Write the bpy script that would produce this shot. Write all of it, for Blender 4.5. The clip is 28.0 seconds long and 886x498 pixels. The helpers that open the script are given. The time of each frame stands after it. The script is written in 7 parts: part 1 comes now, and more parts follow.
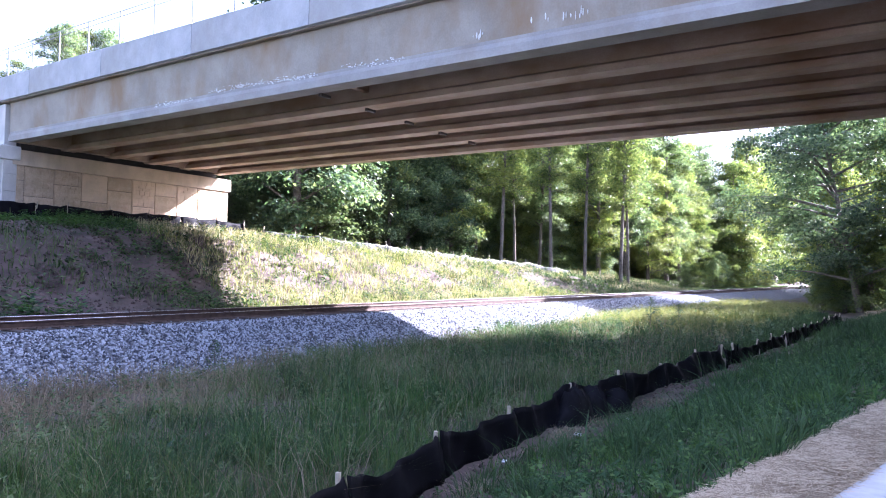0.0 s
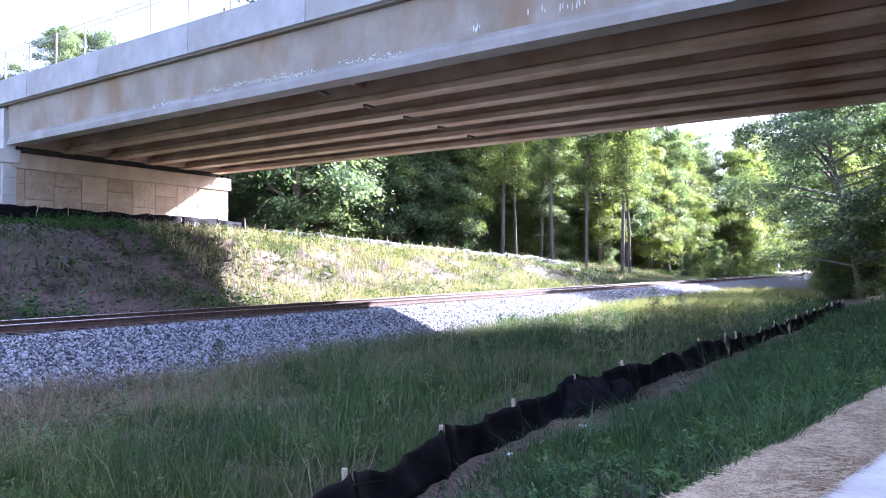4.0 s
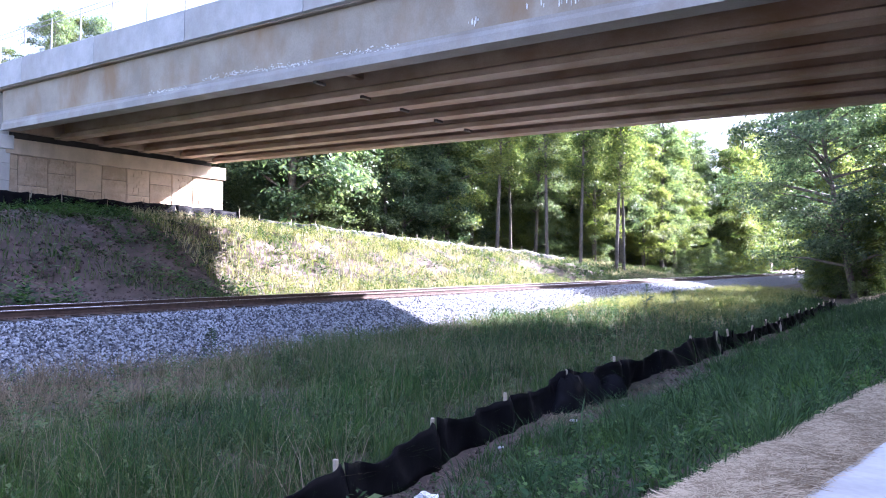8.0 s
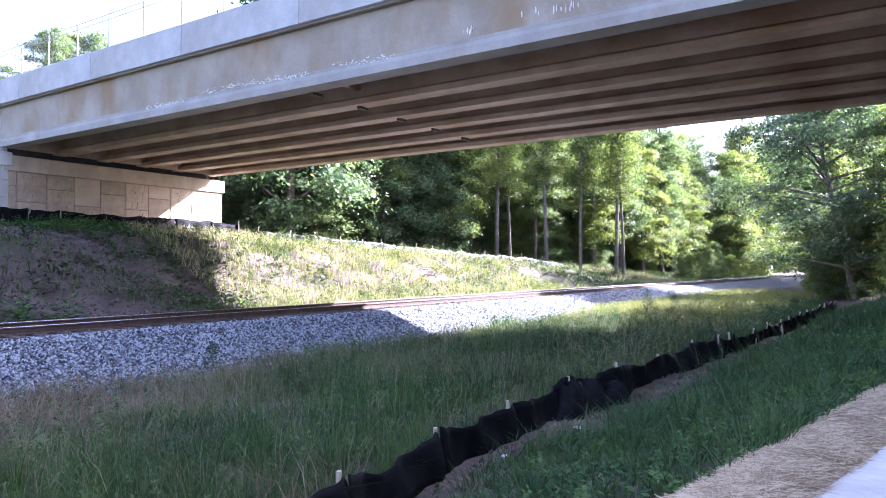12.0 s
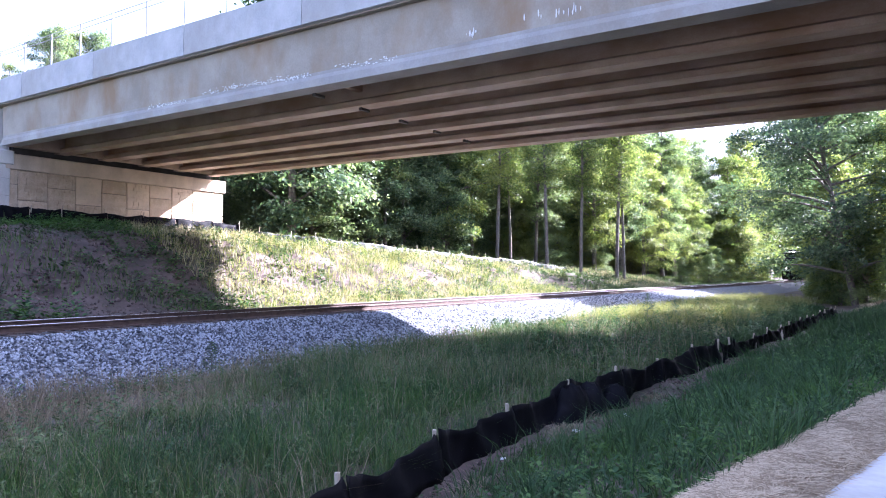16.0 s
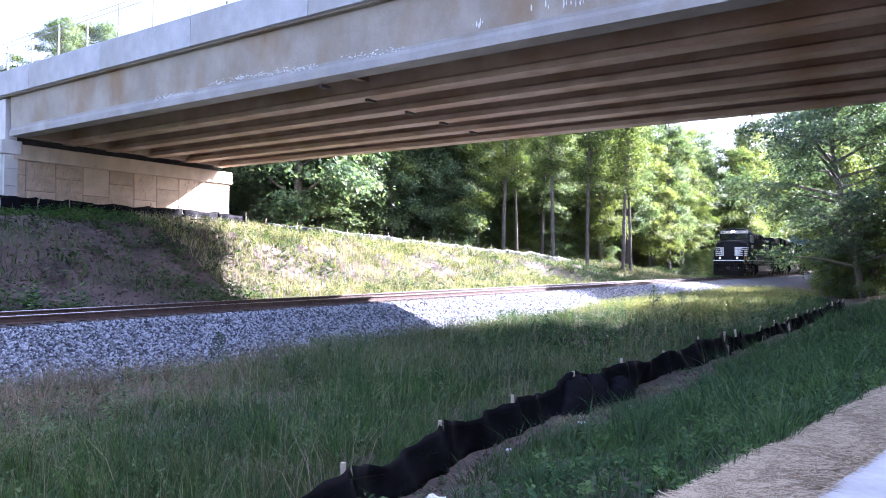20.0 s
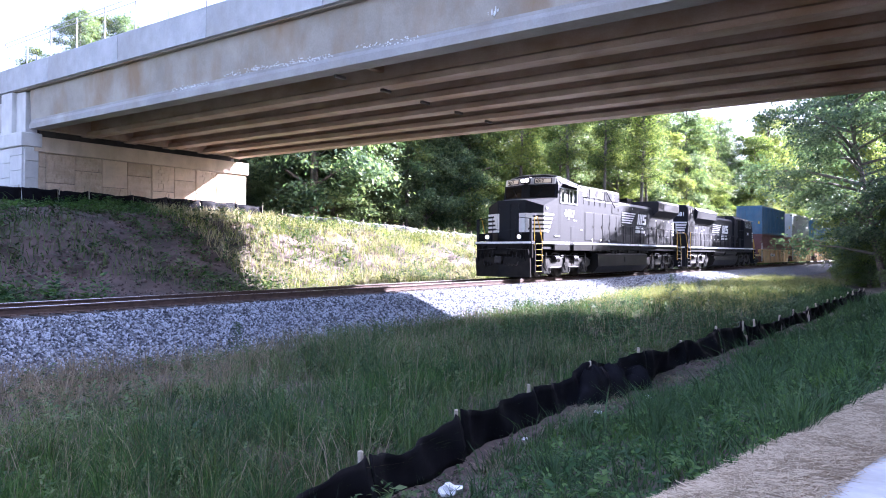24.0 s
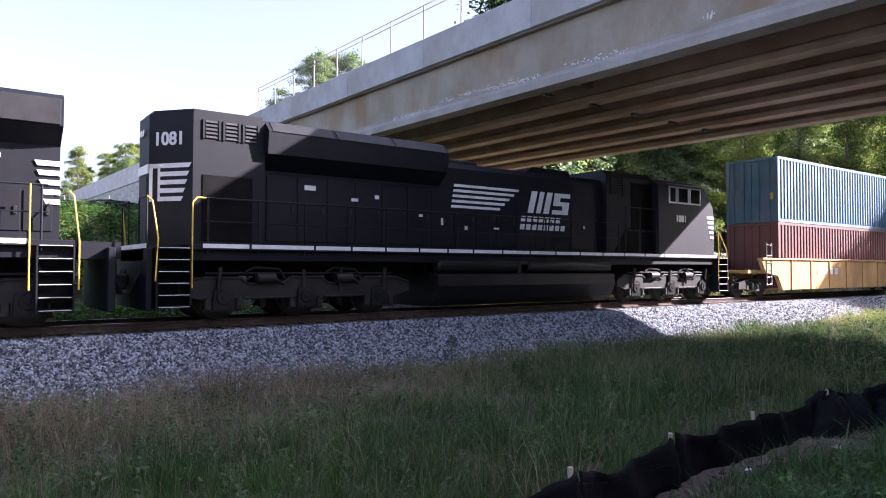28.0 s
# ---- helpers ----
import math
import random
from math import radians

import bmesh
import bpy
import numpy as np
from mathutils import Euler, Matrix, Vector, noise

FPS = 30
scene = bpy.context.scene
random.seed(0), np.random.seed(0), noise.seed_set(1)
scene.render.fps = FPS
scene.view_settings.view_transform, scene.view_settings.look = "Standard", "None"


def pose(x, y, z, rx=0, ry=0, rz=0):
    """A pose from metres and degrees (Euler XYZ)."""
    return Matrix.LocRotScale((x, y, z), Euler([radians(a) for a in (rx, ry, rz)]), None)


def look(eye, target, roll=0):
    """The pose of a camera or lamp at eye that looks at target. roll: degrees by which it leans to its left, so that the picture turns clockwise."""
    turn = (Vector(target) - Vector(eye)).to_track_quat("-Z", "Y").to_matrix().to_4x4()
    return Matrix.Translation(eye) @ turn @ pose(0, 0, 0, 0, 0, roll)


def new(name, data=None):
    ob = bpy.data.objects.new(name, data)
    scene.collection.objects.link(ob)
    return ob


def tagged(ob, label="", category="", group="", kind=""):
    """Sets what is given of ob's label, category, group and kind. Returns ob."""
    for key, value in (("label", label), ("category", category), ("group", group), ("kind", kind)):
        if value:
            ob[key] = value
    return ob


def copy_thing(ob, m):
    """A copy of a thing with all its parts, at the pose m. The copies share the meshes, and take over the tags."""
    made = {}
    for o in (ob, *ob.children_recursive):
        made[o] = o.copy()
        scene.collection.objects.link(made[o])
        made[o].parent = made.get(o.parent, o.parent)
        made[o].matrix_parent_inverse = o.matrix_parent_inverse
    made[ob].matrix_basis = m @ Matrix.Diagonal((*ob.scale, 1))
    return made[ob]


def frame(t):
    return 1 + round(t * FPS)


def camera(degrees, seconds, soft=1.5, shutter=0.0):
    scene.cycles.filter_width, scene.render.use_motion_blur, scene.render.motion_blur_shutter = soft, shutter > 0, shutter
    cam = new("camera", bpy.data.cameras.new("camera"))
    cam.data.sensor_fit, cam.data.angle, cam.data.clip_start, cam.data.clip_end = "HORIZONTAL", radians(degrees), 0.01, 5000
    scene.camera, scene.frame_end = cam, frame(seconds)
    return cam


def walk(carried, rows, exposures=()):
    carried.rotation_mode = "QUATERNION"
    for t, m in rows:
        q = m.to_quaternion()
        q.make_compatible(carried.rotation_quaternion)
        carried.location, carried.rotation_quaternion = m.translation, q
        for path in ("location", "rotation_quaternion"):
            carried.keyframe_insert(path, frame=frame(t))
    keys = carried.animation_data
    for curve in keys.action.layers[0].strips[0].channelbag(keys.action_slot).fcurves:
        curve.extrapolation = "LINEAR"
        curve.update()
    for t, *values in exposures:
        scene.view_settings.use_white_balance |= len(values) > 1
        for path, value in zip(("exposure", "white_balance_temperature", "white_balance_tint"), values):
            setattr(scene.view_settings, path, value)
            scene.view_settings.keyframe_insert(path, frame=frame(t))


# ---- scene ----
cam = camera(65.5, 28.0, soft=1.0)
PATH = [
    (0.0, pose(0.000, 0.000, 1.161, 92.04, -0.97, -55.22)),
    (0.5, pose(0.000, 0.000, 1.161, 91.87, -0.80, -55.36)),
    (1.0, pose(0.000, 0.000, 1.161, 92.33, -0.78, -54.92)),
    (1.5, pose(0.000, 0.000, 1.161, 92.05, -0.76, -55.31)),
    (2.0, pose(0.000, 0.000, 1.161, 91.75, -0.10, -54.79)),
    (2.5, pose(0.000, 0.000, 1.161, 91.76, -0.02, -54.95)),
    (4.5, pose(0.000, 0.000, 1.161, 91.55, 0.24, -55.07)),
    (5.0, pose(0.000, 0.000, 1.161, 91.46, 0.09, -55.17)),
    (5.5, pose(0.000, 0.000, 1.161, 90.42, 0.35, -55.37)),
    (6.0, pose(0.000, 0.000, 1.161, 90.89, -0.08, -54.99)),
    (6.5, pose(0.000, 0.000, 1.161, 91.45, -0.21, -55.18)),
    (7.0, pose(0.000, 0.000, 1.161, 90.98, -1.10, -55.78)),
    (7.5, pose(0.000, 0.000, 1.161, 90.65, -1.29, -55.66)),
    (8.0, pose(0.000, 0.000, 1.161, 91.02, -0.74, -55.54)),
    (8.5, pose(0.000, 0.000, 1.161, 91.28, -0.32, -55.24)),
    (9.0, pose(0.000, 0.000, 1.161, 91.24, -0.09, -55.37)),
    (9.5, pose(0.000, 0.000, 1.161, 91.87, -0.10, -55.08)),
    (10.0, pose(0.000, 0.000, 1.161, 91.28, 0.52, -55.49)),
    (10.5, pose(0.000, 0.000, 1.161, 91.34, 0.37, -55.65)),
    (11.0, pose(0.000, 0.000, 1.161, 91.39, 0.31, -55.82)),
    (11.5, pose(0.000, 0.000, 1.161, 91.54, 0.56, -55.46)),
    (12.0, pose(0.000, 0.000, 1.161, 91.74, 0.32, -55.55)),
    (12.5, pose(0.000, 0.000, 1.161, 91.90, 0.05, -55.98)),
    (14.5, pose(0.000, 0.000, 1.161, 92.17, -0.03, -55.94)),
    (15.0, pose(0.000, 0.000, 1.161, 92.19, 0.03, -55.83)),
    (15.5, pose(0.000, 0.000, 1.161, 92.01, -0.03, -55.60)),
    (16.0, pose(0.000, 0.000, 1.161, 91.92, -0.18, -55.52)),
    (16.5, pose(0.000, 0.000, 1.161, 91.67, -0.37, -56.11)),
    (17.0, pose(0.000, 0.000, 1.161, 91.13, -0.35, -56.10)),
    (17.5, pose(0.000, 0.000, 1.161, 91.27, -1.23, -55.91)),
    (18.0, pose(0.000, 0.000, 1.161, 91.21, -1.57, -55.88)),
    (18.5, pose(0.000, 0.000, 1.161, 90.86, -1.19, -55.92)),
    (19.0, pose(0.000, 0.000, 1.161, 90.90, -0.75, -55.39)),
    (19.5, pose(0.000, 0.000, 1.161, 91.24, -0.53, -55.27)),
    (20.0, pose(0.000, 0.000, 1.161, 91.21, -0.35, -55.02)),
    (20.5, pose(0.000, 0.000, 1.161, 90.99, -0.24, -54.67)),
    (21.0, pose(0.000, 0.000, 1.161, 91.27, -0.39, -55.06)),
    (21.5, pose(0.000, 0.000, 1.161, 91.14, -0.38, -54.85)),
    (23.5, pose(0.000, 0.000, 1.161, 90.69, -0.51, -54.30)),
    (24.0, pose(0.000, 0.000, 1.161, 90.36, -0.18, -53.71)),
    (24.5, pose(0.000, 0.000, 1.161, 90.14, -0.01, -52.53)),
    (25.0, pose(-0.027, -0.003, 1.164, 89.82, 0.73, -48.20)),
    (25.5, pose(-0.055, -0.011, 1.203, 90.22, 1.25, -39.97)),
    (26.0, pose(-0.120, -0.123, 1.191, 91.83, 0.65, -36.14)),
    (26.5, pose(-0.121, -0.127, 1.194, 92.23, 1.07, -36.40)),
    (27.0, pose(-0.125, -0.129, 1.187, 92.02, 0.68, -36.37)),
    (27.5, pose(-0.137, -0.150, 1.184, 91.42, -0.12, -36.44)),
    (28.0, pose(-0.123, -0.133, 1.183, 91.62, -0.13, -36.40)),
]
EXPOSURES = [(0.0, 3.43, 5320, 30), (24.0, 3.4, 5320, 30), (25.0, 3.3, 5550, 24), (26.0, 2.85, 5700, 25), (27.0, 2.5, 5800, 28), (28.0, 2.5, 5850, 29)]
walk(cam, PATH, EXPOSURES)

# ---- light: late sun from beyond the bridge, clear bright sky ----
SUN_DIR = Vector((1.0, -0.55, 0.68)).normalized()
world = bpy.data.worlds.new("world")
scene.world = world
world.use_nodes = True
wn = world.node_tree.nodes
sky = wn.new("ShaderNodeTexSky")
sky.sky_type = "NISHITA"
sky.sun_disc = False
sky.sun_elevation = math.asin(SUN_DIR.z)
sky.sun_rotation = math.atan2(SUN_DIR.x, SUN_DIR.y)
sky.dust_density = 2.5
wn["Background"].inputs["Strength"].default_value = 0.05
haze = wn.new("ShaderNodeHueSaturation")
haze.inputs["Saturation"].default_value = 0.64
haze.inputs["Value"].default_value = 1.38
world.node_tree.links.new(sky.outputs[0], haze.inputs["Color"])
world.node_tree.links.new(haze.outputs[0], wn["Background"].inputs["Color"])
sun = new("sun", bpy.data.lights.new("sun", "SUN"))
sun.data.energy = 5.0
sun.data.angle = radians(0.53)
sun.data.color = (1.0, 0.93, 0.82)
sun.matrix_world = look(SUN_DIR * 300, (0, 0, 0))

# ---- materials ----
def surf(name, c1, c2, scale=4.0, rough=0.8, bump=0.15, metal=0.0, fine=40.0, random_obj=0.0, random_island=0.0,
         stain=None, stain_scale=0.6, stain_amount=0.5, streak=False, spec=0.5, coat=0.0):
    """A two-scale noisy surface: c1 to c2 by coarse noise, fine grain on top, optional stains of their own shape."""
    m = bpy.data.materials.new(name)
    m.use_nodes = True
    nt = m.node_tree
    n, l = nt.nodes, nt.links
    bsdf = n["Principled BSDF"]
    tc = n.new("ShaderNodeTexCoord")
    co = tc.outputs["Object"]
    big = n.new("ShaderNodeTexNoise")
    big.inputs["Scale"].default_value = scale
    big.inputs["Detail"].default_value = 5
    small = n.new("ShaderNodeTexNoise")
    small.inputs["Scale"].default_value = fine
    small.inputs["Detail"].default_value = 3
    for t in (big, small):
        l.new(co, t.inputs["Vector"])
    ramp = n.new("ShaderNodeValToRGB")
    ramp.color_ramp.elements[0].position, ramp.color_ramp.elements[1].position = 0.3, 0.7
    ramp.color_ramp.elements[0].color = (*c1, 1)
    ramp.color_ramp.elements[1].color = (*c2, 1)
    mixv = n.new("ShaderNodeMath")
    mixv.operation = "MULTIPLY_ADD"
    l.new(small.outputs["Fac"], mixv.inputs[0])
    mixv.inputs[1].default_value = 0.45
    off = n.new("ShaderNodeMath")
    off.operation = "MULTIPLY_ADD"
    l.new(big.outputs["Fac"], off.inputs[0])
    off.inputs[1].default_value = 1.0
    off.inputs[2].default_value = -0.22
    l.new(off.outputs[0], mixv.inputs[2])
    fac = mixv.outputs[0]
    if random_obj or random_island:
        if random_obj:
            r = n.new("ShaderNodeObjectInfo").outputs["Random"]
            amt = random_obj
        else:
            r = n.new("ShaderNodeNewGeometry").outputs["Random Per Island"]
            amt = random_island
        a = n.new("ShaderNodeMath")
        a.operation = "MULTIPLY_ADD"
        l.new(r, a.inputs[0])
        a.inputs[1].default_value = amt
        s = n.new("ShaderNodeMath")
        s.operation = "SUBTRACT"
        l.new(fac, s.inputs[0])
        s.inputs[1].default_value = amt / 2
        l.new(s.outputs[0], a.inputs[2])
        fac = a.outputs[0]
    l.new(fac, ramp.inputs["Fac"])
    col = ramp.outputs["Color"]
    if stain:
        st = n.new("ShaderNodeTexNoise")
        st.inputs["Scale"].default_value = stain_scale
        st.inputs["Detail"].default_value = 6
        st.inputs["Roughness"].default_value = 0.65
        if streak:
            mp = n.new("ShaderNodeMapping")
            mp.inputs["Scale"].default_value = streak
            l.new(co, mp.inputs["Vector"])
            l.new(mp.outputs[0], st.inputs["Vector"])
        else:
            l.new(co, st.inputs["Vector"])
        sr = n.new("ShaderNodeValToRGB")
        sr.color_ramp.elements[0].position, sr.color_ramp.elements[1].position = 0.45, 0.68
        sr.color_ramp.elements[0].color = (0, 0, 0, 1)
        sr.color_ramp.elements[1].color = (stain_amount,) * 3 + (1,)
        l.new(st.outputs["Fac"], sr.inputs["Fac"])
        mx = n.new("ShaderNodeMix")
        mx.data_type = "RGBA"
        l.new(sr.outputs["Color"], mx.inputs["Factor"])
        l.new(col, mx.inputs[6])
        mx.inputs[7].default_value = (*stain, 1)
        col = mx.outputs[2]
    l.new(col, bsdf.inputs["Base Color"])
    rr = n.new("ShaderNodeMapRange")
    l.new(small.outputs["Fac"], rr.inputs["Value"])
    rr.inputs["To Min"].default_value = max(0.02, rough - 0.12)
    rr.inputs["To Max"].default_value = min(1.0, rough + 0.12)
    l.new(rr.outputs[0], bsdf.inputs["Roughness"])
    bsdf.inputs["Metallic"].default_value = metal
    bsdf.inputs["Specular IOR Level"].default_value = spec
    bsdf.inputs["Coat Weight"].default_value = coat
    if bump:
        b = n.new("ShaderNodeBump")
        b.inputs["Strength"].default_value = bump
        b.inputs["Distance"].default_value = 0.02
        l.new(fac, b.inputs["Height"])
        l.new(b.outputs[0], bsdf.inputs["Normal"])
    return m


def foliage(name, c1, c2, c3, trans=0.35, rough=0.55):
    """Leaves or blades: colour by island, with light let through."""
    m = bpy.data.materials.new(name)
    m.use_nodes = True
    nt = m.node_tree
    n, l = nt.nodes, nt.links
    bsdf = n["Principled BSDF"]
    geo = n.new("ShaderNodeNewGeometry")
    tc = n.new("ShaderNodeTexCoord")
    ns = n.new("ShaderNodeTexNoise")
    ns.inputs["Scale"].default_value = 0.5
    l.new(tc.outputs["Object"], ns.inputs["Vector"])
    info = n.new("ShaderNodeObjectInfo")
    add = n.new("ShaderNodeMath")
    add.operation = "MULTIPLY_ADD"
    l.new(geo.outputs["Random Per Island"], add.inputs[0])
    add.inputs[1].default_value = 0.55
    l.new(ns.outputs["Fac"], add.inputs[2])
    add2 = n.new("ShaderNodeMath")
    add2.operation = "MULTIPLY_ADD"
    l.new(info.outputs["Random"], add2.inputs[0])
    add2.inputs[1].default_value = 0.35
    l.new(add.outputs[0], add2.inputs[2])
    ramp = n.new("ShaderNodeValToRGB")
    e = ramp.color_ramp.elements
    e[0].position, e[0].color = 0.45, (*c1, 1)
    e[1].position, e[1].color = 1.25, (*c3, 1)
    mid = e.new(0.85)
    mid.color = (*c2, 1)
    l.new(add2.outputs[0], ramp.inputs["Fac"])
    l.new(ramp.outputs["Color"], bsdf.inputs["Base Color"])
    bsdf.inputs["Roughness"].default_value = rough
    bsdf.inputs["Specular IOR Level"].default_value = 0.3
    tr = n.new("ShaderNodeBsdfTranslucent")
    gain = n.new("ShaderNodeMix")
    gain.data_type = "RGBA"
    gain.blend_type = "MULTIPLY"
    gain.inputs["Factor"].default_value = 1.0
    l.new(ramp.outputs["Color"], gain.inputs[6])
    gain.inputs[7].default_value = (1.36, 1.44, 0.8, 1)
    l.new(gain.outputs[2], tr.inputs["Color"])
    mx = n.new("ShaderNodeMixShader")
    mx.inputs["Fac"].default_value = trans
    l.new(bsdf.outputs[0], mx.inputs[1])
    l.new(tr.outputs[0], mx.inputs[2])
    l.new(mx.outputs[0], n["Material Output"].inputs["Surface"])
    return m


def glow(name, colour, strength):
    m = bpy.data.materials.new(name)
    m.use_nodes = True
    b = m.node_tree.nodes["Principled BSDF"]
    b.inputs["Base Color"].default_value = (*colour, 1)
    b.inputs["Emission Color"].default_value = (*colour, 1)
    b.inputs["Emission Strength"].default_value = strength
    return m


CONCRETE = surf("concrete", (0.35, 0.365, 0.38), (0.48, 0.495, 0.51), 1.2, 0.85, 0.12, fine=18, stain=(0.25, 0.23, 0.19), stain_scale=1.0,
                stain_amount=0.45, streak=(1.6, 0.5, 0.25))
# streaky weathering; reddish light off the ground is also mixed into these colours
GIRDER = surf("girder_concrete", (0.36, 0.285, 0.22), (0.5, 0.41, 0.33), 0.9, 0.85, 0.1, fine=22, stain=(0.28, 0.16, 0.08), stain_scale=0.7,
              stain_amount=0.75, streak=(1.0, 0.35, 0.9))
FASCIA = surf("fascia_concrete", (0.26, 0.238, 0.196), (0.37, 0.342, 0.288), 0.8, 0.85, 0.12, fine=20, stain=(0.25, 0.175, 0.1), stain_scale=0.55,
              stain_amount=0.9, streak=(1.0, 0.8, 0.4))
FLANGE = surf("flange_concrete", (0.27, 0.268, 0.258), (0.38, 0.376, 0.36), 0.9, 0.85, 0.12, fine=20, stain=(0.24, 0.2, 0.15), stain_scale=0.7, stain_amount=0.5, streak=(1.0, 0.8, 0.5))
PALE_CONCRETE = surf("pale_concrete", (0.5, 0.5, 0.48), (0.64, 0.64, 0.62), 1.4, 0.85, 0.1, fine=25, stain=(0.4, 0.4, 0.38), stain_scale=1.0, stain_amount=0.4, streak=(1, 1, 0.3))
EFFLORESCENCE = surf("lime_bloom", (0.6, 0.62, 0.62), (0.78, 0.8, 0.8), 5, 0.9, 0.1)
PANEL = surf("wall_panel", (0.46, 0.36, 0.25), (0.68, 0.55, 0.41), 2.5, 0.9, 0.5, fine=14, random_obj=0.5, stain=(0.3, 0.26, 0.2), stain_scale=1.2, stain_amount=0.4)
JOINT = surf("joint_filler", (0.1, 0.1, 0.09), (0.16, 0.15, 0.14), 5, 0.95, 0.1)
GALV = surf("galvanised_steel", (0.22, 0.23, 0.24), (0.34, 0.35, 0.36), 8, 0.55, 0.05, metal=0.4)
SOIL = surf("red_soil", (0.058, 0.041, 0.036), (0.12, 0.085, 0.073), 1.6, 0.95, 0.9, fine=12, stain=(0.035, 0.04, 0.022), stain_scale=0.35, stain_amount=0.8)
CLOD = surf("soil_clods", (0.045, 0.032, 0.028), (0.14, 0.1, 0.086), 5, 0.95, 0.5, fine=20, random_island=0.8)
RAIL_RUST = surf("rail_rust", (0.05, 0.03, 0.024), (0.095, 0.06, 0.045), 6, 0.85, 0.2, fine=60)
RAIL_TOP = surf("rail_head", (0.45, 0.43, 0.42), (0.6, 0.58, 0.56), 3, 0.28, 0.02, metal=0.9)
TIE = surf("tie_wood", (0.045, 0.034, 0.028), (0.11, 0.085, 0.07), 5, 0.9, 0.6, fine=30, random_obj=0.5)
BALLAST_BED = surf("ballast_bed", (0.035, 0.037, 0.042), (0.16, 0.165, 0.18), 22, 0.9, 1.0, fine=70)
STONE = surf("ballast_stone", (0.036, 0.042, 0.056), (0.38, 0.405, 0.455), 6, 0.85, 0.3, fine=60, random_island=0.9)
FABRIC = surf("silt_fabric", (0.004, 0.004, 0.005), (0.009, 0.009, 0.012), 3, 0.6, 0.25, fine=90, spec=0.05)
STAKE = surf("stake_wood", (0.32, 0.27, 0.2), (0.5, 0.44, 0.34), 6, 0.85, 0.4, fine=50)
STRAW = surf("straw", (0.24, 0.185, 0.115), (0.52, 0.43, 0.3), 3, 0.85, 0.2, fine=50, random_island=0.9)
STRAW_BED = surf("straw_mat", (0.12, 0.08, 0.045), (0.36, 0.27, 0.16), 9, 0.95, 0.9, fine=40)
BARK = surf("bark", (0.06, 0.05, 0.042), (0.17, 0.15, 0.13), 5, 0.95, 0.8, fine=25)
LEAF = foliage("leaves", (0.03, 0.058, 0.022), (0.09, 0.133, 0.042), (0.2, 0.232, 0.076), 0.46, 0.45)
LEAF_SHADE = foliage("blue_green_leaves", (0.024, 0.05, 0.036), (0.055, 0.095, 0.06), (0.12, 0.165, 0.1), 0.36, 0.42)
LEAF_DARK = foliage("dark_leaves", (0.036, 0.068, 0.044), (0.08, 0.13, 0.072), (0.175, 0.225, 0.115), 0.48, 0.42)
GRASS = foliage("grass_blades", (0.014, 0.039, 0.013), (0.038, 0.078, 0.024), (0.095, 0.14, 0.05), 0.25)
# deep green; on the near slope it also carries the bridge's shade as colour
DEEP_GRASS = foliage("deep_green_grass", (0.008, 0.029, 0.011), (0.02, 0.056, 0.02), (0.05, 0.098, 0.037), 0.22)
# dry grass, paler than its own colour to carry the sun on it
STRAW_GRASS = foliage("sunlit_dry_grass", (0.11, 0.096, 0.056), (0.21, 0.185, 0.11), (0.37, 0.335, 0.225), 0.3, 0.7)
DRY = foliage("dry_grass", (0.1, 0.078, 0.06), (0.17, 0.13, 0.1), (0.28, 0.23, 0.175), 0.22, 0.7)
PALE_GRASS = foliage("pale_grass", (0.05, 0.062, 0.032), (0.11, 0.12, 0.064), (0.24, 0.23, 0.14), 0.25, 0.7)
LUSH = foliage("lush_weeds", (0.013, 0.045, 0.017), (0.033, 0.09, 0.026), (0.085, 0.16, 0.045), 0.35)
# weeds of the lit strips: sunlight is mixed into the yellow-green
SUN_WEED = foliage("sunlit_weeds", (0.055, 0.085, 0.024), (0.125, 0.155, 0.048), (0.24, 0.24, 0.1), 0.4, 0.65)
PAPER = surf("white_litter", (0.7, 0.7, 0.7), (0.85, 0.85, 0.85), 8, 0.6, 0.3)
BLACK = surf("black_paint", (0.0009, 0.0017, 0.005), (0.0018, 0.003, 0.0085), 1.6, 0.63, 0.05, fine=30, stain=(0.009, 0.009, 0.01), stain_scale=1.2, stain_amount=0.4,
             streak=(1.6, 1.6, 0.35), spec=0.32)
GRIME = surf("grimy_steel", (0.005, 0.0043, 0.004), (0.022, 0.019, 0.017), 3, 0.6, 0.35, fine=30, spec=0.42)
TANK = surf("tank_paint", (0.006, 0.006, 0.0068), (0.013, 0.0128, 0.013), 1.5, 0.45, 0.08, fine=20, stain=(0.026, 0.024, 0.022), stain_scale=1.0, stain_amount=0.5, streak=(1, 1, 0.4), spec=0.24)
WHITE = surf("white_paint", (0.68, 0.68, 0.68), (0.82, 0.82, 0.82), 4, 0.5, 0.03)
YELLOW = surf("yellow_paint", (0.62, 0.38, 0.03), (0.75, 0.5, 0.06), 6, 0.5, 0.05)
STEEL = surf("bare_steel", (0.32, 0.31, 0.3), (0.5, 0.48, 0.46), 4, 0.4, 0.05, metal=0.9)
GREY = surf("grey_grille", (0.12, 0.115, 0.105), (0.22, 0.205, 0.18), 8, 0.7, 0.2)
# weathered streaks, made pale to carry the glare of the sunlit side
BLUE_BOX = surf("blue_container", (0.013, 0.085, 0.165), (0.024, 0.13, 0.235), 1.5, 0.64, 0.05, spec=1.0, stain=(0.2, 0.21, 0.22), stain_scale=1.0, stain_amount=0.35, streak=(1, 1, 0.4))
TEAL_BOX = surf("teal_container", (0.015, 0.075, 0.09), (0.025, 0.11, 0.13), 1.5, 0.55, 0.05)
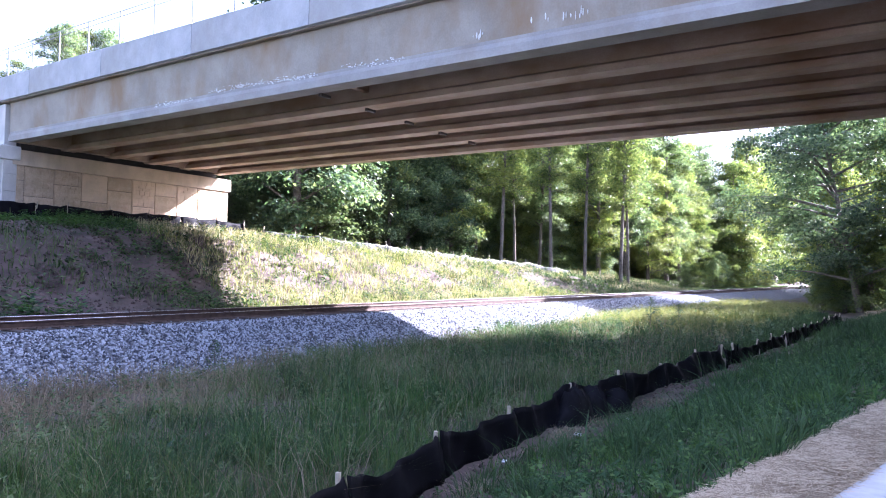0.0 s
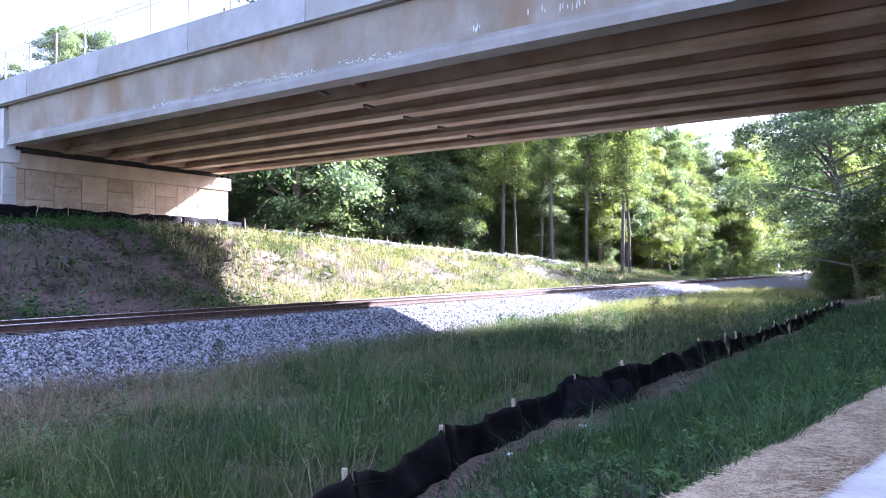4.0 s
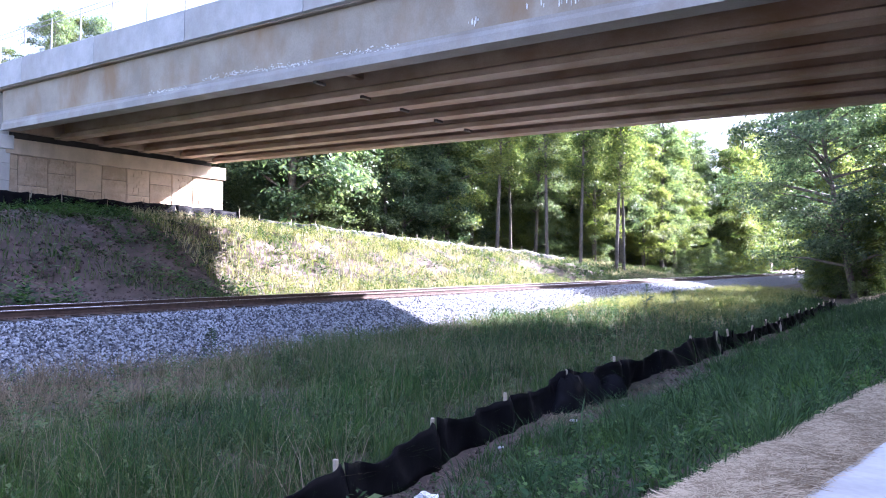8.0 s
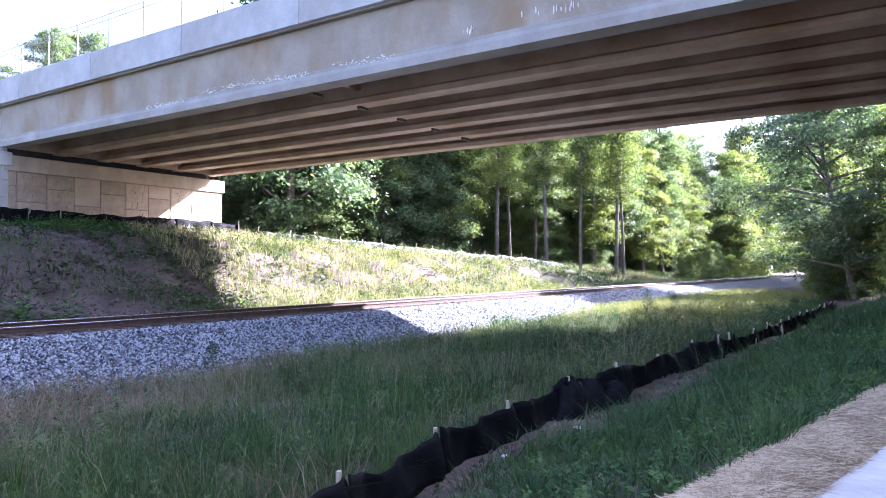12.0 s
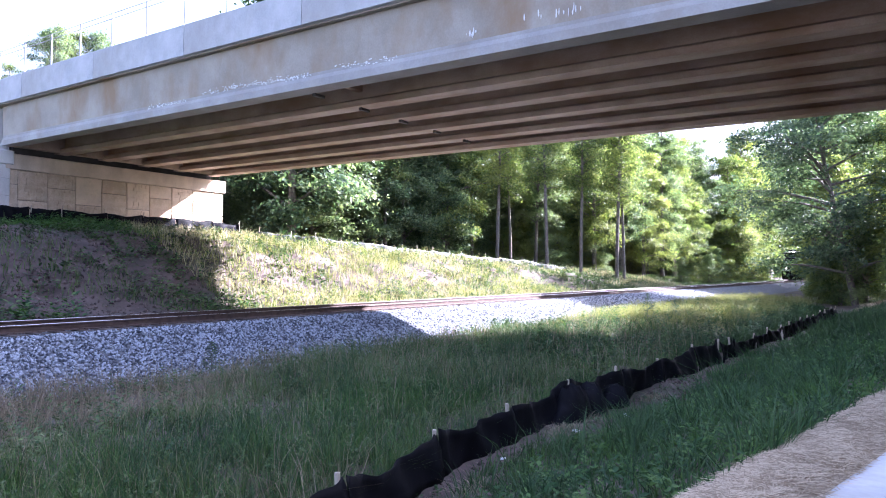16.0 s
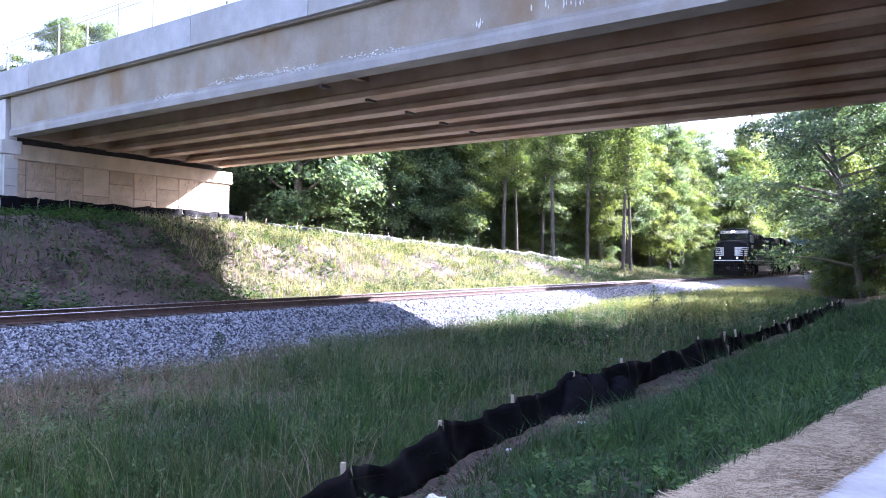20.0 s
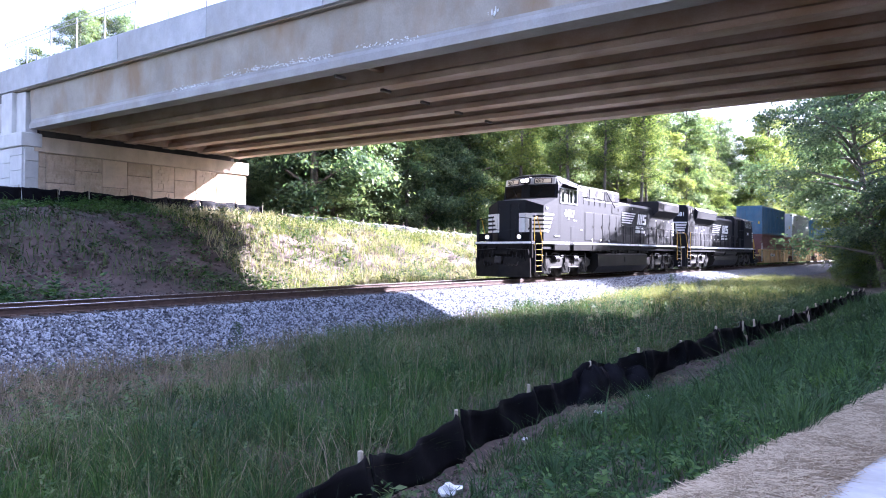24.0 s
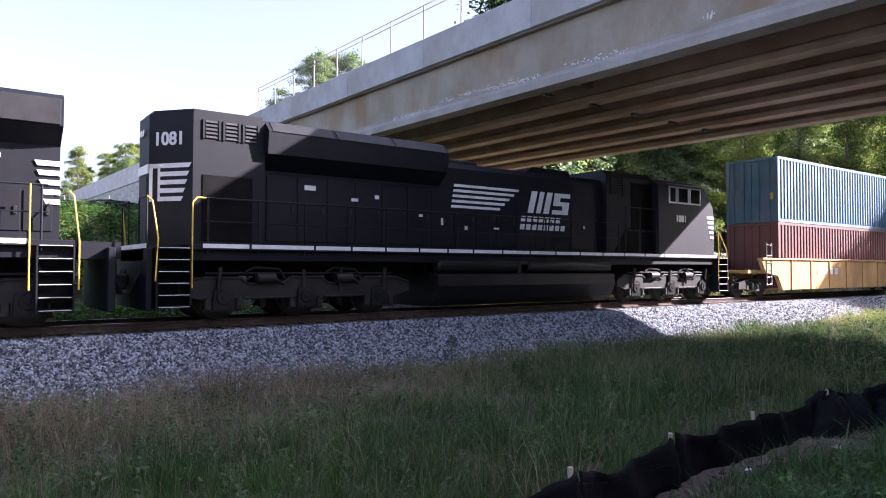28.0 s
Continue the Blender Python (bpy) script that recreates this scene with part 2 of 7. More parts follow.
RED_BOX = surf("red_container", (0.16, 0.03, 0.022), (0.24, 0.05, 0.035), 1.5, 0.58, 0.05, spec=0.9, stain=(0.12, 0.08, 0.06), stain_scale=1.0, stain_amount=0.4, streak=(1, 1, 0.4))
WHITE_BOX = surf("pale_container", (0.5, 0.52, 0.54), (0.64, 0.66, 0.68), 1.5, 0.55, 0.05, stain=(0.4, 0.38, 0.35), stain_scale=1.0, stain_amount=0.4, streak=(1, 1, 0.4))
BROWN_BOX = surf("brown_container", (0.09, 0.022, 0.02), (0.14, 0.036, 0.032), 1.5, 0.58, 0.05, spec=0.9)
WELL = surf("yellow_well_car", (0.5, 0.3, 0.1), (0.62, 0.4, 0.16), 1.2, 0.6, 0.06, stain=(0.25, 0.13, 0.07), stain_scale=1.0, stain_amount=0.6, streak=(1, 1, 0.4))
ROAD = surf("asphalt", (0.04, 0.04, 0.042), (0.07, 0.07, 0.07), 2, 0.9, 0.3)
LAMP = glow("headlight", (1.0, 0.9, 0.7), 6.0)
BOARD = glow("number_board", (0.8, 0.72, 0.55), 0.02)
GLASS = bpy.data.materials.new("window_glass")
GLASS.use_nodes = True
gb = GLASS.node_tree.nodes["Principled BSDF"]
gb.inputs["Base Color"].default_value = (0.01, 0.012, 0.014, 1)
gb.inputs["Roughness"].default_value = 0.04
gb.inputs["Specular IOR Level"].default_value = 0.7
SEAT = surf("seat_concrete", (0.54, 0.45, 0.35), (0.68, 0.58, 0.46), 1.4, 0.85, 0.1, fine=25, stain=(0.3, 0.25, 0.18), stain_scale=1.0, stain_amount=0.4, streak=(1, 1, 0.3))


# ---- mesh building ----
class Geo:
    """Collects boxes, prisms, tubes and faces into one mesh."""

    def __init__(self):
        self.v, self.f = [], []

    def add(self, verts, faces):
        k = len(self.v)
        self.v += [tuple(p) for p in verts]
        self.f += [tuple(i + k for i in q) for q in faces]
        return self

    def box(self, x0, x1, y0, y1, z0, z1, c=0.0):
        """A box; c cuts its long edges by that much all round in plan and section (a chamfer)."""
        if c <= 0:
            p = [(x, y, z) for z in (z0, z1) for y in (y0, y1) for x in (x0, x1)]
            return self.add(p, [(0, 2, 3, 1), (4, 5, 7, 6), (0, 1, 5, 4), (2, 6, 7, 3), (0, 4, 6, 2), (1, 3, 7, 5)])
        ring = lambda a, z: [(x0 + a, y0, z), (x1 - a, y0, z), (x1, y0 + a, z), (x1, y1 - a, z), (x1 - a, y1, z), (x0 + a, y1, z), (x0, y1 - a, z), (x0, y0 + a, z)]
        p = ring(c, z0 + c) + ring(c, z1 - c)
        p += [(x0 + c, y0 + c, z0), (x1 - c, y0 + c, z0), (x1 - c, y1 - c, z0), (x0 + c, y1 - c, z0)]
        p += [(x0 + c, y0 + c, z1), (x1 - c, y0 + c, z1), (x1 - c, y1 - c, z1), (x0 + c, y1 - c, z1)]
        q = [(i, (i + 1) % 8, 8 + (i + 1) % 8, 8 + i) for i in range(8)]
        q += [(19, 18, 17, 16), (20, 21, 22, 23)]
        q += [(16, 17, 1, 0), (17, 2, 1), (17, 18, 3, 2), (18, 4, 3), (18, 19, 5, 4), (19, 6, 5), (19, 16, 7, 6), (16, 0, 7)]
        q += [(8, 9, 21, 20), (9, 10, 21), (10, 11, 22, 21), (11, 12, 22), (12, 13, 23, 22), (13, 14, 23), (14, 15, 20, 23), (15, 8, 20)]
        return self.add(p, q)

    def prism(self, axis, pts, a, b):
        """A polygon in the plane across axis, drawn out from a to b. Points are (y, z), (x, z) or (x, y)."""
        n = len(pts)
        put = {"x": lambda s, u, w: (s, u, w), "y": lambda s, u, w: (u, s, w), "z": lambda s, u, w: (u, w, s)}[axis]
        p = [put(a, *q) for q in pts] + [put(b, *q) for q in pts]
        return self.add(p, [tuple(range(n)), tuple(range(2 * n - 1, n - 1, -1))] + [(i, i + n, (i + 1) % n + n, (i + 1) % n) for i in range(n)])

    def cyl(self, p0, p1, r0, r1=None, n=12, caps=True):
        r1 = r0 if r1 is None else r1
        p0, p1 = Vector(p0), Vector(p1)
        d = (p1 - p0).normalized()
        u = d.orthogonal().normalized()
        w = d.cross(u)
        pts = [p + (u * math.cos(t) + w * math.sin(t)) * r for p, r in ((p0, r0), (p1, r1)) for t in [2 * math.pi * i / n for i in range(n)]]
        q = [(i, (i + 1) % n, n + (i + 1) % n, n + i) for i in range(n)]
        if caps:
            q += [tuple(range(n - 1, -1, -1)), tuple(range(n, 2 * n))]
        return self.add(pts, q)

    def tube(self, path, r, n=8):
        for a, b in zip(path[:-1], path[1:]):
            self.cyl(a, b, r, r, n)
        return self

    def mesh(self, name, mat, smooth=False, clean=True):
        me = bpy.data.meshes.new(name)
        me.from_pydata(self.v, [], self.f)
        if clean:
            bm = bmesh.new()
            bm.from_mesh(me)
            bmesh.ops.recalc_face_normals(bm, faces=bm.faces)
            bm.to_mesh(me)
            bm.free()
        me.materials.append(mat)
        if smooth:
            me.shade_smooth()
        return me


def part(name, g, mat, parent=None, label="", smooth=False, at=None):
    me = g if isinstance(g, bpy.types.Mesh) else g.mesh(name, mat, smooth)
    ob = new(name, me)
    if parent is not None:
        ob.parent = parent
    if at is not None:
        ob.matrix_basis = at
    if label:
        ob["label"] = label
    return ob


def thing(name, label, category, group="", kind="", at=None):
    ob = tagged(new(name), label, category, group, kind)
    if at is not None:
        ob.matrix_basis = at
    return ob


def fast_mesh(name, verts, faces, mat):
    """A large mesh from arrays: verts (n, 3), faces (m, k)."""
    me = bpy.data.meshes.new(name)
    nv, (nf, k) = len(verts), faces.shape
    me.vertices.add(nv)
    me.vertices.foreach_set("co", np.asarray(verts, np.float32).ravel())
    me.loops.add(nf * k)
    me.loops.foreach_set("vertex_index", np.asarray(faces, np.int32).ravel())
    me.polygons.add(nf)
    me.polygons.foreach_set("loop_start", np.arange(0, nf * k, k, dtype=np.int32))
    me.update(calc_edges=True)
    me.validate()
    me.materials.append(mat)
    return me


TRACK_Y = 16.58

# ---- ground: one sheet, ditch, bank and far plain ----
PROFILE_Y = [-500, -60, -25, -10, -3, -0.6, 0.9, 1.5, 3.4, 4.7, 5.6, 8, 11, 12.8, 20, 21.4, 22.8, 24.2, 27, 29.2, 32.5, 36, 46, 90, 160, 700]
PROFILE_Z = [7, 6.5, 5.0, 2.2, 0.1, -0.42, -0.44, -0.62, -1.12, -1.2, -1.12, -0.98, -0.93, -0.98, -0.75, -0.4, -0.27, 0.25, 1.85, 2.7, 3.2, 3.45, 4.0, 8.6, 9, 10]
BANK_X = [-200, 24, 29, 36, 45, 56, 66, 80, 100, 900]
BANK_TOP = [1.0, 1.0, 0.94, 0.85, 0.75, 0.63, 0.5, 0.36, 0.3, 0.28]


def ground_z(x, y, rough=True):
    x, y = np.asarray(x, float), np.asarray(y, float)
    z = np.interp(y, PROFILE_Y, PROFILE_Z)
    k = np.interp(x, BANK_X, BANK_TOP)
    up = z > -0.28
    z = np.where((y > 21) & up, -0.28 + (z + 0.28) * k, z)
    # the near bank drops away beyond the bridge
    k2 = np.interp(x, [-50, 25, 45, 900], [1, 1, 0.35, 0.25])
    z = np.where((y < 0) & (z > -0.4), -0.4 + (z + 0.4) * k2, z)
    if rough:
        off = np.clip(np.abs(y - TRACK_Y) - 4.0, 0, 3) / 3
        z = z + off * (0.05 * np.sin(x * 1.9 + 1.3 * np.sin(y * 1.1)) * np.sin(y * 2.3 + 0.7 * x) + 0.07 * np.sin(x * 0.53 + y * 0.41) * np.sin(y * 0.67 - x * 0.31))
        bank = np.clip((y - 22) / 4, 0, 1) * np.clip((35 - y) / 3, 0, 1)
        z = z + bank * (0.18 * np.sin(x * 0.9 + np.sin(y * 0.8) * 1.5) * np.sin(y * 0.9 + 0.4 * x) + 0.1 * np.sin(x * 2.7 + y * 1.3) * np.sin(y * 2.1 - x * 0.8) + 0.04 * np.sin(x * 5.1 + 2 * np.sin(y * 3.3)))
    return z


def grid_ground():
    xs = np.unique(np.concatenate([np.linspace(-900, -60, 15), np.arange(-60, -6, 2.0), np.arange(-6, 60, 0.5), np.arange(60, 150, 2.0), np.linspace(150, 1500, 20)]))
    ys = np.unique(np.concatenate([np.linspace(-500, -20, 12), np.arange(-20, -2, 1.0), np.arange(-2, 40, 0.4), np.arange(40, 100, 3.0), np.linspace(100, 1200, 15)]))
    gx, gy = np.meshgrid(xs, ys)
    gz = ground_z(gx, gy)
    v = np.stack([gx, gy, gz], -1).reshape(-1, 3)
    nx, ny = len(xs), len(ys)
    i = (np.arange(ny - 1)[:, None] * nx + np.arange(nx - 1)[None, :]).ravel()
    me = fast_mesh("ground", v, np.stack([i, i + 1, i + nx + 1, i + nx], 1), SOIL)
    me.shade_smooth()
    return me


tagged(new("ground", grid_ground()), "bare reddish soil and thin grass along the railway cutting", "ground", kind="structure")

# ---- track ----
ballast = thing("ballast", "bed of light grey crushed stone under the track", "ballast", kind="structure")
bed = Geo()
T = TRACK_Y
bed.prism("x", [(T - 5.0, -1.05), (T - 4.85, -0.95), (T - 1.95, -0.24), (T - 1.3, -0.21), (T + 1.3, -0.21), (T + 1.9, -0.24), (T + 3.6, -0.8), (T + 3.8, -1.05)], -260, 420)
part("bed", bed, BALLAST_BED, ballast)

track = thing("railway_track", "single railway track of rusty rails on dark timber ties", "railway track", kind="structure")
for side in (-0.753, 0.753):
    r = Geo()
    y0 = T + side
    r.prism("x", [(y0 - 0.075, -0.172), (y0 + 0.075, -0.172), (y0 + 0.07, -0.16), (y0 + 0.01, -0.14), (y0 + 0.009, -0.045), (y0 + 0.036, -0.035), (y0 + 0.036, -0.008),
                  (y0 - 0.036, -0.008), (y0 - 0.036, -0.035), (y0 - 0.009, -0.045), (y0 - 0.01, -0.14), (y0 - 0.07, -0.16)], -260, 420)
    rail = part("rail", r, RAIL_RUST, track, "rust-brown steel rail with a worn bright head")
    hd = Geo()
    hd.prism("x", [(y0 - 0.034, -0.008), (y0 + 0.034, -0.008), (y0 + 0.026, 0.0), (y0 - 0.026, 0.0)], -260, 420)
    part("rail_head", hd, RAIL_TOP, rail)

TIE_MESHES = []
for k in range(4):
    q = Geo()
    w = 0.105 + 0.008 * k
    q.box(-w, w, -1.3 - 0.02 * k, 1.3 + 0.015 * k, -0.36, -0.178, 0.012)
    TIE_MESHES.append(q.mesh("tie", TIE))
PLATE = Geo()
for side in (-0.753, 0.753):
    PLATE.box(-0.09, 0.09, side - 0.18, side + 0.18, -0.178, -0.168)
    for dx in (-0.06, 0.06):
        for dy in (-0.1, 0.1):
            PLATE.box(dx - 0.012, dx + 0.012, side + dy - 0.012, side + dy + 0.012, -0.17, -0.14)
plate_mesh = PLATE.mesh("tie_plates", RAIL_RUST)
rk = random.Random(3)
for i in range(230):
    x = -9 + 0.51 * i
    tie = part("tie", TIE_MESHES[i % 4], TIE, track, at=pose(x + rk.uniform(-0.02, 0.02), T + rk.uniform(-0.03, 0.03), 0, 0, 0, rk.uniform(-0.8, 0.8)))
    if i < 150:
        part("tie_plates", plate_mesh, RAIL_RUST, tie)
far_ties = Geo()
for i in range(360):
    far_ties.box(108.5 + 0.51 * i, 108.72 + 0.51 * i, T - 1.3, T + 1.3, -0.36, -0.178)
for i in range(120):
    far_ties.box(-9.51 - 0.51 * i, -9.29 - 0.51 * i, T - 1.3, T + 1.3, -0.36, -0.178)
tagged(part("far_ties", far_ties, TIE, track), kind="stuff")

# ---- bridge ----
BR = pose(16.06, T, 7.1, math.degrees(math.atan(0.008)), 0, 1.062)
# dark brown: painted shade on the deck panels, plain steel on the brackets
SHADE_STEEL = surf("shade_and_bracket_steel", (0.05, 0.042, 0.038), (0.1, 0.085, 0.075), 2.0, 0.7, 0.1, fine=20)
bridge = thing("road_bridge", "concrete girder road bridge across the railway, weathered grey and tan", "bridge", at=BR)
Y0, Y1 = -30.0, 20.5
GIRDER_X = [0.33 + 2.376 * i for i in range(6)]
gsec = [(-0.33, 0.0), (0.33, 0.0), (0.33, 0.2), (0.09, 0.33), (0.09, 1.55), (0.5, 1.66), (0.5, 1.75), (-0.5, 1.75), (-0.5, 1.66), (-0.09, 1.55), (-0.09, 0.33), (-0.33, 0.2)]
g = Geo()
g.prism("y", gsec, Y0, Y1)
gmesh = g.mesh("girder", GIRDER)
for gx in GIRDER_X[1:]:
    part("girder", gmesh, GIRDER, bridge, at=pose(gx, 0, 0))
# the outer girder: a fuller web whose flange stays under the deck edge
g = Geo()
g.prism("y", [(0.09, 0.48), (0.09, 1.55), (0.5, 1.66), (0.5, 1.75), (0.3, 1.75), (0.3, 1.93), (-0.3, 1.93), (-0.262, 0.48)], Y0, Y1)
outer = part("girder", g, FASCIA, bridge, "weathered tan outer girder", at=pose(GIRDER_X[0] - 0.2, 0, 0.06))
g = Geo()
g.prism("y", [(-0.33, 0.0), (0.33, 0.0), (0.33, 0.2), (0.09, 0.33), (0.09, 0.48), (-0.262, 0.48), (-0.26, 0.38), (-0.33, 0.24)], Y0, Y1)
part("bottom_flange", g, FLANGE, outer, "grey bottom flange")
deck = Geo()
deck.prism("y", [(0.66, 1.755), (12.56, 1.755), (12.9, 1.98), (12.9, 2.08), (-0.36, 2.08), (-0.36, 1.998), (0.66, 1.998)], Y0, 24.15)
part("deck", deck, FASCIA, bridge)
# panels added under the deck; shade between the girders is in their colour
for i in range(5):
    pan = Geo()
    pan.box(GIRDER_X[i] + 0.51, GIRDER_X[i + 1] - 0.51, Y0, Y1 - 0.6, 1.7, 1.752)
    part("deck_form", pan, SHADE_STEEL, bridge, "dark panel under the deck, shade between the girders put into its colour")
road = Geo()
road.box(-0.02, 12.5, Y0, Y1 + 0.05, 2.084, 2.13)
part("road_surface", road, ROAD, bridge)
# cross beams between the girders
for gy in (-16.4, -0.16):
    for i in range(5):
        d = Geo()
        d.box(GIRDER_X[i] + 0.11, GIRDER_X[i + 1] - 0.11, gy - 0.12, gy + 0.12, 0.55, 1.5, 0.02)
        part("cross_beam", d, GIRDER, bridge)
for gx in GIRDER_X[:5]:
    part("bracket", Geo().box(gx - 0.12, gx + 0.36, -0.24, -0.1, -0.1, -0.004, 0.01), SHADE_STEEL, bridge, "dark steel bracket under a girder")
end = Geo()
end.box(0.1, 12.4, Y1 - 0.55, Y1 - 0.1, 0.05, 1.74)
part("end_beam", end, GIRDER, bridge)
PAR = [(-0.5, 2.06), (-0.37, 2.03), (-0.37, 2.085), (-0.03, 2.085), (-0.03, 2.2), (-0.14, 2.45), (-0.16, 3.24), (-0.46, 3.24), (-0.48, 3.21), (-0.48, 2.12), (-0.5, 2.11)]
pr = Geo()
pr.prism("y", PAR, 0.014, 6.086)
pmesh = pr.mesh("parapet_panel", CONCRETE)
for k in range(-5, 4):
    part("parapet_panel", pmesh, CONCRETE, bridge, at=pose(0, -0.25 + 6.1 * k, 0))
    part("parapet_panel", pmesh, CONCRETE, bridge, at=pose(12.54, -0.25 + 6.1 * k + 6.1, 0, 0, 0, 180))
# lime bloom: thin crusts on the fascia web
rb = random.Random(5)
bloom = Geo()
for lo, hi, zc, n in ((6.0, 8.6, 0.42, 90), (-0.4, 4.0, 0.5, 170), (4.2, 5.2, 0.6, 30), (-6.7, -6.3, 0.75, 10), (-9.8, -8.0, 0.8, 14), (-4.0, -1.4, 0.48, 50)):
    for i in range(n):
        y = rb.uniform(lo, hi)
        z = zc + rb.gauss(0, 0.045) + 0.03 * (y - lo)
        w, hgt = rb.uniform(0.008, 0.05) * (0.5 if hi < -6 else 1), rb.uniform(0.006, 0.03) * (5 if hi < -6 else 1)
        p = []
        for j in range(7):
            t = 2 * math.pi * j / 7
            p.append((y + w * math.cos(t) * rb.uniform(0.6, 1), z + hgt * math.sin(t) * rb.uniform(0.6, 1)))
        bloom.prism("x", p, -0.148 - 0.026 * (z - 0.44), -0.132 - 0.026 * (z - 0.44))
tagged(part("lime_bloom", bloom, EFFLORESCENCE, bridge, "white lime stains"), kind="stuff")

# protective fence on the parapet over the track
fence = thing("bridge_fence", "tall chain-link safety fence on the bridge parapet", "fence", at=BR)
for i in range(9):
    p = Geo()
    p.cyl((-0.3, 23.0 - 2.42 * i, 3.2), (-0.3, 23.0 - 2.42 * i, 4.72), 0.034, n=8)
    p.box(-0.4, -0.2, 22.9 - 2.42 * i, 23.1 - 2.42 * i, 3.2, 3.22)
    part("post", p, GALV, fence)
for z in (4.7, 4.48, 3.3):
    p = Geo()
    p.cyl((-0.3, 3.6, z), (-0.3, 23.0, z), 0.016, n=6)
    part("rail", p, GALV, fence)
net = Geo()
for k in range(int(19.4 / 0.22)):
    for s in (1, -1):
        y = 3.6 + k * 0.22 + (0 if s > 0 else 1.4)
        y2 = y + s * 1.4
        if min(y, y2) >= 3.6 and max(y, y2) <= 23.0:
            net.cyl((-0.3 + 0.004 * s, y, 3.31), (-0.3 + 0.004 * s, y2, 4.69), 0.002, n=3, caps=False)
tagged(part("wire_mesh", net, GALV, fence), kind="stuff")

# ---- far abutment and wing walls ----
WALL_Y = 36.95
abut = thing("abutment", "concrete bridge abutment faced with rough rectangular stone-pattern panels", "retaining wall", kind="structure")
core = Geo()
core.box(15.9, 28.6, WALL_Y + 0.06, WALL_Y + 1.4, 0.5, 6.2)
part("core", core, JOINT, abut)
cap = Geo()
cap.box(15.6, 28.72, WALL_Y - 0.12, WALL_Y + 1.5, 6.2, 6.98, 0.03)
part("seat_beam", cap, SEAT, abut)
back = Geo()
back.box(15.9, 28.2, WALL_Y + 0.85, WALL_Y + 1.45, 6.98, 8.95)
part("back_wall", back, CONCRETE, abut)
rp = random.Random(9)
cols = 9
cw = 1.435
WALL_X = 16.23


def rough_panel(w, h, stone):
    """A wall panel with recessed edges; stone ones carry a coursed split face."""
    q = Geo()
    q.box(0.012, w - 0.012, 0.0, 0.08, 0.012, h - 0.012, 0.012)
    if stone:
        z = 0.06
        while z < h - 0.12:
            ch = rp.choice((0.14, 0.2, 0.26))
            x = 0.05
            while x < w - 0.15:
                bw = min(rp.uniform(0.25, 0.6), w - 0.05 - x)
                q.box(x, x + bw - 0.012, -rp.uniform(0.015, 0.045), 0.01, z, min(z + ch - 0.012, h - 0.05), 0.006)
                x += bw
            z += ch
    return q


for c in range(cols):
    z = 6.2
    first = True
    while z > 1.2:
        hgt = (0.75 if c % 2 else 1.5) if first else 1.5
        first = False
        part("panel", rough_panel(cw if c < 8 else 0.86, hgt, rp.random() < 0.65), PANEL, abut, at=pose(WALL_X + c * cw, WALL_Y - 0.02, z - hgt))
        z -= hgt
part("panel", Geo().box(15.72, 16.21, WALL_Y - 0.02, WALL_Y + 0.06, 5.47, 6.19, 0.012), PANEL, abut)
part("panel", Geo().box(15.72, 16.21, WALL_Y - 0.02, WALL_Y + 0.06, 2.5, 5.45, 0.012), PANEL, abut)
pil = Geo()
pil.box(-0.49, 0.1, 21.75, 22.95, -0.15, 1.99, 0.02)
pil.box(-0.28, 0.3, 20.75, 21.75, -0.15, 1.95, 0.02)
part("end_post", pil, PALE_CONCRETE, abut, at=BR)
pil2 = Geo()
pil2.box(-0.7, 0.3, 20.2, 23.0, -0.85, -0.15, 0.04)
part("corner_cap", pil2, PALE_CONCRETE, abut, at=BR)
pil3 = Geo()
pil3.box(-0.52, 0.2, 20.33, 22.95, -4.6, -0.85, 0.03)
part("corner_post", pil3, PALE_CONCRETE, abut, at=BR)
for z0, z1, a, b in ((-1.28, -0.87, 20.36, 21.62), (-2.03, -1.3, 20.36, 21.62), (-2.78, -2.05, 20.36, 21.62), (-3.6, -2.8, 20.36, 21.62), (-1.6, -0.87, 21.64, 22.92), (-2.35, -1.62, 21.64, 22.92), (-3.1, -2.37, 21.64, 22.92)):
    part("panel", Geo().box(-0.6, -0.515, a, b, z0, z1, 0.015), PALE_CONCRETE, abut, at=BR)
for z0, z1 in ((-1.55, -0.87), (-2.4, -1.57), (-3.4, -2.42)):
    part("panel", Geo().box(-0.5, 0.14, 20.26, 20.335, z0, z1, 0.015), PALE_CONCRETE, abut, at=BR)

wing = thing("wing_wall", "long pale retaining wall of staggered stone-pattern panels under a concrete parapet", "retaining wall", kind="structure", at=BR)
wcore = Geo()
wcore.box(-0.42, 0.4, 21.85, 86, -6.5, 2.0)
part("core", wcore, JOINT, wing)
wcore2 = Geo()
wcore2.box(12.3, 13.0, 21.85, 86, -6.5, 2.0)
part("core", wcore2, PALE_CONCRETE, wing)
for k in range(10):
    a = 24.15 + k * 6.1
    w = Geo()
    w.prism("y", [(-0.62, 1.55), (-0.1, 1.55), (-0.1, 2.2), (-0.16, 3.2), (-0.6, 3.2), (-0.62, 3.17)], a + 0.01, a + 6.09)
    part("parapet_panel", w, PALE_CONCRETE, wing)
    part("parapet_panel", w, PALE_CONCRETE, wing, at=pose(12.95, 0, 0))
fillet = Geo()
fillet.box(0.4, 12.3, 20.6, 86, -2, 2.03)
part("approach_road", fillet, ROAD, wing)
PANEL_PALE = surf("pale_wall_panel", (0.46, 0.45, 0.42), (0.6, 0.59, 0.56), 2.5, 0.9, 0.5, fine=14, random_obj=0.4)
tiles = []
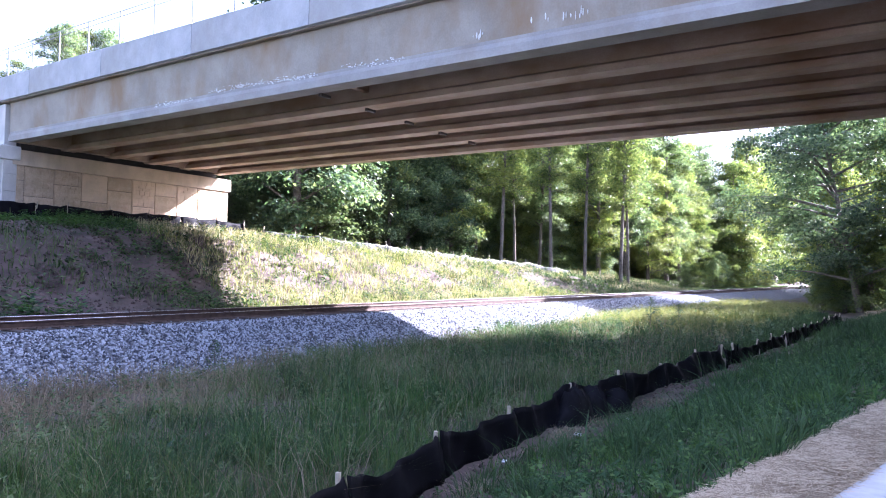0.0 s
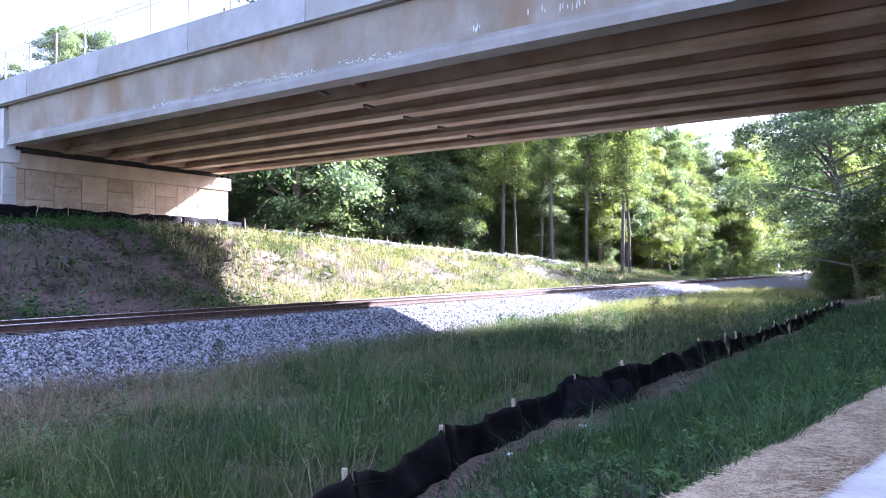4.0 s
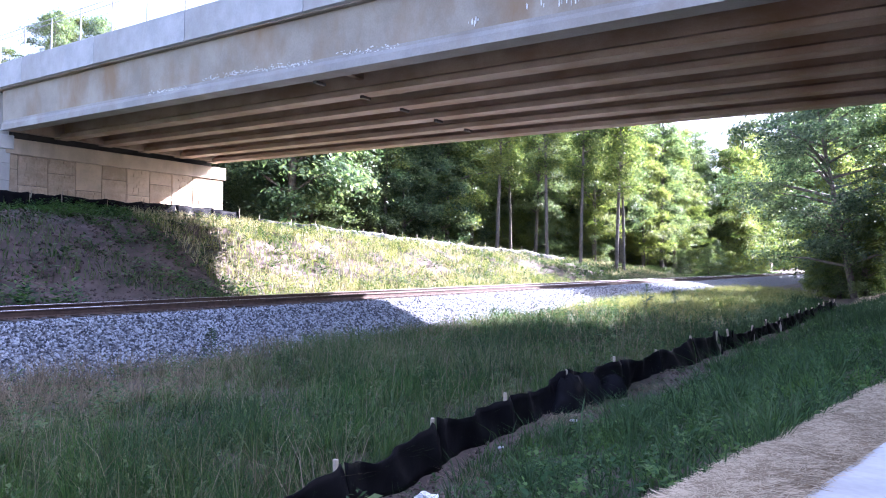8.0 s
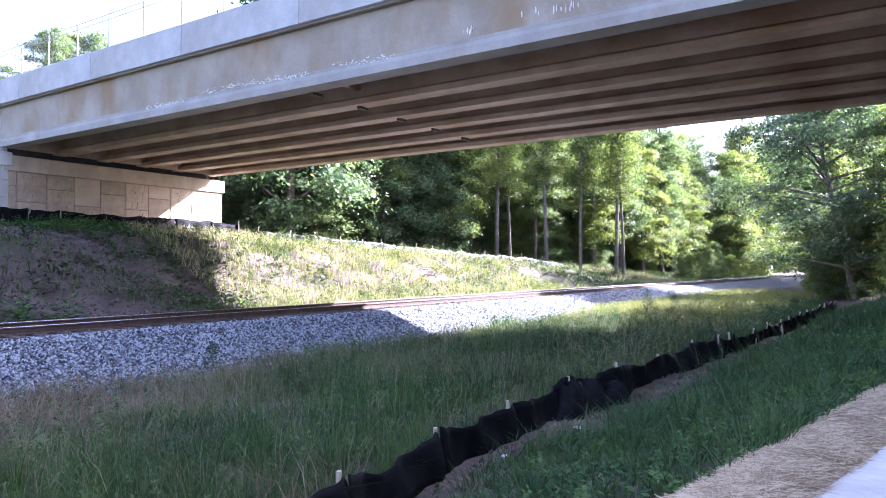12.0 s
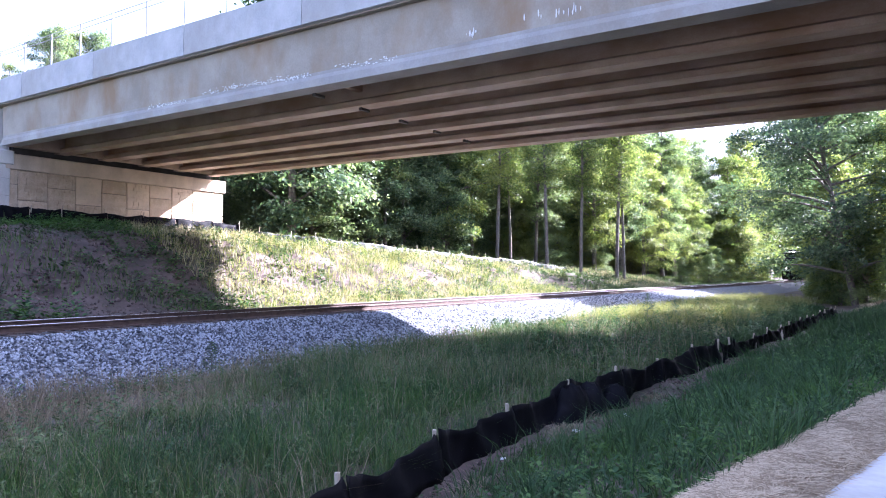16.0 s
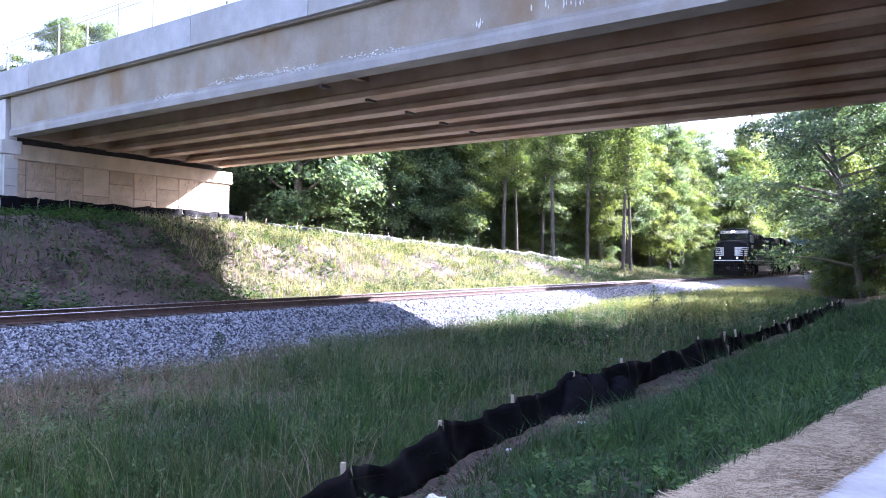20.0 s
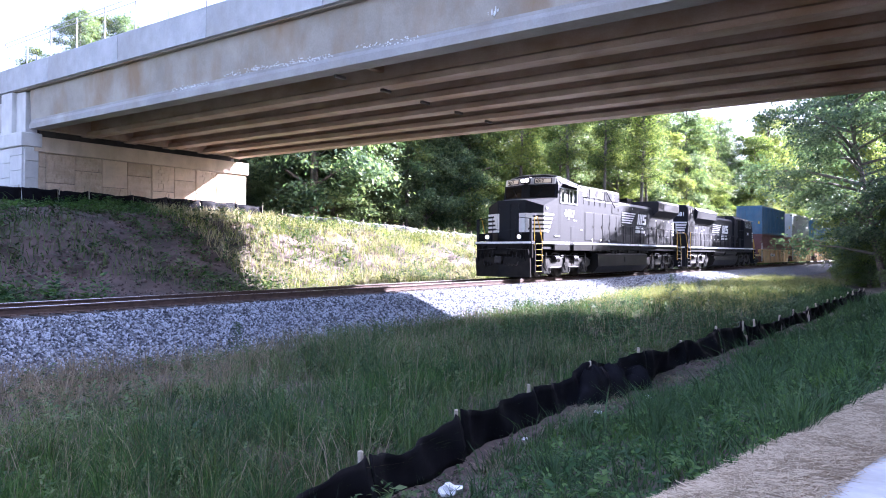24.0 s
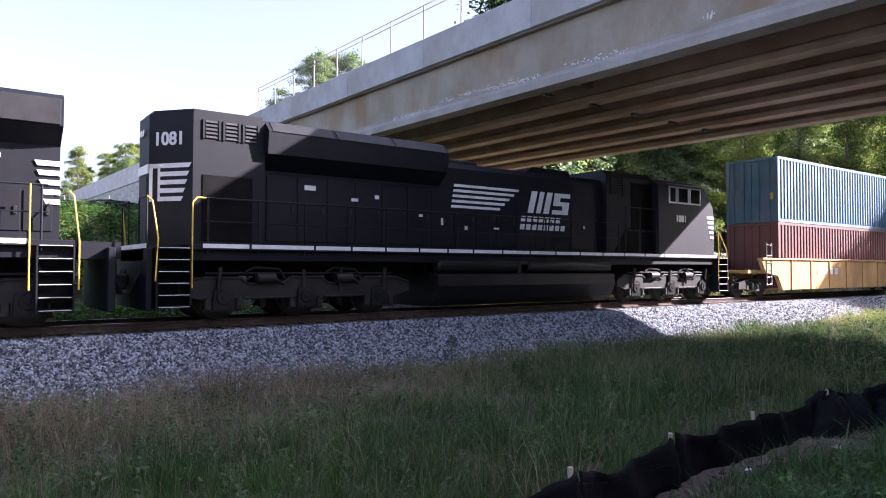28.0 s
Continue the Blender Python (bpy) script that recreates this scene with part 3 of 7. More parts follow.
for s in range(4):
    q = Geo()
    q.box(-0.06, 0.0, 0.012, 1.288, 0.012, 0.738, 0.012)
    for j in range(3):
        a, b = rp.uniform(0.05, 0.6), rp.uniform(0.5, 1.24)
        q.box(-0.06 - rp.uniform(0.01, 0.04), -0.05, min(a, b), max(a, b) + 0.04, 0.05 + 0.22 * j, 0.23 + 0.22 * j, 0.006)
    tiles.append(q.mesh("panel", PANEL_PALE))
half = Geo()
half.box(-0.06, 0.0, 0.012, 1.288, 0.012, 0.363, 0.012)
half_tile = half.mesh("panel", PANEL_PALE)
count = 0
for c in range(47):
    ya = 22.97 + 1.3 * c
    base = -4.3 + max(0, ya - 22) * 0.095
    z = 1.55 - (0.375 if c % 2 else 0)
    if c % 2:
        part("panel", half_tile, PANEL_PALE, wing, at=pose(-0.43, ya, 1.55 - 0.375))
    while z > base and z > -5:
        part("panel", tiles[rp.randrange(4)], PANEL_PALE, wing, at=pose(-0.43 - 0.02 * ((c + count) % 2), ya, z - 0.75))
        z -= 0.75
        count += 1

# near abutment behind the camera: plain wall that carries the girders
near_wall = Geo()
near_wall.box(-0.5, 13.0, Y0 - 1.2, Y0 + 0.9, -6, 0.0)
tagged(part("wall_near", near_wall, CONCRETE, at=BR), "plain concrete abutment wall", "retaining wall", kind="structure")

# ---- trees ----
def make_tree(name, seed, height, spread, base_clear, leaves, leaf_mat, leaf=0.2, lean=0.0, spray=0.5, limbs=2.0, girth=0.011):
    """A tapered trunk with limbs and twigs; flat, drooping sprays of small leaves hang on the twigs, with gaps between them."""
    rng = random.Random(seed)
    wood = Geo()
    tips = []
    r0 = height * girth + 0.05
    n = 9
    path = []
    wob = Vector((0, 0, 0))
    for i in range(n + 1):
        k = i / n
        wob += Vector((rng.uniform(-0.12, 0.12), rng.uniform(-0.12, 0.12), 0))
        path.append(Vector((lean * k * height * 0.2, 0, k * height * 0.95)) + wob * k)
    for i in range(n):
        wood.cyl(path[i], path[i + 1], r0 * (1 - i / n) ** 0.8 + 0.02, r0 * (1 - (i + 1) / n) ** 0.8 + 0.02, 9, caps=False)
    turn = rng.uniform(0, 6.28)
    count = int(height * limbs)
    for b in range(count):
        k = base_clear + (0.99 - base_clear) * (b + rng.random()) / count
        i = min(int(k * n), n - 1)
        p = path[i].lerp(path[i + 1], k * n - i)
        turn += 2.4 + rng.uniform(-0.5, 0.5)
        ln = spread * (1.12 - 0.85 * abs(k - (base_clear + 0.3)) / 0.65) * rng.uniform(0.4, 1.08)
        d = Vector((math.cos(turn), math.sin(turn), rng.uniform(0.15, 0.7))).normalized()
        q1 = p + d * ln * 0.5
        q2 = q1 + Vector((d.x, d.y, d.z * 0.35)).normalized() * ln * 0.5
        rr = 0.025 + 0.016 * ln
        wood.cyl(p, q1, rr, rr * 0.6, 5, caps=False)
        wood.cyl(q1, q2, rr * 0.6, 0.012, 5, caps=False)
        side = Vector((-d.y, d.x, 0)).normalized()
        for w in range(7):
            u = rng.uniform(0.3, 1.0)
            o = p.lerp(q1, u * 2) if u < 0.5 else q1.lerp(q2, u * 2 - 1)
            e = o + side * rng.choice((-1, 1)) * ln * rng.uniform(0.08, 0.36) * (1.25 - u) + Vector((d.x, d.y, 0)) * ln * 0.16 + Vector((0, 0, rng.uniform(-0.3, 0.35)))
            wood.cyl(o, e, 0.014, 0.006, 3, caps=False)
            tips.append((e, d, rng.uniform(0.6, 1.35)))
        tips.append((q2, d, 1.0))
    nr = np.random.RandomState(seed)
    m = len(tips)
    weight = np.array([q[2] ** 2 for q in tips])
    idx = nr.choice(m, leaves, p=weight / weight.sum())
    c0 = np.array([tuple(q[0]) for q in tips])
    dr = np.array([tuple(q[1]) for q in tips])
    sz = np.array([q[2] for q in tips]) * spray
    # each spray is a disc that tips outwards and down
    nrm = np.stack([dr[:, 0] * 0.45, dr[:, 1] * 0.45, np.ones(m)], 1) + nr.normal(0, 0.28, (m, 3))
    nrm /= np.linalg.norm(nrm, axis=1)[:, None]
    off = nr.normal(0, 1, (leaves, 3)) * sz[idx][:, None]
    flat = (off * nrm[idx]).sum(1)[:, None] * nrm[idx]
    c = c0[idx] + off - flat * 0.72
    c[:, 2] = np.maximum(c[:, 2], 0.15)
    ax = nr.normal(0, 1, (leaves, 3))
    nn = nrm[idx] + nr.normal(0, 0.5, (leaves, 3))
    nn /= np.linalg.norm(nn, axis=1)[:, None]
    ax -= (ax * nn).sum(1)[:, None] * nn
    ax /= np.linalg.norm(ax, axis=1)[:, None]
    bx = np.cross(nn, ax)
    L = leaf * nr.uniform(0.6, 1.3, leaves)[:, None]
    Wd = L * nr.uniform(0.45, 0.7, leaves)[:, None]
    v = np.stack([c - ax * L * 0.5, c - bx * Wd * 0.5 + nn * L * 0.1, c + ax * L * 0.5 - nn * L * 0.06, c + bx * Wd * 0.5 + nn * L * 0.1], 1).reshape(-1, 3)
    k = np.arange(leaves) * 4
    faces = np.concatenate([np.stack([k, k + 1, k + 2], 1), np.stack([k, k + 2, k + 3], 1)])
    t = thing(name, "tall broadleaf tree in full leaf beside the track", "tree", "woodland trees")
    part("trunk", wood, BARK, t)
    part("crown", fast_mesh("crown", v, faces, leaf_mat), leaf_mat, t)
    return t


PROTO = [
    make_tree("tree", 1, 21, 4.6, 0.16, 34000, LEAF, 0.23),
    make_tree("tree", 2, 24, 4.2, 0.18, 34000, LEAF_DARK, 0.23),
    make_tree("tree", 3, 18, 5.0, 0.08, 34000, LEAF, 0.23),
    make_tree("tree", 4, 22, 4.0, 0.26, 26000, LEAF_DARK, 0.22, 0.3, 0.5, 2.0, 0.007),
    make_tree("tree", 5, 15, 4.6, 0.05, 26000, LEAF, 0.22),
    make_tree("tree", 6, 8, 3.0, 0.03, 15000, LEAF, 0.19, 0.0, 0.4, 3.0),
    make_tree("tree", 7, 9, 3.4, 0.03, 16000, LEAF_DARK, 0.2, 0.0, 0.42, 3.0),
    make_tree("tree", 8, 25, 2.9, 0.36, 15000, LEAF, 0.22, 0.15, 0.5, 2.0, 0.0055),
    make_tree("tree", 9, 15.5, 8.2, 0.14, 52000, LEAF_SHADE, 0.21, 0.9, 0.6, 2.6),
    make_tree("tree", 10, 13, 3.9, 0.03, 30000, LEAF_DARK, 0.22, 0.0, 0.5, 2.6),
]
rt = random.Random(21)


def plant(kind, x, y, scale=1.0, label=""):
    if 40 < y < 100 and x < 52:
        scale *= np.interp(x, [38, 52], [0.6, 1.0])
    m = pose(x, y, float(ground_z(x, y)) - 0.12, 0, 0, rt.uniform(0, 360))
    if kind in used:
        ob = copy_thing(PROTO[kind], m)
    else:
        ob = PROTO[kind]
        used.add(kind)
        ob.matrix_basis = m
    ob.scale = (scale, scale, scale * rt.uniform(0.92, 1.08))
    if label:
        ob["label"] = label
    if kind in (5, 6):
        tagged(ob, label or "leafy shrub at the foot of the trees", "shrub", "woodland shrubs").name = "shrub"
    return ob


used = set()
FRONT = ([30, 60, 78, 100, 160], [42, 39, 31, 28.5, 28])
# the wood beyond the track: a ragged front, then depth behind it
for i in range(17):
    x = 34 + i * 6.0 + rt.uniform(-1.8, 1.8)
    plant(rt.choice((1, 3) if x < 56 else (0, 3, 2, 1)), x, np.interp(x, *FRONT) + rt.uniform(-1, 2.5), rt.uniform(0.85, 1.05))
for i in range(24):
    x = 30 + i * 4.6 + rt.uniform(-2, 2)
    plant(rt.choice((1, 1, 0) if x < 56 else (0, 1, 2, 2, 4)), x, np.interp(x, *FRONT) + 7 + rt.uniform(-2, 3), rt.uniform(0.85, 1.1))
for i in range(20):
    x = 33 + i * 6.2 + rt.uniform(-2, 2)
    plant(rt.choice((0, 1, 2)), x, np.interp(x, *FRONT) + 15 + rt.uniform(-3, 4), rt.uniform(0.95, 1.1))
for i in range(16):
    x = 36 + i * 8 + rt.uniform(-2, 2)
    plant(rt.choice((1, 2)), x, np.interp(x, *FRONT) + 25 + rt.uniform(-3, 4), rt.uniform(0.95, 1.1))
# undergrowth along the front of the wood and inside it
for i in range(44):
    x = 36 + i * 2.5 + rt.uniform(-1.5, 1.5)
    plant(rt.choice((5, 6)), x, np.interp(x, *FRONT) + rt.uniform(1, 4), rt.uniform(0.45, 0.9), "leafy shrub at the foot of the woodland trees")
for i in range(18):
    x = 32 + i * 5.2 + rt.uniform(-1.5, 1.5)
    plant(6, x, np.interp(x, *FRONT) + 9 + rt.uniform(-2, 4), rt.uniform(0.8, 1.2), "leafy shrub at the foot of the woodland trees")
for i in range(40):
    x = 34 + i * 3.1 + rt.uniform(-1.5, 1.5)
    plant(6, x, np.interp(x, *FRONT) + 5.5 + rt.uniform(-1.5, 2.5), rt.uniform(0.9, 1.4), "dark leafy shrub under the woodland trees")
for i in range(26):
    x = 34 + i * 5 + rt.uniform(-2, 2)
    plant(6, x, np.interp(x, *FRONT) + 19 + rt.uniform(-3, 3), rt.uniform(1.2, 1.7), "dark leafy shrub under the woodland trees")
# trees on the near side that close the view along the track
for x, y, k, s in ((72, 2.0, 4, 0.9), (80, 5.6, 2, 0.9), (92, 7.6, 0, 0.85), (54, 0.2, 2, 0.8), (108, 8.6, 2, 0.9), (130, 10.0, 0, 1.0),
                   (60, 3.6, 6, 0.75), (55, 2.8, 6, 0.65), (72, 5.2, 5, 0.8), (66, 4.4, 6, 0.65), (48, -3, 2, 0.8), (86, 6.4, 5, 0.9), (100, 8.0, 6, 0.9)):
    plant(k, x, y, s, "broadleaf tree hanging over the near side of the track" if k < 5 else "leafy shrub beside the track")
# far trees past the end of the track and beyond the approach road
for x, y, k, s in ((185, 27, 2, 1.1), (200, 30, 0, 1.0), (215, 33, 1, 1.0), (240, 26, 2, 1.1), (230, 10, 2, 1.0), (160, 31, 0, 1.0), (260, 20, 2, 1.2), (270, 32, 0, 1.2)):
    plant(k, x, y, s)
for i in range(19):
    x = 9 + i * 2.4 + rt.uniform(-1, 1)
    plant(rt.choice((2, 2, 4, 0)), x, 116 + rt.uniform(-5, 9), np.interp(x, [4, 10, 17, 24, 34, 50], [0.2, 0.26, 0.5, 0.62, 0.86, 1.05]) * rt.uniform(0.9, 1.12), "distant broadleaf tree beyond the approach road")
# one wide, leaning tree reaches out over the track
over = plant(8, 54.5, 3.4, 1.0, "wide dark green tree leaning out over the track")
over.matrix_basis = pose(54.5, 3.4, float(ground_z(54.5, 3.4)) - 0.12, 0, 0, 84)
plant(4, 74, 6.6, 0.95, "broadleaf tree hanging over the near side of the track")
plant(4, 88, 8.4, 1.0, "broadleaf tree hanging over the near side of the track")
# slender bare trunks at the front of the wood
for x, y, k, sc in ((47, 38.5, 7, 0.8), (54, 39, 3, 1.0), (58, 33.5, 7, 0.95), (62.6, 34.5, 7, 0.8), (61, 29.6, 7, 0.92), (64.5, 27.6, 7, 0.9), (68.5, 25.4, 7, 1.0), (70.5, 25.3, 7, 0.85)):
    plant(k, x, y, sc, "tall slender tree with a bare trunk before the wood")
# low-branched trees that close the front of the darker half of the wood
for i in range(13):
    x = 37.5 + i * 1.75 + rt.uniform(-0.7, 0.7)
    plant(9, x, 41.4 - 0.07 * (x - 33) + rt.uniform(-1.2, 1.2), rt.uniform(0.75, 1.1) / np.interp(x, [38, 52], [0.6, 1.0]), "low-branched dark green tree at the wood's edge")
# low leafy growth between and behind those trunks
for i in range(46):
    x = 36 + i * 0.95 + rt.uniform(-0.8, 0.8)
    plant(6 if x < 54 or i % 3 == 0 else 5, x, np.interp(x, *FRONT) + rt.uniform(0.6, 3.0), rt.uniform(0.4, 0.75), "leafy shrub at the foot of the woodland trees")
for i in range(16):
    x = 88 + i * 3.4 + rt.uniform(-1.5, 1.5)
    plant(5 if i % 2 else 6, x, 23.0 + rt.uniform(-0.6, 1.6), rt.uniform(0.3, 0.55), "leafy shrub at the foot of the woodland trees")
# tall trees behind the approach road, over the parapet
for x, y, k, sc in ((30, 81, 0, 0.6), (34, 80, 0, 0.85), (38.5, 79, 1, 0.92), (41, 82, 0, 1.08), (44, 81, 1, 1.0), (48, 80, 1, 1.0)):
    plant(k, x, y, sc / np.interp(x, [38, 52], [0.6, 1.0]), "tall tree behind the approach road")
# near-side growth added, mostly behind other trees, to shade the far track
for x, y, k, sc in ((78, 8.2, 7, 0.9), (83, 8.9, 7, 0.95), (88, 9.5, 7, 0.9), (94, 10.2, 7, 0.95), (101, 10.9, 7, 0.9), (109, 11.8, 7, 0.95), (118, 12.6, 7, 0.9), (81, 5.6, 1, 0.9), (90, 6.6, 1, 0.95), (98, 7.4, 1, 0.95), (86, 3.5, 0, 1.0)):
    plant(k, x, y, sc, "broadleaf tree added on the near side to shade the far track")
for x, y, sc, kd in ((56, 3.0, 0.7, 5), (62, 4.2, 0.8, 5), (58, 2.2, 1.0, 5), (47.5, -1.5, 1.2, 5), (60, 6.2, 0.4, 5), (66, 6.8, 0.45, 5), (74, 7.6, 0.5, 5), (57, 4.6, 0.55, 5)):
    plant(kd, x, y, sc, "dark leafy shrub hanging over the near side of the track")
for i in range(19):
    plant(6, 9 + i * 2.4 + rt.uniform(-1, 1), 106 + rt.uniform(-3, 3), rt.uniform(0.85, 1.2) * np.interp(9 + i * 2.4, [9, 16, 28], [0.3, 0.5, 1.1]), "leafy shrub beyond the approach road")
for x, y, sc in ((53, 102, 1.1), (58, 101.5, 1.2), (48, 104, 0.9)):
    plant(0, x, y, sc, "distant broadleaf tree beyond the approach road")
# unseen wood added on top of the near bank behind the viewer, to darken reflections
for i in range(34):
    plant(rt.choice((0, 2, 1)), -75 + i * 5.2 + rt.uniform(-2, 2), -27 - (i % 2) * 6 + rt.uniform(-2, 2), rt.uniform(0.75, 0.95), "unseen broadleaf tree added on the near bank to cut light")
for i in range(26):
    plant(6, -70 + i * 6.4 + rt.uniform(-2, 2), -22 + rt.uniform(-2, 2), rt.uniform(0.8, 1.1), "unseen leafy shrub added on the near bank to cut light")
# growth that closes the far end of the line
for i in range(16):
    x = 118 + i * 8
    plant(rt.choice((5, 6, 4)), x, x * 0.182 + rt.uniform(-1.5, 3.5), rt.uniform(1.0, 1.5), "leafy tree at the far bend of the line")
# trees out of view, added up the near bank to shade the slope
for x, y, k, sc in ((40, -6.8, 4, 1.2), (44, -7, 4, 1.25), (48, -7.5, 4, 1.25), (52, -7.2, 4, 1.1), (56, -7.6, 4, 1.05), (36, -6.8, 4, 1.1)):
    plant(k, x, y, sc, "unseen broadleaf tree added on the near bank to cut light")
for i in range(6):
    plant(5 if i % 2 else 6, 30.5 + i * 3.2, -6.0 - 0.4 * (i % 2), 1.35, "unseen leafy tree added on the near bank to shade the slope")
# mostly hidden near-side row added to shade the far track, and tall trees beyond it
for x, y, k, sc in ((85, 4, 0, 1.0), (90, 2, 2, 1.0), (97, 5, 2, 1.0), (104, 6, 0, 1.0), (112, 7.2, 2, 1.0), (120, 8.2, 2, 1.0), (128, 9, 0, 1.0), (138, 10, 2, 1.0), (150, 10.5, 2, 1.0)):
    plant(k, x, y, sc, "broadleaf tree added on the near side to shade the far track")
for x, y, k, sc in ((118, 25, 2, 1.15), (126, 24.5, 0, 1.2), (138, 25, 2, 1.3), (150, 25, 2, 1.4), (162, 26, 0, 1.4), (176, 27, 2, 1.5)):
    plant(k, x, y, sc)
for x, y, sc in ((172, 24.5, 1.3), (185, 25.5, 1.5), (200, 27, 1.6), (215, 29, 1.7), (235, 31.5, 1.8), (192, 24.8, 1.2)):
    plant(5, x, y, sc, "leafy tree at the far bend of the line")
for x, y, sc, k in ((60, 5.0, 0.55, 5), (64, 5.3, 0.6, 6), (70, 6.2, 0.6, 5), (56.5, 4.4, 0.5, 6)):
    plant(k, x, y, sc, "leafy shrub beside the track")

# ---- the train: everything in a vehicle's own space, x back along the train, -y towards the near side ----
def letters(text, size, depth, mat, name="lettering", heavy=0.012):
    cu = bpy.data.curves.new(name, "FONT")
    cu.body, cu.size, cu.extrude, cu.offset = text, size, depth, heavy
    tmp = bpy.data.objects.new("tmp", cu)
    scene.collection.objects.link(tmp)
    me = bpy.data.meshes.new_from_object(tmp.evaluated_get(bpy.context.evaluated_depsgraph_get()))
    bpy.data.objects.remove(tmp)
    bpy.data.curves.remove(cu)
    me.name = name
    me.materials.clear()
    me.materials.append(mat)
    return me


ON_NEAR = Euler((radians(90), 0, 0)).to_matrix().to_4x4()  # text upright on a wall that faces -y
ON_END = Euler((radians(90), 0, radians(-90))).to_matrix().to_4x4()  # text upright on a wall that faces -x


def slant_bar(g, x0, x1, z0, z1, y0, y1, lean0=0.5, lean1=0.5):
    """A flat bar on a side wall whose ends lean."""
    d = (z1 - z0)
    g.prism("y", [(x0, z0), (x1, z0), (x1 + lean1 * d, z1), (x0 + lean0 * d, z1)], y0, y1)


def wheelset(parent, x, r=0.53):
    """Two wheels on an axle, turning with the train."""
    w = Geo()
    for s in (-1, 1):
        w.cyl((0, s * 0.69, 0), (0, s * 0.83, 0), r, r - 0.012, 24)
        w.cyl((0, s * 0.66, 0), (0, s * 0.69, 0), r + 0.03, r + 0.03, 24)
        w.cyl((0, s * 0.83, 0), (0, s * 0.86, 0), r * 0.35, r * 0.3, 12)
        for k in range(5):
            a = 2 * math.pi * k / 5
            w.cyl((r * 0.6 * math.cos(a), s * 0.828, r * 0.6 * math.sin(a)), (r * 0.6 * math.cos(a), s * 0.84, r * 0.6 * math.sin(a)), 0.07, 0.06, 8)
    w.cyl((0, -0.7, 0), (0, 0.7, 0), 0.09, 0.09, 10)
    ob = part("wheelset", w, WHEEL, parent, at=pose(x, 0, r))
    WHEELS.append((ob, x, r))
    return ob


WHEEL = surf("wheel_steel", (0.02, 0.018, 0.016), (0.06, 0.05, 0.042), 3, 0.65, 0.2, spec=0.25)
WHEELS = []
DARK = surf("dark_recess", (0.003, 0.003, 0.003), (0.008, 0.008, 0.008), 4, 0.8, 0.05, spec=0.1)


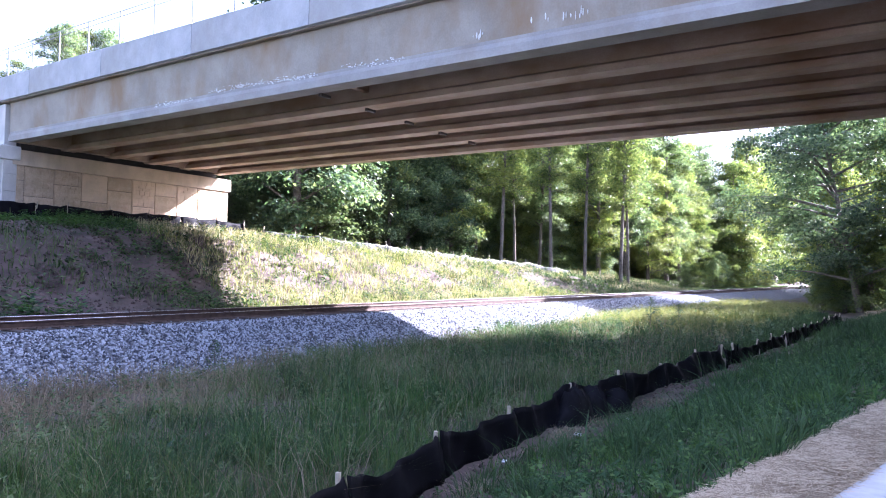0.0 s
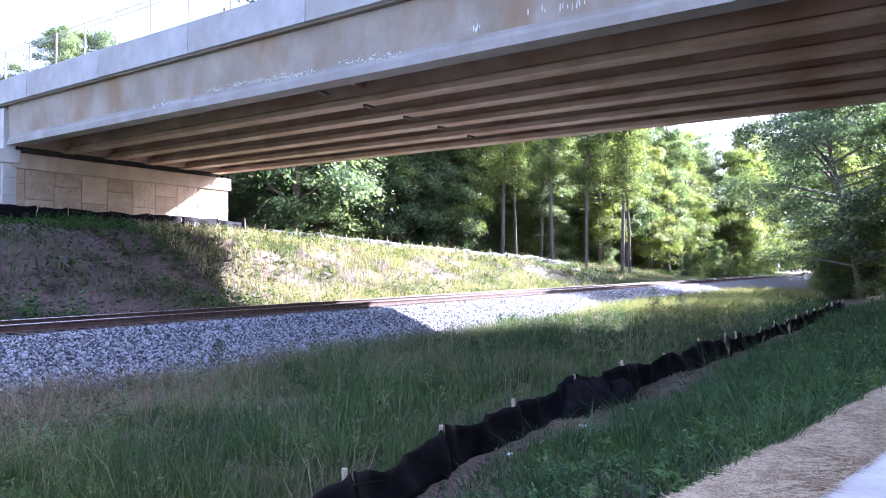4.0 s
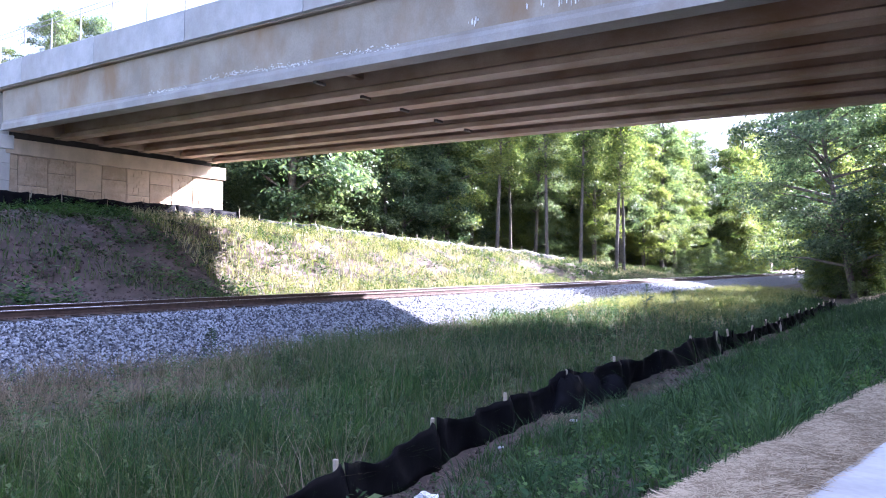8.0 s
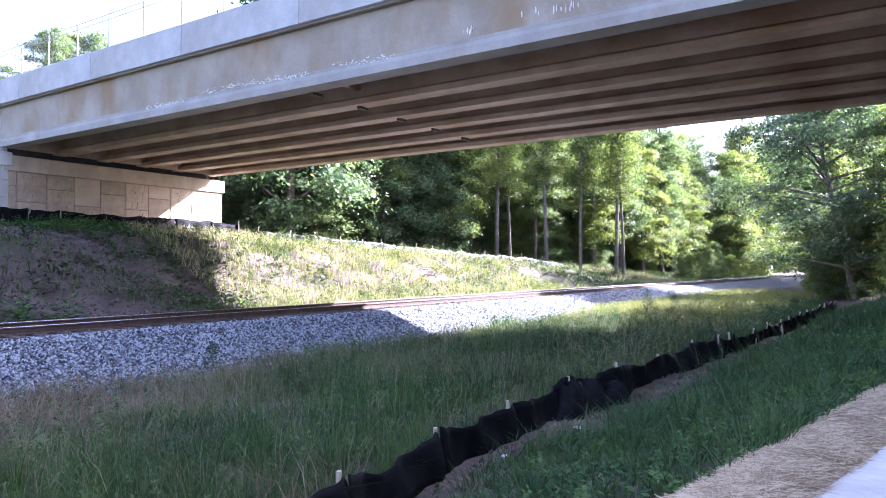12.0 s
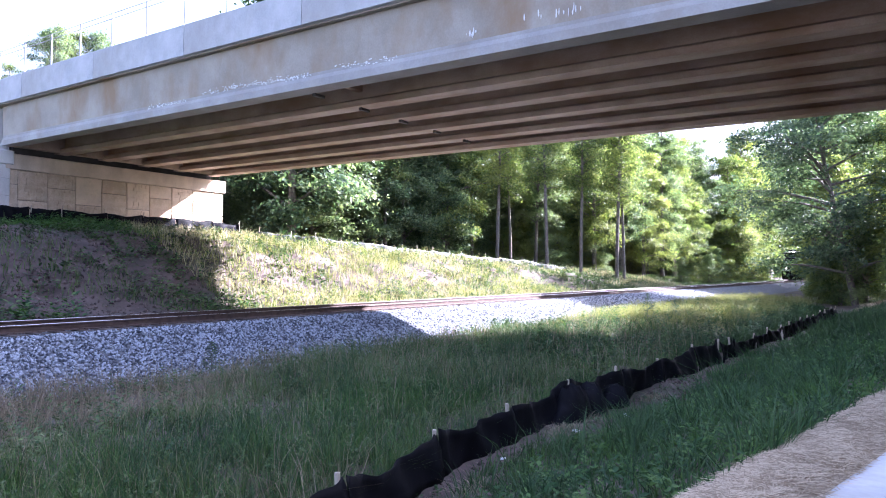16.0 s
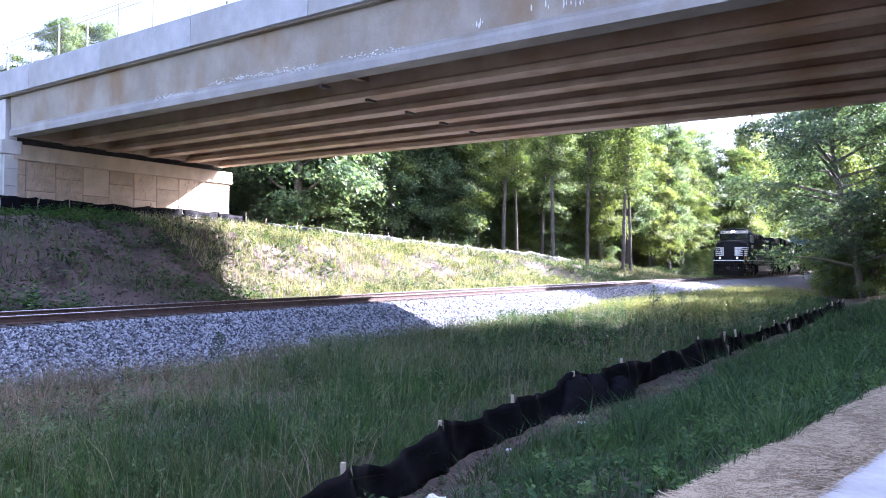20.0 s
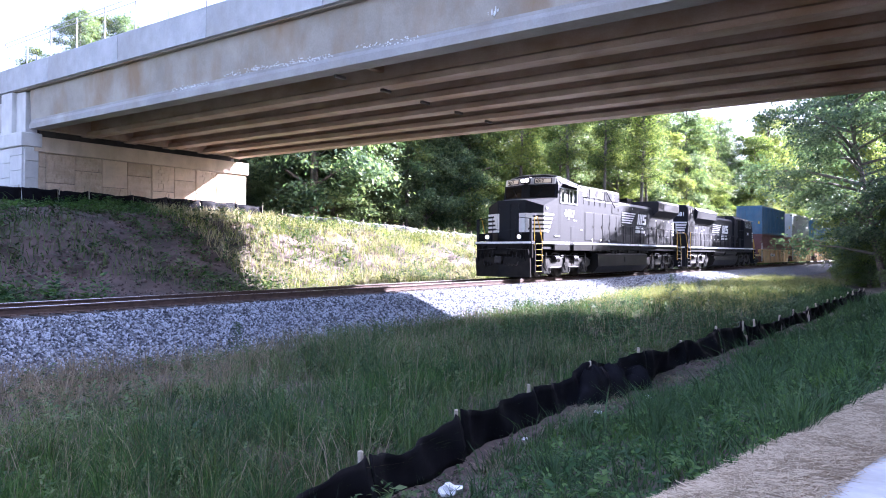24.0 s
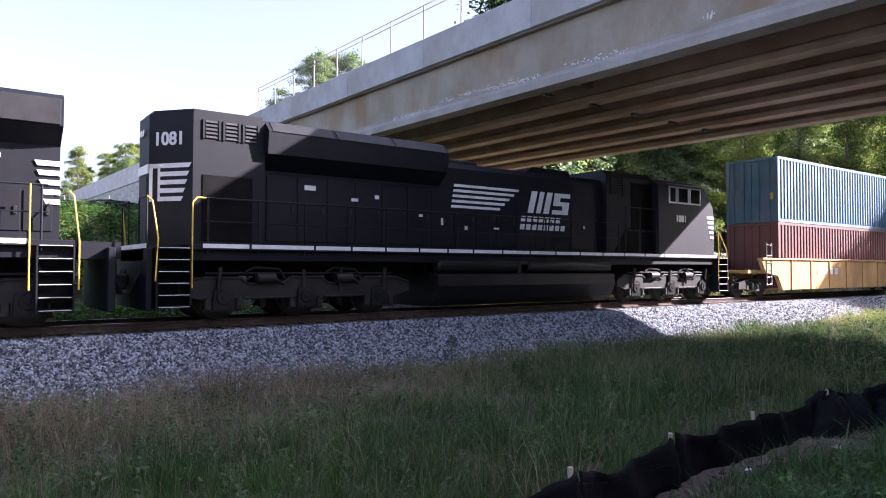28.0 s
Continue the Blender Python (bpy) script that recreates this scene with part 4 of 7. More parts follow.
def truck(parent, xs, mirror=1):
    """A three-axle truck: side frames with axle boxes, springs, brake gear and the wheelsets."""
    a, b, c = xs
    bogie = part("bogie", Geo().box(a - 0.2, c + 0.2, -0.5, 0.5, 0.55, 0.9, 0.05), GRIME, parent, "grimy three-axle bogie")
    for s in (-1, 1):
        g = Geo()
        low = [(a - 0.95, 0.6), (a - 0.62, 0.5)]
        for x in xs:
            low += [(x - 0.44, 0.46), (x - 0.3, 0.4), (x - 0.46, 0.24), (x - 0.44, 0.19), (x + 0.44, 0.19), (x + 0.46, 0.24), (x + 0.3, 0.4), (x + 0.44, 0.46)]
        low += [(c + 0.62, 0.5), (c + 0.95, 0.6)]
        high = [(c + 0.95, 0.84), (c + 0.5, 0.98), (c - 0.4, 0.98), (c - 0.62, 0.84), (b + 0.62, 0.84), (b + 0.4, 1.0), (b - 0.4, 1.0), (b - 0.62, 0.84), (a + 0.62, 0.84), (a + 0.4, 0.98), (a - 0.5, 0.98), (a - 0.95, 0.84)]
        g.prism("y", low + high, s * 1.08, s * 1.2)
        part("side_frame", g, GRIME, bogie)
        lip = Geo()
        for p0, p1 in zip(high[:-1], high[1:]):
            lip.cyl((p0[0], s * 1.2, p0[1] - 0.03), (p1[0], s * 1.2, p1[1] - 0.03), 0.035, 0.035, 6)
        for x0, x1 in ((a + 0.5, b - 0.5), (b + 0.5, c - 0.5)):
            lip.cyl((x0, s * 1.2, 0.49), (x1, s * 1.2, 0.49), 0.03, 0.03, 6)
        part("frame_flange", lip, GRIME, bogie)
        for x in xs:
            j = Geo()
            j.prism("y", [(x - 0.24, 0.24), (x + 0.24, 0.24), (x + 0.22, 0.68), (x + 0.12, 0.76), (x - 0.12, 0.76), (x - 0.22, 0.68)], s * 1.1, s * 1.26)
            j.cyl((x, s * 1.26, 0.52), (x, s * 1.3, 0.52), 0.17, 0.15, 16)
            j.cyl((x, s * 1.3, 0.52), (x, s * 1.315, 0.52), 0.06, 0.05, 8)
            part("axle_box", j, TANK, bogie)
        for x in (a - 0.12, b + 0.9, c + 0.12):
            d = Geo()
            d.cyl((x, s * 1.26, 0.78), (x + 0.04, s * 1.28, 1.2), 0.05, 0.05, 8)
            d.cyl((x, s * 1.26, 0.62), (x, s * 1.26, 0.78), 0.035, 0.035, 8)
            part("damper", d, GRIME, bogie)
        for x in (a + 0.36, b - 0.36, b + 0.36, c - 0.36, a - 0.36, c + 0.36):
            sp = Geo()
            sp.cyl((x, s * 1.22, 0.26), (x, s * 1.22, 0.5), 0.075, 0.07, 12)
            part("spring", sp, GRIME, bogie)
        br = Geo()
        for x in ((a + b) / 2, (b + c) / 2):
            br.cyl((x - 0.25, s * 1.26, 0.95), (x + 0.2, s * 1.26, 0.95), 0.12, 0.12, 12)
            br.cyl((x + 0.2, s * 1.26, 0.95), (x + 0.45, s * 1.22, 0.8), 0.03, 0.03, 6)
            br.box(x - 0.06, x + 0.06, min(s * 0.9, s * 1.06), max(s * 0.9, s * 1.06), 0.25, 0.6, 0.02)
            br.tube([(x - 0.5, s * 1.24, 1.1), (x - 0.3, s * 1.26, 1.2), (x + 0.3, s * 1.26, 1.16), (x + 0.5, s * 1.2, 0.9)], 0.03, 6)
        br.cyl((a - 0.4, s * 1.22, 1.06), (c + 0.4, s * 1.22, 1.06), 0.025, 0.025, 6)
        br.cyl((b - 0.1, s * 1.24, 0.7), (b - 0.05, s * 1.24, 1.15), 0.05, 0.05, 8)
        part("brake_gear", br, GRIME, bogie)
    for x in xs:
        wheelset(parent, x)


def rail_run(parent, pts, y, posts, z0, mat=BLACK, r=0.02):
    """A handrail with its posts on both sides of the walkway."""
    for s in (-1, 1):
        h = Geo()
        h.tube([(x, s * y, z) for x, z in pts], r, 8)
        h.tube([(pts[0][0], s * y, (pts[0][1] + z0) / 2), (pts[-1][0], s * y, (pts[-1][1] + z0) / 2)], r * 0.7, 6)
        part("handrail", h, mat, parent)
        for x in posts:
            p = Geo()
            zt = np.interp(x, [q[0] for q in pts], [q[1] for q in pts])
            p.cyl((x, s * y, z0 - 0.2), (x, s * y, zt), r * 1.1, r * 1.1, 8)
            part("handrail_post", p, mat, parent)


def ladder(parent, x0, x1, s, n=6, z0=0.36, z1=1.62, edge=WHITE):
    """Side steps cut into the end platform."""
    g = Geo()
    y0, y1 = (s * 1.12, s * 1.56)
    lo, hi = min(y0, y1), max(y0, y1)
    g.box(x0 - 0.03, x0, lo, hi, z0 - 0.06, z1, 0.0)
    g.box(x1, x1 + 0.03, lo, hi, z0 - 0.06, z1, 0.0)
    g.box(x0, x1, s * 1.12 - 0.02, s * 1.12 + 0.02, z0 - 0.06, z1)
    st = part("step_well", g, BLACK, parent)
    for i in range(n):
        z = z0 + (z1 - z0) * i / (n - 1)
        t = Geo()
        t.box(x0, x1, lo, hi, z - 0.03, z, 0.005)
        part("step", t, GRIME, st)
        e = Geo()
        e.box(x0 + 0.02, x1 - 0.02, hi if s > 0 else lo - 0.008, hi + 0.008 if s > 0 else lo, z - 0.015, z - 0.002)
        part("step_edge", e, edge, st)


def coupler(parent, x, d):
    g = Geo()
    g.box(min(x, x + d * 0.4), max(x, x + d * 0.4), -0.12, 0.12, 0.75, 1.0, 0.03)
    g.box(min(x + d * 0.3, x + d * 0.55), max(x + d * 0.3, x + d * 0.55), -0.2, 0.16, 0.7, 1.05, 0.05)
    part("coupler", g, GRIME, parent)
    for y in (-0.95, -0.75, -0.55, 0.55, 0.75, 0.95):
        h = Geo()
        h.tube([(x, y, 1.25), (x + d * 0.15, y, 0.9), (x + d * 0.28, y * 0.9, 0.62), (x + d * 0.45, y * 0.75, 0.7)], 0.025, 6)
        part("air_hose", h, GRIME, parent)


def stripe_row(parent, xs, y, z0, z1, gap=0.03):
    """The white sill stripe in short lengths."""
    for s in (-1, 1):
        for a, b in zip(xs[:-1], xs[1:]):
            g = Geo()
            lo, hi = sorted((s * y, s * (y + 0.006)))
            g.box(a + gap, b - gap, lo, hi, z0, z1)
            part("sill_stripe", g, WHITE, parent)


def emblem(parent, x0, x1, z0, z1, y):
    """Speed bars, a block emblem and two rows of plain bars on both sides of the hood."""
    for s in (-1, 1):
        lo, hi = sorted((s * y, s * (y + 0.008)))
        L = x1 - x0
        hgt = (z1 - z0) / 9
        for i in range(5):
            g = Geo()
            za = z1 - hgt * (2 * i + 1)
            a, b = (x0, x0 + 0.52 * L - 0.035 * L * i) if s < 0 else (x1 - 0.52 * L + 0.035 * L * i, x1)
            slant_bar(g, a, b, za, za + hgt, lo, hi, 0.33 + 0.0 * i, 0.33)
            ob = part("speed_bar", g, WHITE, parent, at=pose(0.33 * (4 - i) * 2 * hgt * 0.5, 0, 0))
        # block emblem: leaning bars and three short rails
        e0 = x0 + 0.62 * L if s < 0 else x0
        for a, b in ((0.0, 0.05), (0.075, 0.115), (0.14, 0.19)):
            g = Geo()
            slant_bar(g, e0 + a * L, e0 + b * L, z0, z1, lo, hi, 0.28, 0.28)
            part("emblem_bar", g, WHITE, parent)
        zz = z1 - z0
        for p0, p1, w0, w1 in ((0.0, 0.2, 0.22, 0.37), (0.2, 0.4, 0.31, 0.37), (0.4, 0.6, 0.22, 0.37), (0.6, 0.8, 0.22, 0.28), (0.8, 1.0, 0.22, 0.37)):
            g = Geo()
            slant_bar(g, e0 + w0 * L + 0.2 * p0 * zz, e0 + w1 * L + 0.2 * p0 * zz, z0 + p0 * zz, z0 + p1 * zz, lo, hi, 0.2, 0.2)
            part("emblem_bar", g, WHITE, parent)
        for row, n in ((0, 7), (1, 8)):
            za = z0 - 0.28 - row * 0.25
            for k in range(n):
                g = Geo()
                a = e0 - 0.06 * L + (k + 0.0) * 0.42 * L / 8 - row * 0.04
                slant_bar(g, a, a + 0.3 * L / 8, za, za + 0.17, lo, hi, 0.2, 0.2)
                part("lettering_bar", g, WHITE, parent)


def small_plates(parent, y, spots):
    for s in (-1, 1):
        for x, z, w, h in spots:
            g = Geo()
            lo, hi = sorted((s * y, s * (y + 0.008)))
            g.box(x, x + w, lo, hi, z, z + h)
            part("label_plate", g, WHITE, parent)


def doors(parent, xs, y, z0, z1, mat):
    """Raised hood doors with a latch."""
    for s in (-1, 1):
        for a, b in zip(xs[:-1], xs[1:]):
            g = Geo()
            lo, hi = sorted((s * (y - 0.005), s * (y + 0.022)))
            g.box(a + 0.025, b - 0.025, lo, hi, z0, z1, 0.008)
            d = part("hood_door", g, mat, parent)
            k = Geo()
            lo, hi = sorted((s * (y + 0.02), s * (y + 0.05)))
            k.box(b - 0.14, b - 0.08, lo, hi, (z0 + z1) / 2 - 0.08, (z0 + z1) / 2 + 0.08, 0.005)
            part("latch", k, GRIME, d)


def louvres(parent, x0, x1, y, z0, z1, n, frame_mat=STEEL, slat_mat=GREY):
    for s in (-1, 1):
        lo, hi = sorted((s * y, s * (y + 0.03)))
        g = Geo()
        g.box(x0, x0 + 0.05, lo, hi, z0, z1)
        gr = part("grille", g, frame_mat, parent)
        part("stile", Geo().box(x1 - 0.05, x1, lo, hi, z0, z1), frame_mat, gr)
        for i in range(n):
            z = z0 + (z1 - z0) * (i + 0.5) / n
            q = Geo()
            q.prism("x", [(s * (y + 0.02), z - 0.02), (s * (y + 0.028), z - 0.02), (s * (y + 0.004), z + 0.03), (s * (y - 0.004), z + 0.03)], x0 + 0.07, x1 - 0.07)
            part("slat", q, slat_mat, gr)


def windows(parent, x0, x1, z0, z1, y, cuts):
    """Side cab windows: white frames round dark panes."""
    for s in (-1, 1):
        for a, b in cuts:
            lo, hi = sorted((s * (y - 0.01), s * (y + 0.03)))
            fr = Geo()
            t = 0.055
            fr.box(a, b, lo, hi, z0, z0 + t)
            fr.box(a, b, lo, hi, z1 - t, z1)
            fr.box(a, a + t, lo, hi, z0 + t, z1 - t)
            fr.box(b - t, b, lo, hi, z0 + t, z1 - t)
            w = part("window_frame", fr, WHITE_TRIM, parent)
            p = Geo()
            lo, hi = sorted((s * (y + 0.0), s * (y + 0.012)))
            p.box(a + t, b - t, lo, hi, z0 + t, z1 - t)
            part("pane", p, GLASS, w)


WHITE_TRIM = surf("aluminium_trim", (0.5, 0.5, 0.5), (0.68, 0.68, 0.68), 6, 0.4, 0.02, metal=0.3)


PLOUGH = surf("plough_paint", (0.006, 0.0055, 0.0055), (0.018, 0.016, 0.014), 3, 0.6, 0.1, spec=0.1)
# cab roof tone: the sky mirrored in the roof is painted in
ROOF_SKY = surf("cab_roof_sky_tone", (0.2, 0.22, 0.25), (0.32, 0.34, 0.37), 2, 0.6, 0.05)
RUSTY = surf("rusty_panel", (0.035, 0.026, 0.02), (0.07, 0.05, 0.04), 3, 0.7, 0.1)
DULL_BLACK = surf("weathered_black", (0.012, 0.012, 0.013), (0.03, 0.03, 0.032), 2, 0.55, 0.05, spec=0.3)


def lead_locomotive():
    """Wide-cab locomotive; 0 is where the sill stripe starts behind the front steps."""
    t = thing("lead_locomotive", "black wide-nose diesel locomotive with white nose stripes and lit lamps", "locomotive", "locomotives")
    g = Geo()
    g.box(-0.3, 20.0, -1.42, 1.42, 1.36, 1.6, 0.02)
    g.box(-0.32, 20.1, -1.53, 1.53, 1.6, 1.72, 0.01)
    g.box(-0.9, -0.3, -1.1, 1.1, 1.36, 1.72)
    g.box(-1.2, -0.9, -1.52, 1.52, 1.58, 1.72, 0.01)
    g.box(20.1, 20.9, -1.1, 1.1, 1.36, 1.72)
    part("underframe", g, BLACK, t)
    e = Geo()
    e.box(-1.212, -1.2, -1.5, 1.5, 1.62, 1.71)
    part("platform_edge", e, WHITE, t, "white platform edge strip")
    # deep sill boxes under the cab
    for a, b in ((1.0, 2.62), (3.05, 5.3), (5.36, 7.6)):
        for s in (-1, 1):
            q = Geo()
            lo, hi = sorted((s * 1.44, s * 1.535))
            q.box(a, b, lo, hi, 1.32, 1.64, 0.01)
            part("sill_box", q, TANK, t)
    stripe_row(t, (-0.16, 2.6), 1.533, 1.625, 1.735)
    stripe_row(t, (3.0, 4.9, 6.6, 7.9, 9.3, 10.6, 11.9, 13.2, 14.5, 15.8, 17.1, 18.4, 19.2), 1.533, 1.64, 1.735)
    # nose
    n = Geo()
    low = [(1.6, -1.5), (-0.05, -1.5), (-0.43, -0.75), (-0.43, 0.75), (-0.05, 1.5), (1.6, 1.5)]
    hi = [(1.6, -1.5, 3.9), (-0.05, -1.5, 3.4), (-0.43, -0.75, 3.66), (-0.43, 0.75, 3.66), (-0.05, 1.5, 3.4), (1.6, 1.5, 3.9), (1.6, 0.3, 3.94), (1.6, -0.3, 3.94)]
    n.add([(x, y, 1.72) for x, y in low] + hi, [(0, 5, 4, 3, 2, 1), (0, 1, 7, 6), (1, 2, 8, 7), (2, 3, 9, 8), (3, 4, 10, 9), (4, 5, 11, 10), (0, 6, 13, 12, 11, 5), (6, 7, 8, 13), (13, 8, 9, 12), (12, 9, 10, 11)])
    nose = part("nose", n, BLACK, t)
    nd = Geo()
    nd.box(-0.455, -0.43, 0.05, 0.65, 1.75, 3.45, 0.01)
    part("nose_door", nd, BLACK, nose)
    # cab: side walls, raked windscreen, roof with chamfered edges
    c = Geo()
    sec = [(1.52, 1.72), (1.52, 4.5), (1.28, 4.78), (0.7, 4.92), (-0.7, 4.92), (-1.28, 4.78), (-1.52, 4.5), (-1.52, 1.72)]
    back = [(y, z - (0.16 if z > 4 else 0)) for y, z in sec]
    A, B = [(1.66, y, z + (0.1 if z > 4 else 0)) for y, z in sec], [(4.15, y, z) for y, z in back]
    c.add(A + B, [tuple(range(8)), tuple(range(15, 7, -1))] + [(i, (i + 1) % 8, 8 + (i + 1) % 8, 8 + i) for i in range(8)])
    loops = [[(1.66, 1.52, 1.72), (1.36, 1.5, 1.72), (0.86, 0.12, 1.72), (0.86, -0.12, 1.72), (1.36, -1.5, 1.72), (1.66, -1.52, 1.72)],
             [(1.66, 1.52, 3.8), (1.36, 1.5, 3.8), (0.86, 0.12, 3.8), (0.86, -0.12, 3.8), (1.36, -1.5, 3.8), (1.66, -1.52, 3.8)],
             [(1.66, 1.52, 4.52), (1.46, 1.49, 4.5), (0.97, 0.12, 4.5), (0.97, -0.12, 4.5), (1.46, -1.49, 4.5), (1.66, -1.52, 4.52)],
             [(1.66, 1.28, 4.86), (1.62, 1.2, 4.86), (1.2, 0.12, 4.97), (1.2, -0.12, 4.97), (1.62, -1.2, 4.86), (1.66, -1.28, 4.86)]]
    c.add([p for ring in loops for p in ring], [tuple(range(5, -1, -1)), tuple(range(18, 24))] + [(6 * a + i, 6 * a + (i + 1) % 6, 6 * a + 6 + (i + 1) % 6, 6 * a + 6 + i) for a in range(3) for i in range(6)])
    cab = part("cab", c, BLACK, t)

    def facet(s, u0, u1, z0, z1, out, thick):
        """A slab on one half of the raked front: u from the centre post to the side."""
        lean = lambda z: 0.11 * (z - 3.8) / 0.7
        at = lambda u, z, o: (0.86 + 0.5 * u + lean(z) - 0.94 * o, s * (0.12 + 1.38 * u + 0.34 * o), z)
        q = Geo()
        q.add([at(u, z, o) for o in (out, out + thick) for u, z in ((u0, z0), (u1, z0), (u1, z1), (u0, z1))],
              [(0, 1, 2, 3), (7, 6, 5, 4), (0, 4, 5, 1), (1, 5, 6, 2), (2, 6, 7, 3), (3, 7, 4, 0)])
        return q

    for s in (-1, 1):
        frame_bars = facet(s, 0.03, 0.93, 3.86, 3.9, 0.0, 0.03)
        for u0, u1, z0, z1 in ((0.03, 0.93, 4.44, 4.5), (0.03, 0.07, 3.9, 4.44), (0.89, 0.93, 3.9, 4.44)):
            b = facet(s, u0, u1, z0, z1, 0.0, 0.03)
            frame_bars.add(b.v, b.f)
        scr = part("windscreen_frame", frame_bars, BLACK, cab)
        part("windscreen", facet(s, 0.07, 0.89, 3.9, 4.44, 0.002, 0.012), GLASS, scr)
        box = part("lamp_housing", facet(s, 0.0, 0.9, 4.52, 4.84, -0.06, 0.12), WHITE_TRIM, cab, "pale number board housing")
        part("board_frame", facet(s, 0.2, 0.78, 4.55, 4.81, 0.05, 0.03), BLACK, box)
        board = part("number_board", facet(s, 0.23, 0.75, 4.58, 4.78, 0.07, 0.02), BOARD, box)
        X = Vector((0.5 * -s, -1.38, 0)).normalized()
        Z = X.cross(Vector((0, 0, 1)))
        u = 0.25 if s < 0 else 0.73
        org = Vector((0.86 + 0.5 * u + 0.125, s * (0.12 + 1.38 * u), 4.6)) + Z * 0.096
        o = part("digits", letters("4017", 0.2, 0.004, BLACK, "digits", 0.006), BLACK, board)
        o.matrix_basis = Matrix(((X.x, 0, Z.x, org.x), (X.y, 0, Z.y, org.y), (0, 1, 0, org.z), (0, 0, 0, 1)))
    brow = part("headlight_housing", Geo().box(0.86, 1.2, -0.24, 0.24, 4.54, 4.88, 0.03), BLACK, cab)
    for y in (-0.11, 0.11):
        hl = Geo()
        hl.cyl((0.83, y, 4.71), (0.87, y, 4.71), 0.08, 0.085, 14)
        part("headlight", hl, LAMP, brow)
    wp = Geo()
    for y in (-0.8, 0.8):
        wp.tube([(0.95, y * 0.55, 3.84), (1.12, y, 4.3)], 0.012, 6)
    part("wiper", wp, BLACK, cab)
    rs = Geo()
    rs.prism("x", [(1.3, 0.015), (0.72, 0.155), (-0.72, 0.155), (-1.3, 0.015), (-1.3, -0.01), (-0.72, 0.13), (0.72, 0.13), (1.3, -0.01)], 0, 2.3)
    part("roof_sheet", rs, ROOF_SKY, cab, "cab roof sheet, sky reflection put into its pale blue-grey", at=pose(1.72, 0, 4.92, 0, 6.0, 0))
    for s in (-1, 1):
        v = Geo()
        v.add([(1.9, s * 1.5, 4.56), (3.56, s * 1.5, 4.44), (3.56, s * 1.82, 4.34), (1.9, s * 1.82, 4.45), (1.9, s * 1.5, 4.59), (3.56, s * 1.5, 4.47), (3.56, s * 1.82, 4.37), (1.9, s * 1.82, 4.48)],
              [(0, 1, 2, 3), (4, 7, 6, 5), (0, 4, 5, 1), (1, 5, 6, 2), (2, 6, 7, 3), (3, 7, 4, 0)])
        part("window_visor", v, VISOR, cab, "pale grey window visor")
    windows(cab, 1.6, 3.46, 3.6, 4.36, 1.52, ((1.6, 2.06), (2.12, 2.94), (3.0, 3.46)))
    for sd in (-1, 1):
        lo, hi = sorted((sd * 1.53, sd * 1.56))
        part("window_post", Geo().box(2.5, 2.57, lo, hi, 3.64, 4.32), WHITE_TRIM, cab, "white sliding window post")
        part("window_curtain", Geo().box(2.19, 2.31, lo, hi, 3.66, 4.3), GREY, cab)
    dig = letters("4017", 0.45, 0.006, WHITE, "road_number", 0.016)
    for ch, dx in zip("4017", (0.0, 0.33, 0.59, 0.83)):
        o = part("road_number_digit", letters(ch, 0.46, 0.006, WHITE, "road_number_digit", 0.018), WHITE, cab)
        o.matrix_basis = Matrix.Translation((2.06 + dx, -1.53, 2.98)) @ ON_NEAR @ Matrix.Diagonal((1.08, 1, 1, 1))
    o = part("road_number", dig, WHITE, cab)
    o.matrix_basis = Matrix.Translation((3.3, 1.53, 2.99)) @ Euler((radians(90), 0, radians(180))).to_matrix().to_4x4()
    # nose stripes along the sides and over the front
    for i in range(5):
        z1 = 3.05 - i * 0.196
        xe = 0.98 - i * 0.125
        for s in (-1, 1):
            q = Geo()
            lo, hi = sorted((s * 1.5, s * 1.526))
            q.prism("y", [(-0.05, z1 - 0.105), (xe - 0.1, z1 - 0.105), (xe, z1), (-0.05, z1)], lo, hi)
            part("nose_stripe", q, WHITE, nose)
            bend = Matrix.Translation((-0.05, s * 1.5, 0)) @ Euler((0, 0, s * math.atan2(-0.75, -0.38))).to_matrix().to_4x4()
            lo, hi = sorted((s * -0.004, s * 0.012))
            q = Geo()
            q.box(0.0, 0.84, lo, hi, z1 - 0.105, z1)
            if i < 4:
                q.box(0.5 + 0.07 * i, 0.84, lo, hi, z1 - 0.2, z1 - 0.1)
            part("nose_stripe", q, WHITE, nose, at=bend)
    q = Geo()
    q.box(-0.442, -0.43, -0.74, -0.42, 2.16, 3.05)
    q.box(-0.442, -0.43, 0.42, 0.74, 2.16, 3.05)
    part("nose_emblem", q, WHITE, nose, "white field on the nose front")
    for y in (-0.45, 0.0):
        lo = Geo()
        lo.tube([(-0.44, y, 3.2), (-0.5, y, 3.2), (-0.5, y, 3.5), (-0.44, y, 3.5)], 0.015, 6)
        part("grab_iron", lo, BLACK, nose)
    small_plates(t, 1.535, ((0.15, 3.24, 0.16, 0.09), (1.0, 1.98, 0.5, 0.06), (2.42, 2.84, 0.14, 0.06), (3.02, 2.8, 0.34, 0.04), (3.85, 2.35, 0.2, 0.05), (6.3, 1.84, 0.12, 0.1), (7.4, 1.84, 0.12, 0.1), (5.2, 1.84, 0.12, 0.1)))
    for s in (-1, 1):
        lo, hi = sorted((s * 1.515, s * 1.535))
        part("side_hatch", Geo().box(2.75, 3.25, lo, hi, 1.8, 2.5, 0.008), BLACK, t)
    # equipment cabinet behind the cab
    k = Geo()
